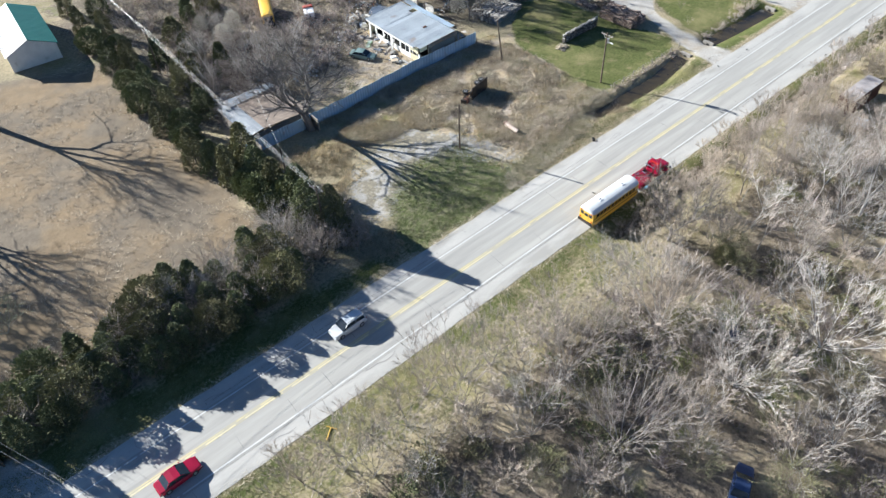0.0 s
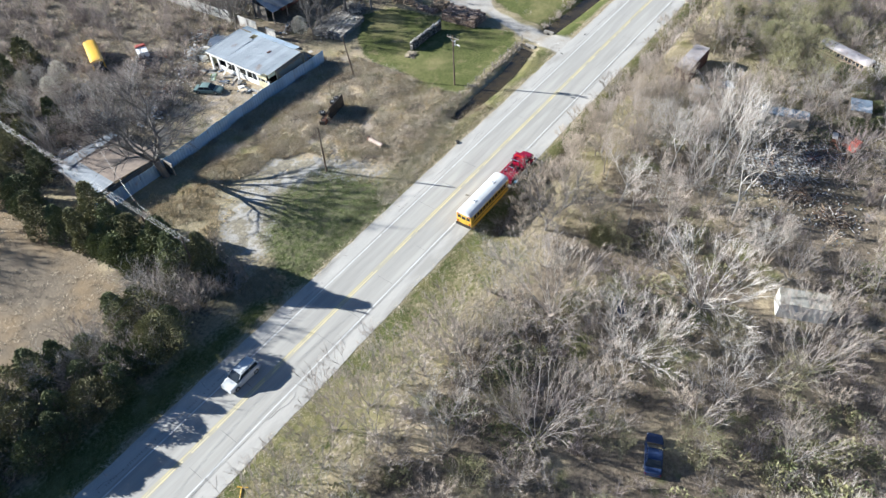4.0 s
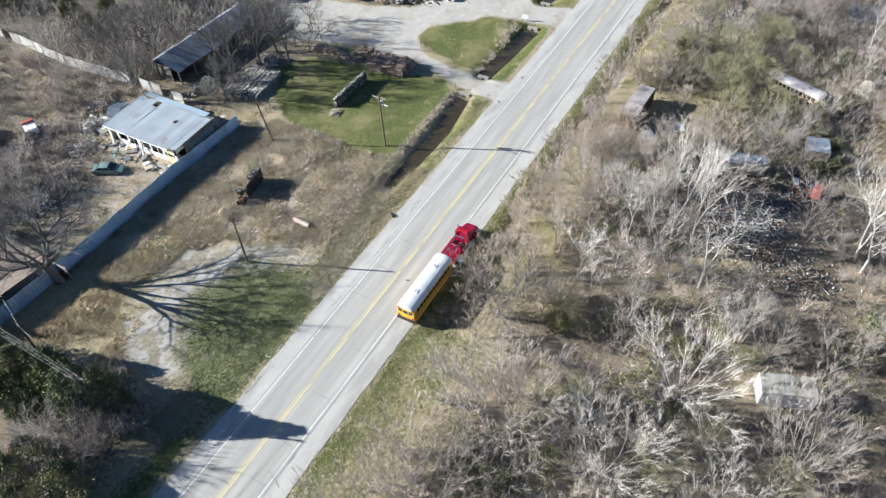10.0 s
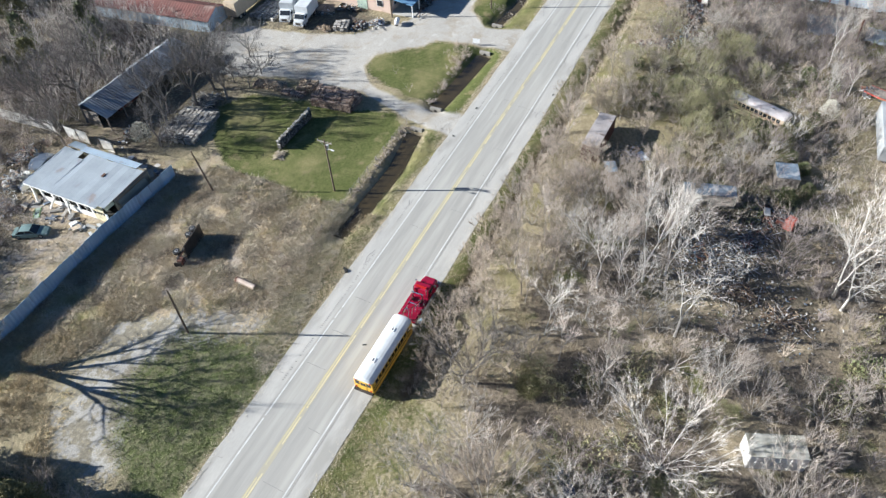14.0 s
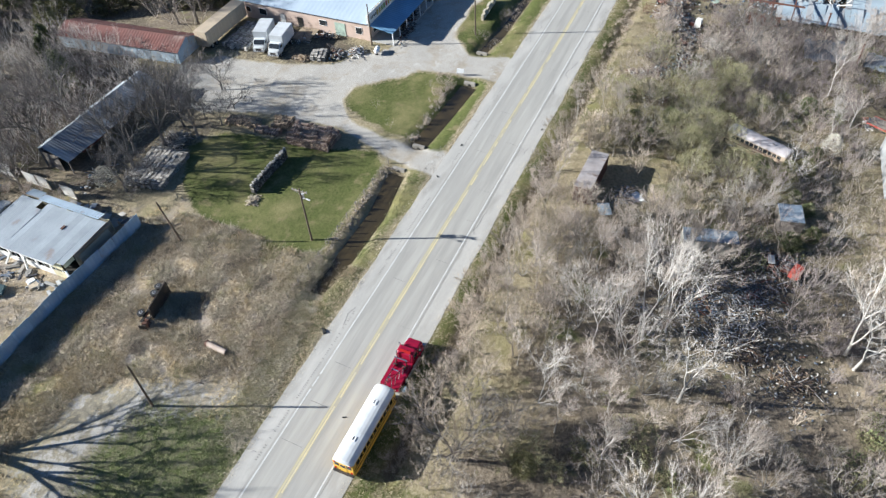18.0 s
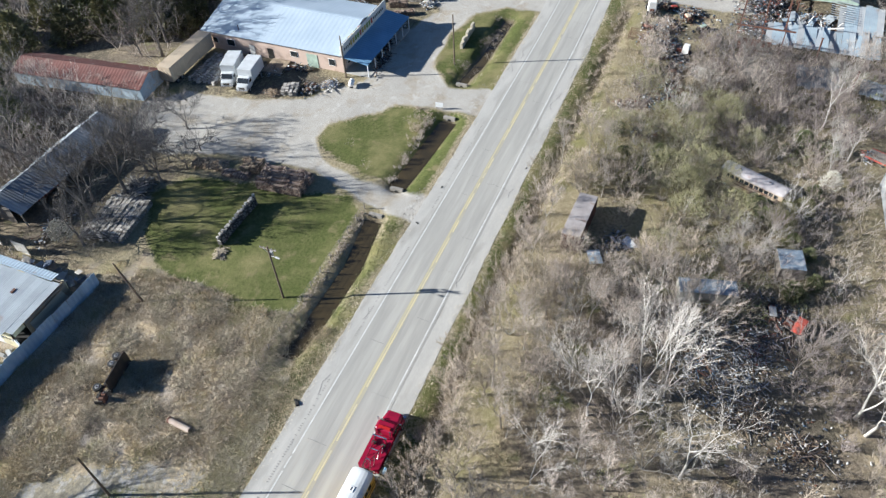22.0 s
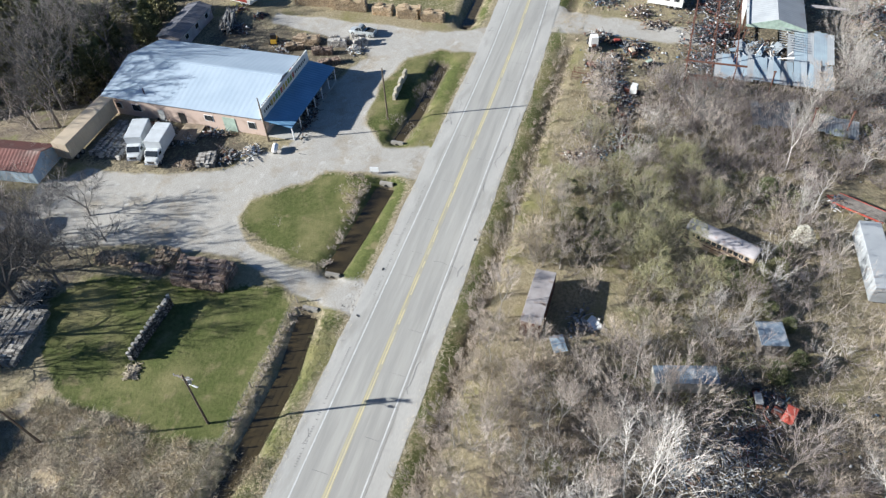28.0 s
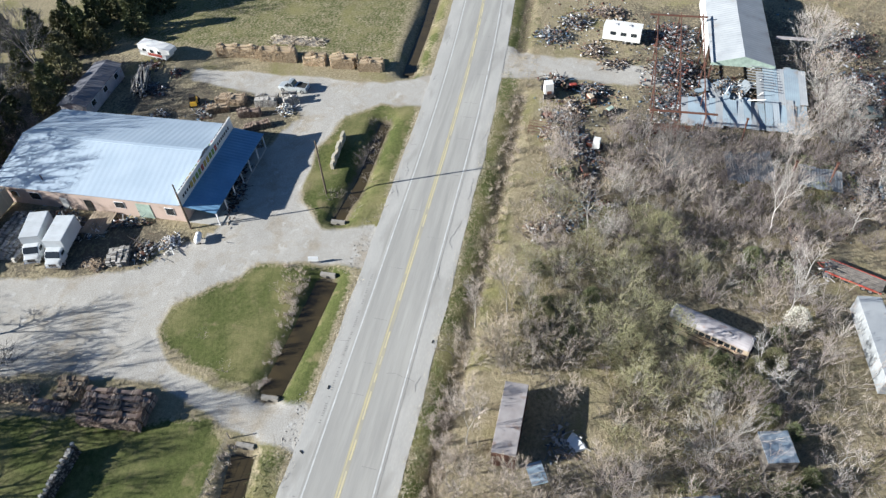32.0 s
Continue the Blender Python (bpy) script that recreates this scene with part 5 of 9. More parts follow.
def flat_house():
    b = thing("abandoned_house", 72.6, 95.6, 0, 0, "abandoned cream house with flat pale metal roof, torn edges", "house")
    x0, x1, y0, y1, h = -4.6, 4.4, -7.4, 7.4, 3.0
    t = 0.18
    rg = random.Random(8)
    part("wall", Shape().box(x1 - t / 2, 0, 0, t, y1 - y0, h), "wall_cream", b)
    part("wall", Shape().box(0.9, y0 + t / 2, 0, x1 - x0 - 2 * t - 1.8, t, h), "plank_tan", b, "bare tan end wall with torn siding")
    part("wall", Shape().box(0, y1 - t / 2, 0, x1 - x0 - 2 * t, t, h), "wall_cream", b)
    part("corner_panel", Shape().box(x0 + t / 2, y0 + 1.3, 1.75, t, 2.6, h - 1.75), "wall_cream", b, "faded yellow corner panel")
    part("corner_panel", Shape().box(x0 + 0.95, y0 + t / 2, 2.1, 1.9, t, h - 2.1), "wall_cream", b, "faded yellow corner panel")
    part("header", Shape().box(x0 + t / 2, 1.35, 2.15, t, y1 - y0 - 2.8, h - 2.15), "wall_white", b, "grimy white header over the openings")
    # ragged openings of the front between leaning posts
    for y, w in ((-7.25, 0.3), (-4.7, 0.35), (-2.0, 0.25), (0.6, 0.5), (3.0, 0.25), (5.2, 0.4), (7.2, 0.3)):
        part("pier", Shape().box(x0 + t / 2, y, 0, t, w, 2.15, 0, 1.0), "wall_white", b, "peeling white pier")
    for y, w, z in ((-6.0, 2.2, 1.1), (-3.4, 2.4, 0.8), (-0.7, 2.3, 0.95), (1.8, 2.1, 0.7), (4.1, 1.9, 0.9)):
        part("sill_wall", Shape().box(x0 + t / 2, y, 0, t, w, z), "wall_cream" if y < -5 else "wall_white", b)
    for y in (-6.6, -5.4, -3.4, -0.2, 1.8):
        part("window_bar", Shape().box(x0 + t / 2, y, 0.9, 0.06, 0.07, 1.25), "wall_white", b)
    for y in (-5.9, -3.9):
        part("pane", Shape().box(x0 + t / 2 + 0.04, y, 1.0, 0.02, 0.8, 1.1), "glass", b, "remaining dark pane")
    for y, ln, a in ((-0.4, 0.7, 0.1), (3.2, 1.0, -0.5), (5.9, 0.8, 0.35)):
        part("fallen_board", Shape().bar((x0 - ln, y, 0.06), (x0 - 0.12, y + a * 2, 1.9), 0.16, n=4), "wall_white", b, "white board leaning against the front")
    part("floor", Shape().box(0, 0, 0.02, x1 - x0 - 0.5, y1 - y0 - 0.5, 0.1), "dark", b, "dark bare floor")
    # roof sheets, with one torn out and short ones at the broken corner
    y, k = y0 - 0.3, 0
    while y < y1 + 0.2:
        e = min(y + 1.18, y1 + 0.3)
        lo = x0 - 0.5 + (0.55 if k in (0,) else 0.0) + rg.uniform(-0.06, 0.06)
        hi = x1 - 0.9 - (1.3 if k == 9 else 0.0) + rg.uniform(-0.08, 0.08)
        lift = 0.006 * (k % 2) + rg.uniform(0, 0.008)
        part("roof_sheet", Shape().corrugated((lo, y, h + 0.03 + lift), (lo, e, h + 0.03 + lift), (hi, e, h + 0.36 + lift), (hi, y, h + 0.36 + lift), 0.26, 0.03, 0.03), "roof_grey", b, "pale ribbed metal roof sheet")
        y, k = y + 1.16, k + 1
    for x in (-4.0, -2.0, 0.0, 2.0, 3.9):
        part("purlin", Shape().bar((x, y0, h - 0.06 + 0.036 * (x + 5)), (x, y1, h - 0.06 + 0.036 * (x + 5)), 0.07, n=4), "wood_old", b)
    part("roof_strip", Shape().corrugated((x1 - 0.8, y0 + 1.2, h + 0.33), (x1 - 0.8, y1 - 2.6, h + 0.33), (x1 + 0.5, y1 - 2.6, h + 0.2), (x1 + 0.5, y0 + 1.2, h + 0.2), 0.5, 0.05, 0.05), "wall_tin", b, "loose blue-grey roof strip")
    part("roof_strip", Shape().corrugated((x1 - 0.5, y1 - 2.4, h + 0.25), (x1 - 0.5, y1 + 0.2, h + 0.3), (x1 + 0.9, y1 + 0.2, h + 0.1), (x1 + 0.9, y1 - 2.4, h + 0.1), 0.5, 0.05, 0.05), "sheet_blue", b, "loose blue-grey roof strip")
    part("fascia", Shape().box(x0 - 0.46, 0.6, h - 0.22, 0.06, y1 - y0 - 1.0, 0.24), "wall_white", b)
    part("fascia", Shape().box(0.6, y0 - 0.26, h - 0.25, x1 - x0 - 2.6, 0.06, 0.26), "wood_old", b, "bare grey fascia board")
    part("fallen_panel", Shape().slab((x0 + 2.2, y0 - 1.5, 0.1), (x1 - 1.0, y0 - 1.4, 0.1), (x1 - 1.2, y0 - 0.25, 2.5), (x0 + 2.4, y0 - 0.25, 2.3), 0.06), "plank_tan", b, "olive-tan wall panel slumped against the end wall")
    part("roof_vent", Shape().box(0.6, -2.8, h + 0.26, 0.7, 0.35, 0.14), "rust", b, "rusty roof vent")
    s = Shape()
    for k in range(46):
        s.box(x0 - rg.uniform(0.4, 3.0), rg.uniform(y0, y1), 0, rg.uniform(0.4, 2.2), rg.uniform(0.12, 0.6), rg.uniform(0.04, 0.3), rg.uniform(0, 3), 0.9, (rg.uniform(-0.1, 0.1), rg.uniform(-0.1, 0.1)))
    solid("rubble", s, "junk_pale", 72.6, 95.6, label="broken boards and plaster fallen before the house", category="rubble", kind="stuff")
    s = Shape()
    for k in range(40):
        s.box(rg.uniform(5, 7.6), rg.uniform(-7.5, 4), rg.uniform(0, 0.9), rg.uniform(0.6, 2.4), rg.uniform(0.2, 0.8), 0.05, rg.uniform(0, 3), lean=(rg.uniform(-0.4, 0.4), 0.2))
    solid("collapsed_lean_to", s, "junk_pale", 72.6, 95.6, label="collapsed lean-to of pale boards behind the house", category="rubble", kind="stuff")
    m = thing("mattress", 65.6, 92.4, 0, 60, "stained pale mattress lying in dead weeds", "mattress")
    part("pad", Shape().box(0, 0, 0.05, 1.9, 1.3, 0.2, 0, 0.95), "trailer_tan", m)
    part("fold", Shape().box(0.5, 0.1, 0.25, 0.8, 1.1, 0.12, 0.2, 0.85), "wall_white", m)
    d = thing("green_door", 65.4, 99.8, 0.02, 40, "faded green door panel lying on the ground", "door panel")
    part("panel", Shape().box(0, 0, 0, 2.2, 1.0, 0.07), "mint", d)
    part("rail", Shape().box(0, 0.4, 0.07, 2.1, 0.1, 0.03).box(0, -0.4, 0.07, 2.1, 0.1, 0.03), "sign_green", d)
    c = thing("slack_tarp", 74.2, 108.4, 0, 10, "dark blue tarp slack over a low heap", "tarp")
    part("sheet", Shape().loft([ring(-2.0, 1.6, 0.02, 0.25), ring(-1.2, 2.4, 0.02, 0.55), ring(-0.3, 2.6, 0.02, 0.8), ring(0.8, 2.2, 0.02, 0.6), ring(1.5, 2.5, 0.02, 0.4), ring(2.2, 1.6, 0.02, 0.2)]), "sheet_navy", c)
    part("rope", Shape().bar((-0.3, -1.3, 0.5), (-0.2, 1.3, 0.5), 0.03, n=4), "wood_old", c)
    w = thing("cloth_heap", 70.0, 107.0, 0, 25, "heap of dirty white cloth and sheeting", "rubbish heap")
    for k in range(7):
        part("fold", Shape().box(rg.uniform(-1.6, 1.6), rg.uniform(-1.0, 1.0), 0, rg.uniform(0.8, 1.6), rg.uniform(0.6, 1.2), rg.uniform(0.25, 0.7), rg.uniform(0, 3), 0.6, (rg.uniform(-0.2, 0.2), rg.uniform(-0.2, 0.2))), "wall_white", w)


flat_house()


def fence_sheets(line, h, sheet, name, label, mat, gaps=0.0, seed=1):
    f = thing(name, line[0][0], line[0][1], 0, 0, label, "fence")
    rg = random.Random(seed)
    ox, oy = line[0]
    for (xa, ya), (xb, yb) in zip(line[:-1], line[1:]):
        n = max(1, int(math.hypot(xb - xa, yb - ya) / sheet))
        for k in range(n):
            pa, pb = k / n, (k + 1) / n
            a = (xa + (xb - xa) * pa - ox, ya + (yb - ya) * pa - oy)
            c = (xa + (xb - xa) * pb - ox, ya + (yb - ya) * pb - oy)
            part("post", Shape().box(a[0], a[1] + 0.08, -0.2, 0.1, 0.1, h + 0.15), "wood_old", f)
            if rg.random() < gaps:
                continue
            hh = h + rg.uniform(-0.08, 0.08)
            w0, w1 = rg.uniform(-0.09, 0.09), rg.uniform(-0.09, 0.09)
            lx, ly = (yb - ya), -(xb - xa)
            d = math.hypot(lx, ly)
            lx, ly = lx / d, ly / d
            part("sheet", Shape().corrugated((a[0], a[1], -0.05), (c[0], c[1], -0.05), (c[0] + lx * w1, c[1] + ly * w1, hh), (a[0] + lx * w0, a[1] + ly * w0, hh), 0.5, 0.05, 0.02), mat, f)
    return f


fence_sheets([(31.5, 86.2), (50, 85.9), (65, 86.6), (79.8, 86.3)], 2.3, 2.4, "sheet_metal_fence", "long pale blue corrugated metal fence round the yard", "fence_tin", 0.0, 2)
fence_sheets([(80.6, 99), (81, 112), (80.2, 128), (81.4, 140), (82, 165)], 2.2, 2.4, "sheet_metal_fence", "broken whitish metal fence with gaps", "wall_white", 0.12, 4)


def long_shed():
    b = thing("open_shed", 96.0, 106.5, 0, 0, "long open-sided shed with weathered tin roof", "shed")
    L = 11.2
    g = random.Random(12)
    x = -L
    while x < L - 0.1:
        e = min(x + 1.6, L)
        j, q = g.uniform(-0.12, 0.12), 0.006 * (int(x) % 2)
        part("roof_sheet", Shape().corrugated((x, -2.9 + j, 2.45 + q), (e, -2.9 + j, 2.45 + q), (e, 1.7, 4.05 + q), (x, 1.7, 4.05 + q), 0.4, 0.04, 0.03), "roof_streaked", b, "weathered ribbed tin sheet of the dark slope")
        # paler tin here paints the sunlit side of the ridge
        part("back_sheet", Shape().corrugated((x, 1.72, 4.07 + q), (e, 1.72, 4.07 + q), (e, 2.9 + 2 * j, 3.55 + q), (x, 2.9 + 2 * j, 3.55 + q), 0.4, 0.04, 0.03), "roof_grey", b, "pale tin sheet behind the ridge")
        x = e
    part("back_wall", Shape().corrugated((-L, 2.6, 0), (L, 2.6, 0), (L, 2.6, 3.5), (-L, 2.6, 3.5), 0.7, 0.05, 0.04), "roof_dark", b)
    for s in (-1, 1):
        part("end_wall", Shape().box(s * L * 0.985, 0.9, 0, 0.06, 3.2, 2.9), "wood_old", b)
    for k in range(7):
        x = -L + 0.2 + k * (2 * L - 0.4) / 6
        part("post", Shape().box(x, -2.6, 0, 0.18, 0.18, 2.5), "wood_old", b)
        part("rafter", Shape().bar((x, -2.7, 2.42), (x, 1.65, 3.94), 0.08, n=4), "wood_old", b)
    part("floor_clutter", Shape().box(-4, 1.0, 0, 5, 2.2, 0.9, taper=0.8).box(3, 1.2, 0, 6, 1.8, 0.7, taper=0.7), "junk_dark", b, "dark clutter inside")


long_shed()


def caved_shed():
    b = thing("caved_in_shed", 38.6, 90.0, 0, 0, "old shed with caved-in tin roof under a bare tree", "shed")
    part("wall", Shape().box(-5.0, 0.3, 0, 0.18, 12.6, 2.4), "wood_old", b)
    part("wall", Shape().box(5.2, 0.3, 0, 0.18, 12.6, 2.2), "wood_old", b)
    part("wall", Shape().box(0.1, 6.5, 0, 10.0, 0.18, 2.5), "wood_old", b)
    part("wall", Shape().box(0.1, -2.6, 0, 10.0, 0.18, 2.2), "wood_old", b)
    part("roof", Shape().corrugated((-5.4, -3.0, 2.7), (-5.4, 6.9, 2.7), (-2.6, 6.9, 3.0), (-2.6, -3.0, 2.9), 0.7, 0.015, 0.04), "roof_streaked", b, "pale bent tin roof")
    part("roof", Shape().corrugated((-2.6, -3.0, 2.9), (-2.6, 6.9, 3.0), (5.4, 6.9, 2.6), (5.4, -3.0, 2.35), 0.7, 0.015, 0.04), "leaf_roof", b, "sagging roof under leaf litter")
    part("roof_sheet", Shape().corrugated((-4.8, 5.2, 3.1), (-4.8, 7.6, 3.1), (4.8, 7.6, 2.9), (4.8, 6.0, 2.9), 0.7, 0.015, 0.03), "roof_streaked", b, "loose tin sheet")


caved_shed()


def gable_shed(name, x, y, rz, L, W, e, r, wall, roof, label, roof_b=None, category="shed", openings=()):
    b = thing(name, x, y, 0, rz, label, category)
    t = 0.14
    for s in (-1, 1):
        part("wall", Shape().box(0, s * (W / 2 - t / 2), 0, L, t, e), wall, b)
        prof = [(-W / 2 + t, 0), (W / 2 - t, 0), (W / 2 - t, e), (0, r - 0.08), (-W / 2 + t, e)]
        xx = s * (L / 2 - t / 2)
        part("gable_wall", Shape().loft([[(xx - t / 2, py, pz) for py, pz in prof], [(xx + t / 2, py, pz) for py, pz in prof]]), wall, b)
    part("roof", Shape().corrugated((-L / 2 - 0.3, -W / 2 - 0.3, e - 0.08), (L / 2 + 0.3, -W / 2 - 0.3, e - 0.08), (L / 2 + 0.3, 0, r), (-L / 2 - 0.3, 0, r), 0.6, 0.04, 0.05), roof, b)
    part("roof", Shape().corrugated((-L / 2 - 0.3, 0, r), (L / 2 + 0.3, 0, r), (L / 2 + 0.3, W / 2 + 0.3, e - 0.08), (-L / 2 - 0.3, W / 2 + 0.3, e - 0.08), 0.6, 0.04, 0.05), roof_b or roof, b)
    for xx, s, w, h, z in openings:
        window_in(b, xx, s * (W / 2 + 0.01), z, w, h, "y")
    return b


gable_shed("red_roofed_shed", 118.0, 121.5, 96, 26, 6.4, 2.5, 3.8, "wall_tin", "roof_rust", "long pale blue shed with rusty red tin roof", openings=((4, -1, 1.0, 0.8, 1.2), (9, -1, 1.0, 0.8, 1.2)))
gable_shed("white_house", 18.3, 145.2, 84, 17, 8.6, 3.2, 5.2, "wall_white", "roof_green", "white metal-sided house with green roof slope", "wall_white", "house")
gable_shed("mobile_home", 161.9, 109.2, 3, 12.5, 4.6, 2.6, 3.2, "roof_pinkish", "roof_dark", "faded mobile home with a low dark roof", category="mobile home", openings=((-4, -1, 1.1, 0.9, 1.1), (0, -1, 1.1, 0.9, 1.1), (4, -1, 1.1, 0.9, 1.1)))


def rusty_shack():
    b = trailer_box("rusty_shack", 110.6, 30.4, -2, 8.4, 2.5, 2.9, "rust", "rust-ended box shack with weathered grey roof", "roof_shack", False, 0.15, "shack")
    return b


rusty_shack()
trailer_box("garden_shed", 112.4, 3.9, 12, 3.4, 3.0, 2.0, "wood_old", "small low shed under a streaked blue-grey tarp", "tarp_blue", False, 0.1, "shed")
trailer_box("cargo_shed", 68.2, -0.4, 110, 5.6, 2.6, 2.5, "wall_white", "whitish mildewed box shed under bare trees", "roof_mildew", False, 0.1, "shed")
trailer_box("garden_shed", 99.5, -16.5, 12, 4.2, 3.0, 2.3, "wall_white", "small white shed between bare trees", "roof_mildew", False, 0.1, "shed")


def ruin():
    b = thing("ruined_warehouse", 188.0, 2.4, 0, 0, "half-collapsed warehouse with white metal gable roof", "warehouse")
    L, W, e, r = 9.0, 9.8, 4.0, 5.4
    for s in (-1, 1):
        part("roof", Shape().corrugated((-L, s * W / 2, e), (L + 8, s * W / 2, e), (L + 8, 0, r), (-L, 0, r), 0.7, 0.05, 0.05) if s < 0 else Shape().corrugated((-L, 0, r), (L + 8, 0, r), (L + 8, W / 2, e), (-L, W / 2, e), 0.7, 0.05, 0.05), "roof_dull", b, "dull white ribbed metal roof slope")
        for k in range(6):
            part("column", Shape().box(-L + 0.3 + k * 4.9, s * (W / 2 - 0.2), 0, 0.22, 0.22, e), "rust", b, "rusted steel column")
        part("wall", Shape().corrugated((-L + 6, s * (W / 2 - 0.05), 0.4), (L + 8, s * (W / 2 - 0.05), 0.4), (L + 8, s * (W / 2 - 0.05), e), (-L + 6, s * (W / 2 - 0.05), e), 0.7, 0.05, 0.04), "wall_white", b)
    part("gable_fascia", Shape().loft([[(-L - 0.05, -W / 2, e - 0.4), (-L - 0.05, W / 2, e - 0.4), (-L - 0.05, W / 2, e), (-L - 0.05, 0, r), (-L - 0.05, -W / 2, e)], [(-L + 0.1, -W / 2, e - 0.4), (-L + 0.1, W / 2, e - 0.4), (-L + 0.1, W / 2, e), (-L + 0.1, 0, r), (-L + 0.1, -W / 2, e)]]), "mint", b, "pale green gable board")
    rg = random.Random(12)
    for k in range(12):
        x, y = -L - rg.uniform(0.5, 5.5), rg.uniform(-2, 6)
        a = rg.uniform(-1.2, 1.2)
        w, d = rg.uniform(0.9, 2.6), rg.uniform(1.6, 5.0)
        z0, z1 = rg.uniform(0.5, 1.0), rg.uniform(0.7, 1.5)
        c, s = math.cos(a), math.sin(a)
        q = [(-d / 2, -w / 2, z0), (-d / 2, w / 2, z0), (d / 2, w / 2, z1), (d / 2, -w / 2, z1)]
        q = [(x + c * px - s * py, y + s * px + c * py, pz) for px, py, pz in q]
        part("fallen_sheet", Shape().corrugated(*q, 0.4, 0.02, 0.03), ("sheet_blue", "roof_dull", "roof_grey")[k % 3], b, "buckled fallen roof sheet")
    # the collapsed roof: a strip of sheets before the hall and one along its far side
    for k in range(18):
        y = -9.3 + k * 1.03
        j = [rg.uniform(-0.35, 0.35) for _ in range(6)]
        part("fallen_sheet", Shape().corrugated((-21.6 + j[0], y, 0.75 + 0.4 * j[1]), (-21.6 + j[0], y + 1.08, 0.75 + 0.4 * j[1]), (-15.8 + j[2], y + 1.08 + 0.3 * j[4], 1.9 + j[3]), (-15.8 + j[2], y + 0.3 * j[4], 1.9 + j[3]), 0.27, 0.008, 0.03), ("sheet_blue", "sheet_blue", "roof_dull", "sheet_blue", "roof_grey")[k % 5], b, "buckled pale blue roof sheet")
    for k in range(7):
        y = -9.3 + k * 1.03
        j = [rg.uniform(-0.3, 0.3) for _ in range(4)]
        part("fallen_sheet", Shape().corrugated((-16.2 + j[0], y, 1.9 + j[1]), (-16.2 + j[0], y + 1.08, 1.9 + j[1]), (-9.2 + j[2] * 3, y + 1.08, 3.5 + j[3]), (-9.2 + j[2] * 3, y, 3.5 + j[3]), 0.27, 0.008, 0.03), ("roof_dull", "sheet_blue", "sheet_blue")[k % 3], b, "buckled whitish roof sheet")
    for k in range(9):
        part("purlin", Shape().bar((-9.6 - k * 0.62, -4.4, 3.9 - k * 0.1), (-9.5 - k * 0.62, -0.4, 4.3 - k * 0.1), 0.06, n=4), "roof_dull", b, "bare roof purlin")
    for k in range(6):
        x, y = rg.uniform(-18, -10), rg.uniform(-6, 4)
        part("broken_beam", Shape().bar((x, y, 2.2), (x + rg.uniform(-2, 2), y + rg.uniform(-2.5, 2.5), 3.2), 0.08, n=4), "wall_white", b, "pale broken beam")
    # bare steel frame over the scrap hall
    for y0, y1 in ((14.1, 13.1), (10.1, 9.5), (6.6, 5.7)):
        part("beam", Shape().box(-10.4, (y0 + y1) / 2, 4.85, 30.4, 0.14, 0.22, -0.033), "rust", b, "rusted steel beam")
        for k in range(5):
            x = -24.8 + k * 7.2
            y = y0 + (y1 - y0) * (x + 25.6) / 30.4
            part("column", Shape().box(x, y, 0, 0.15, 0.15, 4.85), "rust", b, "bare rusted steel column")
    for x in (3.4, -24.8):
        part("beam", Shape().box(x, 9.8, 5.0, 0.2, 9.6, 0.25), "rust", b, "rusted steel cross beam")
    for k in range(3):
        part("brace", Shape().bar((-24.8, 6.6 + k * 3.7, 0.4), (-20.5, 6.8 + k * 3.4, 0.9), 0.07, n=4), "rust", b, "fallen rusted brace")
    part("lean_wall", Shape().slab((-24.6, 8.2, 2.6), (-24.4, 13.6, 2.6), (-24.0, 13.6, 0.2), (-23.8, 8.2, 0.2), 0.04), "rust", b, "rusty slatted panel")
    part("side_beam", Shape().box(1.5, -9.6, 3.0, 0.4, 6.5, 0.35), "roof_pinkish", b, "pinkish overhanging beam")



ruin()


def sunken_roof(x, y, rz, L, W, n, label):
    """Old corrugated sheets lying over one another in the brush."""
    b = thing("fallen_tin_roof", x, y, 0, rz, label, "tin roof")
    rg = random.Random(int(x * 10))
    for k in range(n):
        y0 = -W / 2 + k * W / n
        j = rg.uniform(-0.4, 0.4)
        part("sheet", Shape().corrugated((-L / 2 + j, y0, 0.9 + 0.3 * j), (-L / 2 + j, y0 + W / n * 1.05, 0.9), (L / 2 + j, y0 + W / n * 1.05, 1.6), (L / 2 + j, y0, 1.6 + 0.3 * j), 0.3, 0.04, 0.03), "roof_streaked", b)
    part("rafter", Shape().bar((-L / 2, -W / 2 + 0.3, 0.75), (L / 2, -W / 2 + 0.3, 1.45), 0.07, n=4).bar((-L / 2, W / 2 - 0.3, 0.75), (L / 2, W / 2 - 0.3, 1.45), 0.07, n=4), "wood_old", b)
    for xx in (-L / 2 + 0.3, L / 2 - 0.3):
        part("post", Shape().box(xx, W / 2 - 0.3, 0, 0.14, 0.14, 0.8 if xx < 0 else 1.4).box(xx, -W / 2 + 0.3, 0, 0.14, 0.14, 0.8 if xx < 0 else 1.4), "wood_old", b)


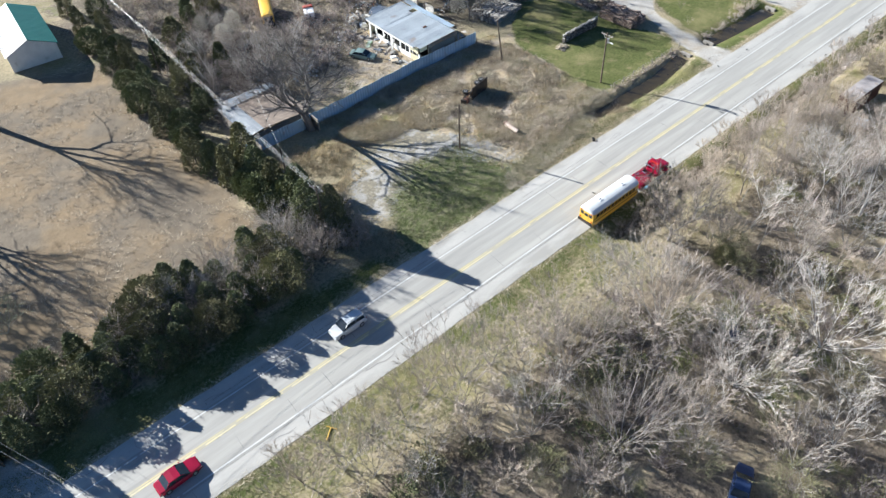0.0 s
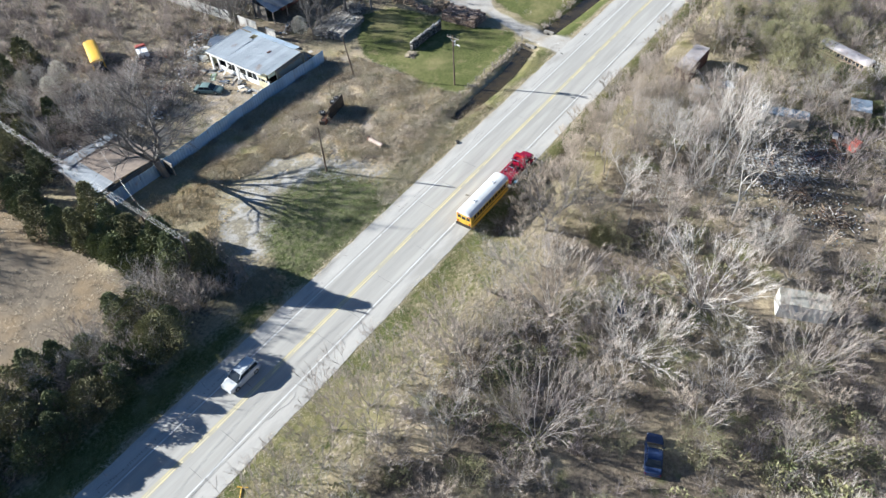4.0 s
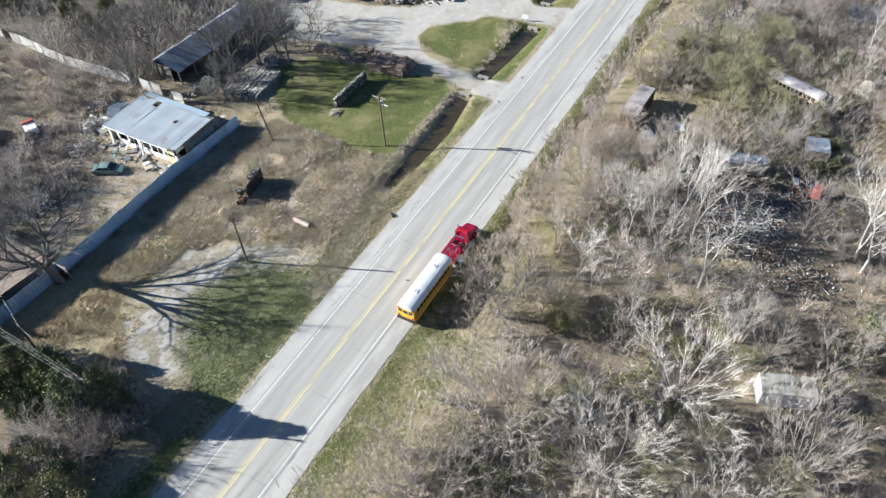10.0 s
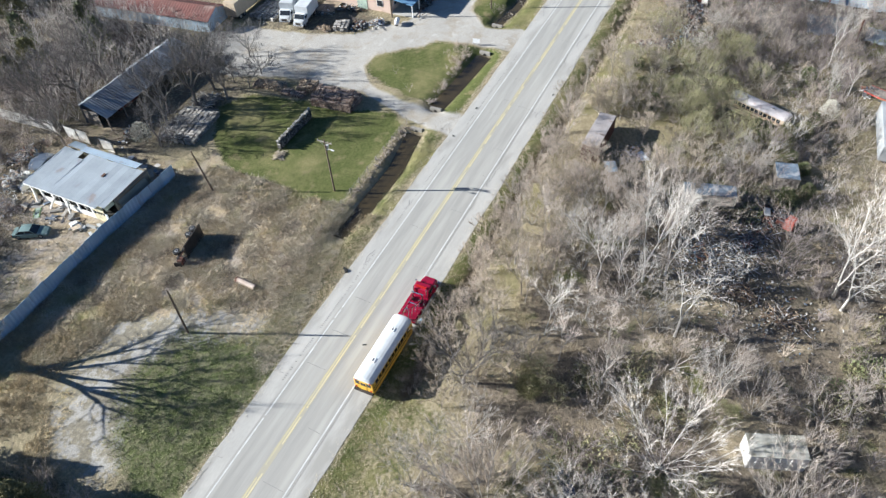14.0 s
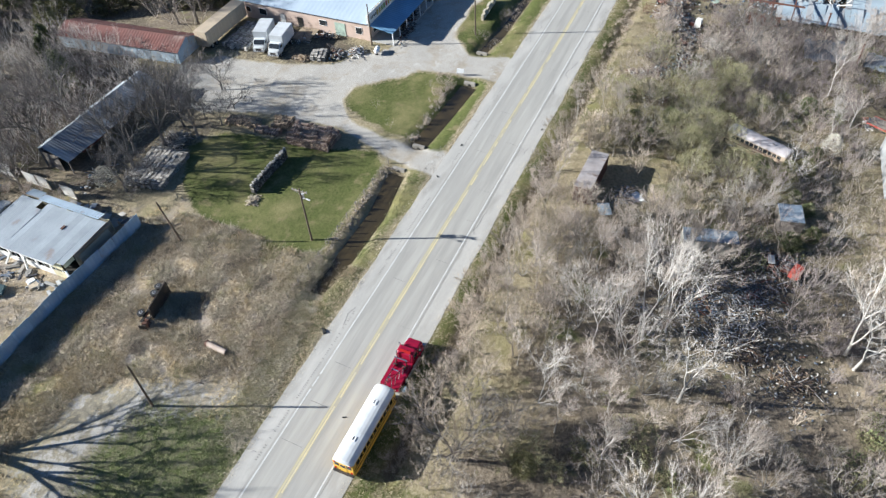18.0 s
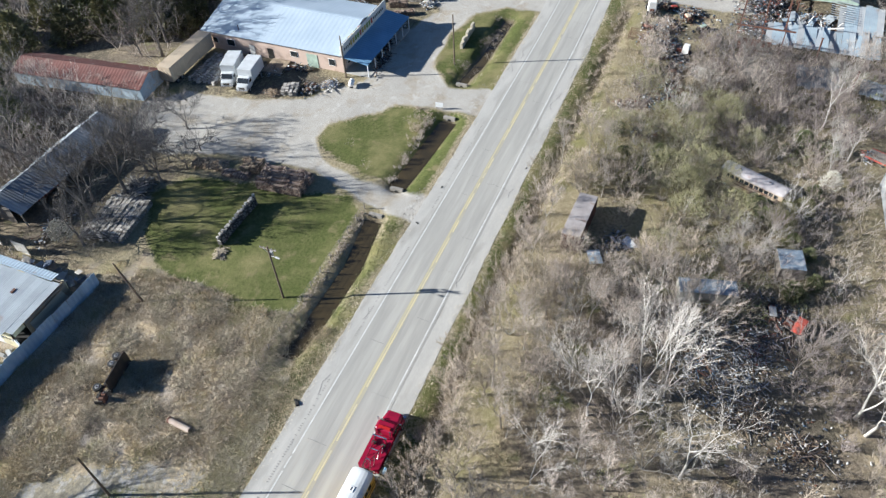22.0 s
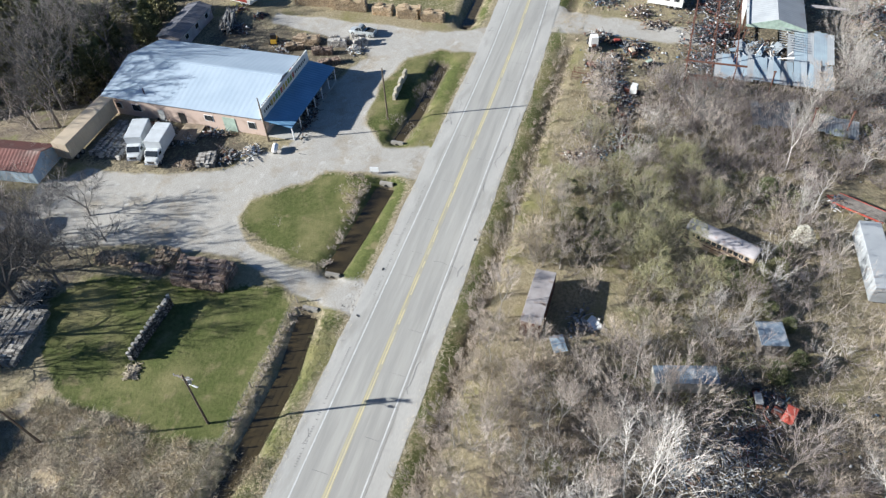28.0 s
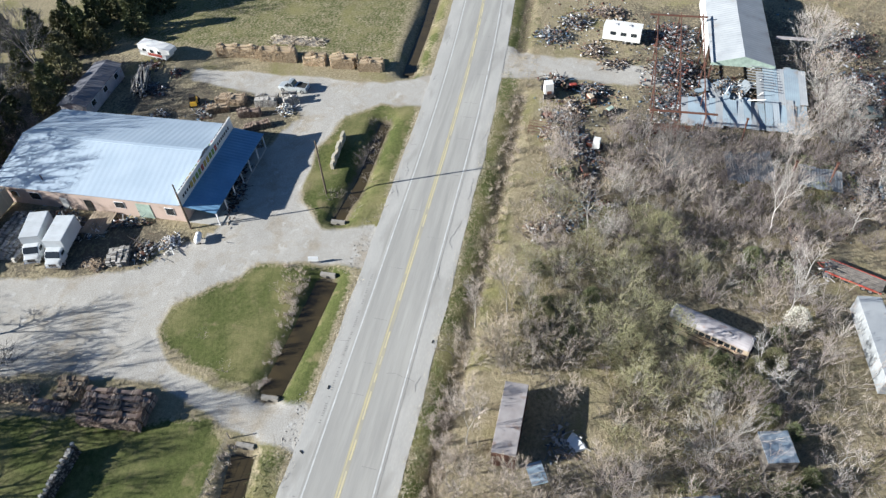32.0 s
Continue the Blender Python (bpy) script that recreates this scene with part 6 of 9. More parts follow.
sunken_roof(156.8, 2.6, 6, 5.5, 6.4, 6, "sagging grey tin roof sunk in dark brush")
sunken_roof(155.6, -6.6, -4, 3.6, 5.6, 5, "pale grey tin roof lying in brush")
pad = thing("concrete_pad", 157.2, 12.2, 0, 8, "broken pale concrete pad between bare trees", "concrete pad")
part("slab", Shape().box(0, 0, -0.1, 5.5, 4.2, 0.28, 0, 0.96), "shoulder", pad)
part("slab", Shape().box(3.6, 1.4, -0.1, 2.0, 2.6, 0.24, 0.2, 0.95), "shoulder", pad)
for x, y, lean in ((154.5, -2.6, 4), (155.2, -7.8, -3), (163.5, 3.0, 2)):
    q = thing("rusted_post", x, y, 0, 0, "single rusted steel post standing in brush", "post", "rusted posts")
    part("post", Shape().bar((0, 0, -0.2), (0.05 * lean, 0.1, 4.6), 0.14, n=6), "rust", q)
    part("cap", Shape().box(0.05 * lean, 0.1, 4.55, 0.4, 0.4, 0.06), "rust", q)


def yard_machine(x, y, rz, paint, label, size=1.0, cab=True):
    """An engine on a wheeled frame with a cab or a hood."""
    m = thing("yard_machine", x, y, 0, rz, label, "machine", "machines of the salvage yard")
    m.matrix_basis = m.matrix_basis @ Matrix.Diagonal((size, size, size, 1))
    part("frame", Shape().box(0, 0, 0.42, 3.2, 1.0, 0.16), "black_steel", m)
    part("engine", Shape().box(0.6, 0, 0.58, 1.1, 0.7, 0.6, 0, 0.85).bar((0.2, 0.1, 1.1), (1.0, 0.1, 1.1), 0.16, n=8), "junk_dark", m, "greasy engine block")
    part("radiator", Shape().box(1.4, 0, 0.55, 0.16, 0.9, 0.75), "black_steel", m)
    part("tank", Shape().bar((-1.0, -0.3, 0.85), (-1.0, 0.3, 0.85), 0.26, n=10), "rust", m, "rusty tank")
    if cab:
        part("cab", Shape().box(-0.5, 0, 0.58, 1.2, 1.2, 1.5, 0, 0.86), paint, m)
        part("window", Shape().box(0.06, 0, 1.35, 0.06, 0.9, 0.5), "glass", m)
    else:
        part("hood", Shape().box(0.0, 0, 1.1, 1.6, 0.9, 0.25, 0, 0.9), paint, m)
        part("rail", Shape().bar((-1.5, -0.5, 0.6), (-1.5, -0.5, 1.5), 0.04, n=5).bar((-1.5, 0.5, 0.6), (-1.5, 0.5, 1.5), 0.04, n=5).bar((-1.5, -0.5, 1.5), (-1.5, 0.5, 1.5), 0.04, n=5), "rust", m)
    for sx in (-1.1, 1.0):
        for sy in (-0.6, 0.6):
            wheel(m, sx, sy, 0.36, 0.22)


for x, y, rz, paint, lab, size, cab in [
    (172.8, 32.6, 15, "wall_white", "stripped truck cab and engine in white", 1.25, True), (159.4, 24.5, 80, "wall_white", "small white machine with bare engine", 0.95, True), (171.6, 25.6, 30, "trailer_tan", "tan engine on a wheeled frame", 0.85, False),
    (168.7, 22.4, 140, "mint", "faded green pump on a wheeled frame", 0.8, False), (166.0, 31.8, 60, "rust", "rusty engine on a wheeled frame", 0.8, False), (153.2, 25.4, 20, "black_steel", "blackened engine on a wheeled frame", 0.9, False),
    (146.6, 22.6, 100, "rust", "rusty machine frame in brush", 0.9, False), (144.6, -2.0, 10, "black_steel", "dark machine wreck in dead grass", 1.0, False), (174.8, 28.6, 110, "red_old", "faded red mower on a wheeled frame", 0.7, False)]:
    yard_machine(x, y, rz, paint, lab, size, cab)
rack = thing("pipe_rack", 162.4, 32.9, 0, 85, "rusty welded pipe rack beside the verge", "rack")
for xx in (-1.6, 1.6):
    for yy in (-0.7, 0.7):
        part("upright", Shape().bar((xx, yy, 0), (xx, yy, 1.5), 0.05, n=5), "rust", rack)
for zz in (0.5, 1.0, 1.5):
    for yy in (-0.7, 0.7):
        part("rail", Shape().bar((-1.6, yy, zz), (1.6, yy, zz), 0.04, n=5), "rust", rack)
car("derelict_car", 173.0, -15.8, 95, "green_car", "dark green derelict car among scrap parts", "car", group="derelict cars")
plat = thing("wooden_platform", 132.6, 91.5, 0, 4, "low plank platform between the trucks and the shop", "platform")
for k in range(9):
    part("plank", Shape().box(0, -1.6 + k * 0.4, 0.5, 4.4, 0.36, 0.06), "plank_tan", plat)
for xx in (-2.0, 0, 2.0):
    part("bearer", Shape().box(xx, 0, 0, 0.16, 3.5, 0.5), "wood_old", plat)
yard_machine(102.6, 2.7, 70, "red_old", "wrecked red truck cab on its bare frame", 1.05, True)
yard_machine(103.9, 5.2, 10, "roof_dull", "grey machine hood on a bare frame", 0.9, False)


# ---- plants ----
def jitter(rg, k):
    return Vector((rg.uniform(-k, k), rg.uniform(-k, k), rg.uniform(-k, k)))


def bare_tree_meshes(seed, H, stems, fan, bark, twig, depth=4, twigs=7, thick=1.0, trunk=0.0, bend=0.10, lift=0.04, fork=0.42):
    """Limb mesh and twig mesh of one leafless tree: limbs that fork again and again from the base or from the top of a trunk, and a haze of fine twigs."""
    rg = random.Random(seed)
    limbs, tw, tf = Shape(), [], []
    up = Vector((0, 0, 1))

    def sliver(p, e, w):
        side = (e - p).cross(jitter(rg, 1.0)).normalized() * w
        o = len(tw)
        tw.extend([tuple(p - side), tuple(p + side), tuple(e)])
        tf.append((o, o + 1, o + 2))

    def spray(o, p, d, ln, n):
        """Fine twigs that leave the stretch from o to p at a narrow angle, each with a finer one."""
        for _ in range(n):
            q = o.lerp(p, rg.random())
            s = (d + jitter(rg, 0.45) + up * 0.08).normalized()
            e = q + s * ln * rg.uniform(0.5, 1.2)
            sliver(q, e, 0.013)
            q = q.lerp(e, rg.uniform(0.2, 0.7))
            sliver(q, q + (s + jitter(rg, 0.55)).normalized() * ln * rg.uniform(0.3, 0.7), 0.010)

    def tube(pts, r0, r1, n):
        rings = []
        for k, p in enumerate(pts):
            d = (pts[min(k + 1, len(pts) - 1)] - pts[max(k - 1, 0)]).normalized()
            x = d.orthogonal().normalized()
            y = d.cross(x)
            r = r0 + (r1 - r0) * k / (len(pts) - 1)
            rings.append([tuple(p + (x * math.cos(2 * math.pi * i / n) + y * math.sin(2 * math.pi * i / n)) * r) for i in range(n)])
        limbs.loft(rings, caps=False)

    def grow(p, d, ln, r, level):
        n = (1, 2, 3, 3, 3, 3)[level]
        pts = [p]
        for i in range(n):
            d = (d + jitter(rg, bend) + up * lift).normalized()
            p = p + d * ln / n
            pts.append(p)
            if level < depth and rg.random() < 0.8:
                s = (d + d.cross(jitter(rg, 1.0)).normalized() * rg.uniform(0.5, 0.9)).normalized()
                if level > 1:
                    grow(p, s, ln * rg.uniform(0.4, 0.6), r * 0.35, min(1, level - 2))
                else:
                    spray(pts[-2], p, s, unit * 0.8, 2)
        tube(pts, r, r * 0.64, 5 if level > 2 else 3)
        if level == 0:
            spray(pts[0], p, d, unit, twigs)
            return
        a = rg.uniform(0, 6.28)
        x = d.orthogonal().normalized()
        y = d.cross(x)
        m = 3 if rg.random() < 0.3 else 2
        for k in range(m):
            o = x * math.cos(a + 6.28 * k / m) + y * math.sin(a + 6.28 * k / m)
            grow(p, (d + o * fork * rg.uniform(0.55, 1.25)).normalized(), ln * rg.uniform(0.68, 0.9), r * rg.uniform(0.55, 0.66), level - 1)

    base = Vector((0, 0, -0.15))
    r0 = H * 0.0085 * thick
    unit = 0.42 + 0.055 * H
    if trunk:
        top = Vector((rg.uniform(-0.25, 0.25), rg.uniform(-0.25, 0.25), H * trunk))
        tube([base, base.lerp(top, 0.3), top], r0 * 1.7, r0 * 1.2, 8)
        base = top
    total = sum(0.79 ** k for k in range(depth + 1)) + 0.25
    for k in range(stems):
        a = 2 * math.pi * (k + rg.random() * 0.7) / stems
        f = fan * rg.uniform(0.4, 1.2)
        d = Vector((math.cos(a) * f, math.sin(a) * f, 1.0)).normalized()
        grow(base, d, (H - base.z) * rg.uniform(0.8, 1.05) / total, r0 * rg.uniform(0.75, 1.1) / (1 + 0.06 * stems), depth)
    limb_mesh = limbs.mesh("trunk", MAT[bark])
    crown = bpy.data.meshes.new("crown")
    crown.from_pydata(tw, [], tf)
    crown.materials.append(MAT[twig])
    return limb_mesh, crown


def leaf_crown(seed, H, R, n, size, mat, base=0.08, power=0.75, lumps=9, conical=True):
    """A crown of many small leaf sprays with an uneven outline and gaps."""
    g = np.random.default_rng(seed)
    lump = [(g.uniform(0, 2 * math.pi), g.uniform(0.1, 0.95), g.uniform(0.5, 1.45)) for _ in range(lumps)]
    v, f = [], []
    while len(f) < n:
        z = g.uniform(base, 1) ** (1.0 if not conical else 1.15)
        a = g.uniform(0, 2 * math.pi)
        prof = (1 - z) ** power + 0.06 if conical else math.sqrt(max(0.0, 1 - (2 * z - 1) ** 2)) * 0.95 + 0.05
        k = 1.0
        for la, lz, lk in lump:
            dd = math.hypot(math.atan2(math.sin(a - la), math.cos(a - la)) / 0.7, (z - lz) / 0.16)
            if dd < 1:
                k = k * (1 - (1 - dd)) + lk * (1 - dd)
        r = R * prof * k * math.sqrt(g.uniform(0.2, 1.0)) * (1.0 if g.random() > 0.14 else g.uniform(1.0, 1.35))
        p = np.array([r * math.cos(a), r * math.sin(a), z * H])
        out = np.array([math.cos(a), math.sin(a), 0.5 if conical else 0.4 + z]) + g.normal(0, 0.5, 3)
        out /= np.linalg.norm(out)
        side = np.cross(out, g.normal(0, 1, 3))
        side /= np.linalg.norm(side) + 1e-9
        s = size * g.uniform(0.6, 1.4)
        o = len(v)
        v += [tuple(p - side * s * 0.4), tuple(p + side * s * 0.4), tuple(p + out * s)]
        f.append((o, o + 1, o + 2))
    me = bpy.data.meshes.new("crown")
    me.from_pydata(v, [], f)
    me.materials.append(MAT[mat])
    return me


def strewn(name, places, protos, mat, label, kind="stuff", seed=1, size=(0.8, 1.2), squash=1.0, lift=0.0, category="brush"):
    """Many small plants or scraps joined into one mesh, each a turned and scaled copy of a pattern."""
    g = np.random.default_rng(seed)
    vs, fs, o = [], [], 0
    for x, y in places:
        pv, pf = protos[g.integers(len(protos))]
        s, a = g.uniform(*size), g.uniform(0, 2 * math.pi)
        c, d = math.cos(a) * s, math.sin(a) * s
        q = np.empty_like(pv)
        q[:, 0], q[:, 1], q[:, 2] = c * pv[:, 0] - d * pv[:, 1] + x, d * pv[:, 0] + c * pv[:, 1] + y, pv[:, 2] * s * squash
        vs.append(q)
        fs.append(pf + o)
        o += len(pv)
    v = np.concatenate(vs)
    v[:, 2] += height(np.repeat([p[0] for p in places], [len(x) for x in vs]), np.repeat([p[1] for p in places], [len(x) for x in vs])) + lift
    me = bulk(name, v, np.concatenate(fs), MAT[mat])
    return tagged(new(name, me), label, category, kind=kind)


def arrays(kind):
    """Points and triangles of a tree kind as one pattern."""
    vs, fs, o = [], [], 0
    for me in TREES[kind]:
        for p in me.polygons:
            q = [i + o for i in p.vertices]
            fs += [(q[0], q[k], q[k + 1]) for k in range(1, len(q) - 1)]
        vs += [tuple(v.co) for v in me.vertices]
        o = len(vs)
    return np.array(vs), np.array(fs)


def grove(places, kinds, mat, label, seed, size):
    """A far stand of trees that nobody could count, joined into one."""
    return strewn("bare_woodland", places, [arrays(k) for k in kinds], mat, label, seed=seed, size=size, category="woods")


def soft(x, y, s):
    return math.sin(x * s + 1.7 * math.sin(y * s * 0.8)) + math.sin(y * s * 1.3 + x * s * 0.3)


TREES = {}


def tree(kind, name, x, y, size=1.0, rz=0.0, label="", group="", lean=(0, 0)):
    """One tree of a kind, built the first time and copied after that."""
    t = new(name)
    t.matrix_basis = pose(x, y, float(height(x, y)), lean[0], lean[1], rz) @ Matrix.Diagonal((size, size, size * random.uniform(0.9, 1.12), 1))
    tagged(t, label, "tree" if "shrub" not in name else "shrub", group)
    for me in TREES[kind]:
        o = new(me.name, me)
        o.parent = t
    return t


def stub(H, mat="bark_dark"):
    return Shape().bar((0, 0, -0.2), (0.05, 0, H), 0.14, 0.03, 6).mesh("trunk", MAT[mat])


for i, (H, stems, fan, bark, twig, trunk) in enumerate([
    (10.0, 6, 0.75, "bark", "twig", 0.0), (11.0, 3, 0.5, "bark", "twig", 0.2), (9.0, 7, 0.8, "bark_grey", "twig", 0.0), (10.5, 4, 0.6, "bark_grey", "twig_pale", 0.0),
    (8.0, 6, 0.65, "bark", "twig_tan", 0.08), (9.0, 7, 0.85, "bark_grey", "twig", 0.0), (11.5, 3, 0.4, "bark", "twig", 0.25), (9.0, 6, 0.7, "bark", "twig_plum", 0.12)]):
    TREES["bare%d" % i] = bare_tree_meshes(40 + i, H, stems, fan, bark, twig, 3 if stems > 4 else 4, 11 if stems > 4 else 5, 0.95, trunk)
for i, (H, stems, fan, trunk) in enumerate([(15.0, 2, 0.35, 0.15), (13.0, 3, 0.5, 0.06), (17.0, 2, 0.25, 0.22)]):
    TREES["pale%d" % i] = bare_tree_meshes(70 + i, H, stems, fan, "bark_pale", "twig_pale", 4, 4, 0.85, trunk, lift=0.06)
for i, (H, stems, fan, trunk) in enumerate([(11.0, 4, 0.9, 0.2), (10.0, 4, 1.1, 0.16), (13.0, 4, 0.85, 0.25)]):
    TREES["big%d" % i] = bare_tree_meshes(90 + i, H, stems, fan, "bark_mid", "twig_dark", 4, 9, 1.6, trunk, bend=0.16, fork=0.6)
for i, (H, stems, fan, bark, twig, trunk) in enumerate([(8.0, 5, 0.75, "bark", "twig", 0.0), (9.0, 4, 0.5, "bark", "twig", 0.2), (7.0, 5, 0.95, "bark", "twig_tan", 0.0), (9.0, 3, 0.5, "bark_grey", "twig", 0.3)]):
    TREES["far%d" % i] = bare_tree_meshes(180 + i, H, stems, fan, bark, twig, 3, 7, 1.1, trunk)
for i, (H, fan, bark) in enumerate([(7.5, 0.75, "bark"), (6.5, 0.95, "bark_grey")]):
    TREES["thicket%d" % i] = bare_tree_meshes(200 + i, H, 5, fan, bark, "twig", 2, 7, 1.0)
TREES["oak"] = bare_tree_meshes(95, 20.0, 5, 0.8, "bark_mid", "twig_dark", 4, 10, 2.2, 0.28, bend=0.18, fork=0.6)
TREES["spread"] = bare_tree_meshes(97, 15.5, 6, 1.0, "bark_mid", "twig_dark", 4, 7, 3.0, 0.2, bend=0.16, lift=0.02, fork=0.62)
TREES["spread_pale"] = bare_tree_meshes(98, 12.0, 8, 1.0, "bark_grey", "twig_pale", 4, 6, 1.2, 0.0, fork=0.36)
TREES["fan"] = bare_tree_meshes(99, 11.0, 12, 0.95, "bark_grey", "twig", 3, 11, 1.1, 0.0, bend=0.06, lift=0.03, fork=0.28)
TREES["fan_pale"] = bare_tree_meshes(101, 10.0, 10, 1.0, "bark_pale", "twig_pale", 3, 9, 1.0, 0.0, bend=0.07, lift=0.03, fork=0.28)
TREES["vase"] = bare_tree_meshes(103, 8.5, 9, 0.7, "bark_grey", "twig", 3, 11, 1.0, 0.0, bend=0.07, lift=0.05, fork=0.3)
TREES["low0"] = bare_tree_meshes(190, 6.0, 6, 1.0, "bark", "twig", 2, 7, 1.0)
TREES["low1"] = bare_tree_meshes(191, 6.0, 7, 1.1, "bark", "twig_tan", 2, 7, 1.0)
for i, (H, bark, twig) in enumerate([(13.0, "bark_pale", "twig_pale"), (10.0, "bark_grey", "twig"), (12.0, "bark_pale", "twig")]):
    TREES["slim%d" % i] = bare_tree_meshes(160 + i, H, (1, 1, 2)[i], 0.12, bark, twig, 5, 6, 0.9, 0.12, lift=0.09, fork=0.34)
for i in range(4):
    TREES["cedar%d" % i] = (stub(3.0), leaf_crown(10 + i, (5.6, 6.6, 5.0, 6.0)[i], (1.7, 1.8, 2.3, 2.1)[i], 5400, 0.205, "cedar" if i != 1 else "cedar_tan", 0.02, 0.5, 16))
for i in range(2):
    TREES["far_cedar%d" % i] = (stub(3.0), leaf_crown(60 + i, (6.2, 5.2)[i], (1.9, 2.5)[i], 1500, 0.46, ("cedar", "cedar_tan")[i], 0.02, 0.6))
for i in range(3):
    TREES["round%d" % i] = (stub(2.5), leaf_crown(20 + i, (5.0, 5.8, 4.4)[i], (2.7, 3.0, 2.4)[i], 5800, 0.21, ("cedar", "cedar_tan", "cedar")[i], 0.02, 0.7, 22, False))
for i in range(3):
    H = (5.0, 6.0, 4.2)[i]
    TREES["olive%d" % i] = (*bare_tree_meshes(120 + i, H, 5, 0.8, "bark", "twig_olive", 3, 8), leaf_crown(30 + i, H * 0.95, (2.3, 2.6, 2.0)[i], 1900, 0.09, "shrub", 0.2, 0.7, 14, False))
TREES["blossom"] = (*bare_tree_meshes(140, 4.5, 5, 0.5, "bark", "twig_pale", 3, 5), leaf_crown(45, 4.6, 1.7, 1500, 0.2, "blossom", 0.2, 0.7, 9, False))

KEEP = [  # stretches of the plan with no trees: x0, x1, y0, y1
    (103.5, 117.5, 20.5, 33.5), (121, 131, 2.5, 15), (110.4, 114.4, 2, 5.8), (102.5, 105.8, 9.5, 16.3), (120, 134, -11, -5.5), (133, 143, -13, -3), (82, 101, -2, 15.5), (98.5, 106, 0.5, 7),
    (64.5, 71.5, -4, 3.5), (38, 44.5, 2.5, 9.5), (164, 215, -8, 18), (166, 215, 18, 36), (144, 166, 22.8, 27.6), (158, 166, 27.6, 33.5), (84, 92, -2, 4), (96.5, 102.5, -19, -14), (186, 196, 16, 27),
]


def glade(x, y):
    """The thin grassy strip between road and junk, with few shrubs."""
    return 62 < x < 106 and y > 15


def free(x, y):
    return all(not (a <= x <= b and c <= y <= d) for a, b, c, d in KEEP)


def scatter(n, area, gap, seed, test=None):
    """Random places in a stretch of the plan, at least gap apart."""
    rg = random.Random(seed)
    out = []
    x0, x1, y0, y1 = area
    for _ in range(n * 30):
        p = (rg.uniform(x0, x1), rg.uniform(y0, y1))
        if free(*p) and (test is None or test(*p)) and all((p[0] - q[0]) ** 2 + (p[1] - q[1]) ** 2 > gap * gap for q in out):
            out.append(p)
            if len(out) == n:
                break
    return out


rg = random.Random(77)
WOOD = "bare trees of the roadside woods"
LBL = {"bare": "leafless grey-brown tree with fanning twiggy crown", "pale": "leafless tree with pale whitish bark and long limbs"}


def wood_edge(x, y):
    edge = 31.5 if x < 30 else (33.5 if x < 52 else (27 if x < 86 else 35))
    if 56 < x < 86 and y > 13 and (x * 7 + y * 3) % 10 > 3:
        return False
    return y < edge


for x, y in scatter(66, (8, 104, -34, 36), 6.0, 3, lambda x, y: wood_edge(x, y) and not (x > 78 and y < 16)):
    k = rg.choice(["bare0", "bare2", "bare2", "vase", "vase", "bare5", "bare4", "bare7", "fan", "vase", "bare3"])
    tree(k, "bare_tree", x, y, rg.uniform(0.6, 0.95), rg.uniform(0, 360), LBL["bare"], WOOD, (rg.uniform(-5, 5), rg.uniform(-5, 5)))
for x, y in scatter(16, (76, 104, -34, -3), 5.0, 5):
    tree(rg.choice(["bare7", "bare4", "bare0", "slim1"]), "bare_tree", x, y, rg.uniform(0.7, 0.95), rg.uniform(0, 360), LBL["bare"], WOOD, (rg.uniform(-5, 5), rg.uniform(-5, 5)))
for x, y in scatter(62, (104, 175, -40, 31), 5.2, 4):
    tree(rg.choice(["far0", "far1", "far2", "far3", "bare7"]), "bare_tree", x, y, rg.uniform(0.5, 0.9), rg.uniform(0, 360), LBL["bare"], WOOD, (rg.uniform(-7, 7), rg.uniform(-7, 7)))
for x, y, k, s, lean in [(74.8, 11.2, "pale1", 0.6, (34, 4)), (79.5, 11.8, "pale2", 0.95, (0, 6)), (86.4, 17.3, "pale0", 1.15, (6, 8)), (88.5, 15.0, "pale1", 0.95, (0, 10)), (92.8, -4.2, "pale0", 1.25, (0, 16)), (91.0, -5.2, "pale2", 1.0, (4, 20)),
                         (83.3, 22.2, "slim0", 0.95, (2, 2)), (83.0, 33.0, "slim1", 0.85, (0, 4)), (89.2, 31.2, "slim1", 0.95, (3, 0)), (85.8, 20.0, "slim2", 0.85, (-4, 4)), (96.3, 2.2, "bare7", 0.95, (0, 0)), (92.0, 1.9, "bare7", 0.85, (6, 0)), (99.5, 22.8, "slim1", 0.9, (0, 0)),
                         (73.0, 6.0, "pale1", 0.65, (0, 0)), (104, 18, "slim1", 0.9, (3, 3)), (121.6, 4.4, "pale1", 0.6, (0, 12)), (131, 0.3, "slim0", 0.75, (0, 9)), (145, 1, "slim0", 0.8, (0, 12)), (78, 22, "slim1", 0.75, (0, 0)), (80, 27, "slim1", 0.7, (4, 2)),
                         (95, 25, "slim2", 0.75, (0, 5)), (71, 23, "slim1", 0.75, (0, -5)), (70, 17.6, "slim2", 0.7, (5, 0)), (75.5, 18.5, "slim1", 0.85, (0, 6)), (77.5, 29.5, "slim1", 0.6, (0, 0)), (92.5, 20.5, "slim2", 0.8, (-3, 4)), (98, -9, "pale1", 0.75, (0, 10))]:
    tree(k, "bare_tree", x, y, s, rg.uniform(0, 360), LBL["pale"] if k not in ("slim1", "bare7") else "slender upright leafless tree with thin branches", WOOD, lean)
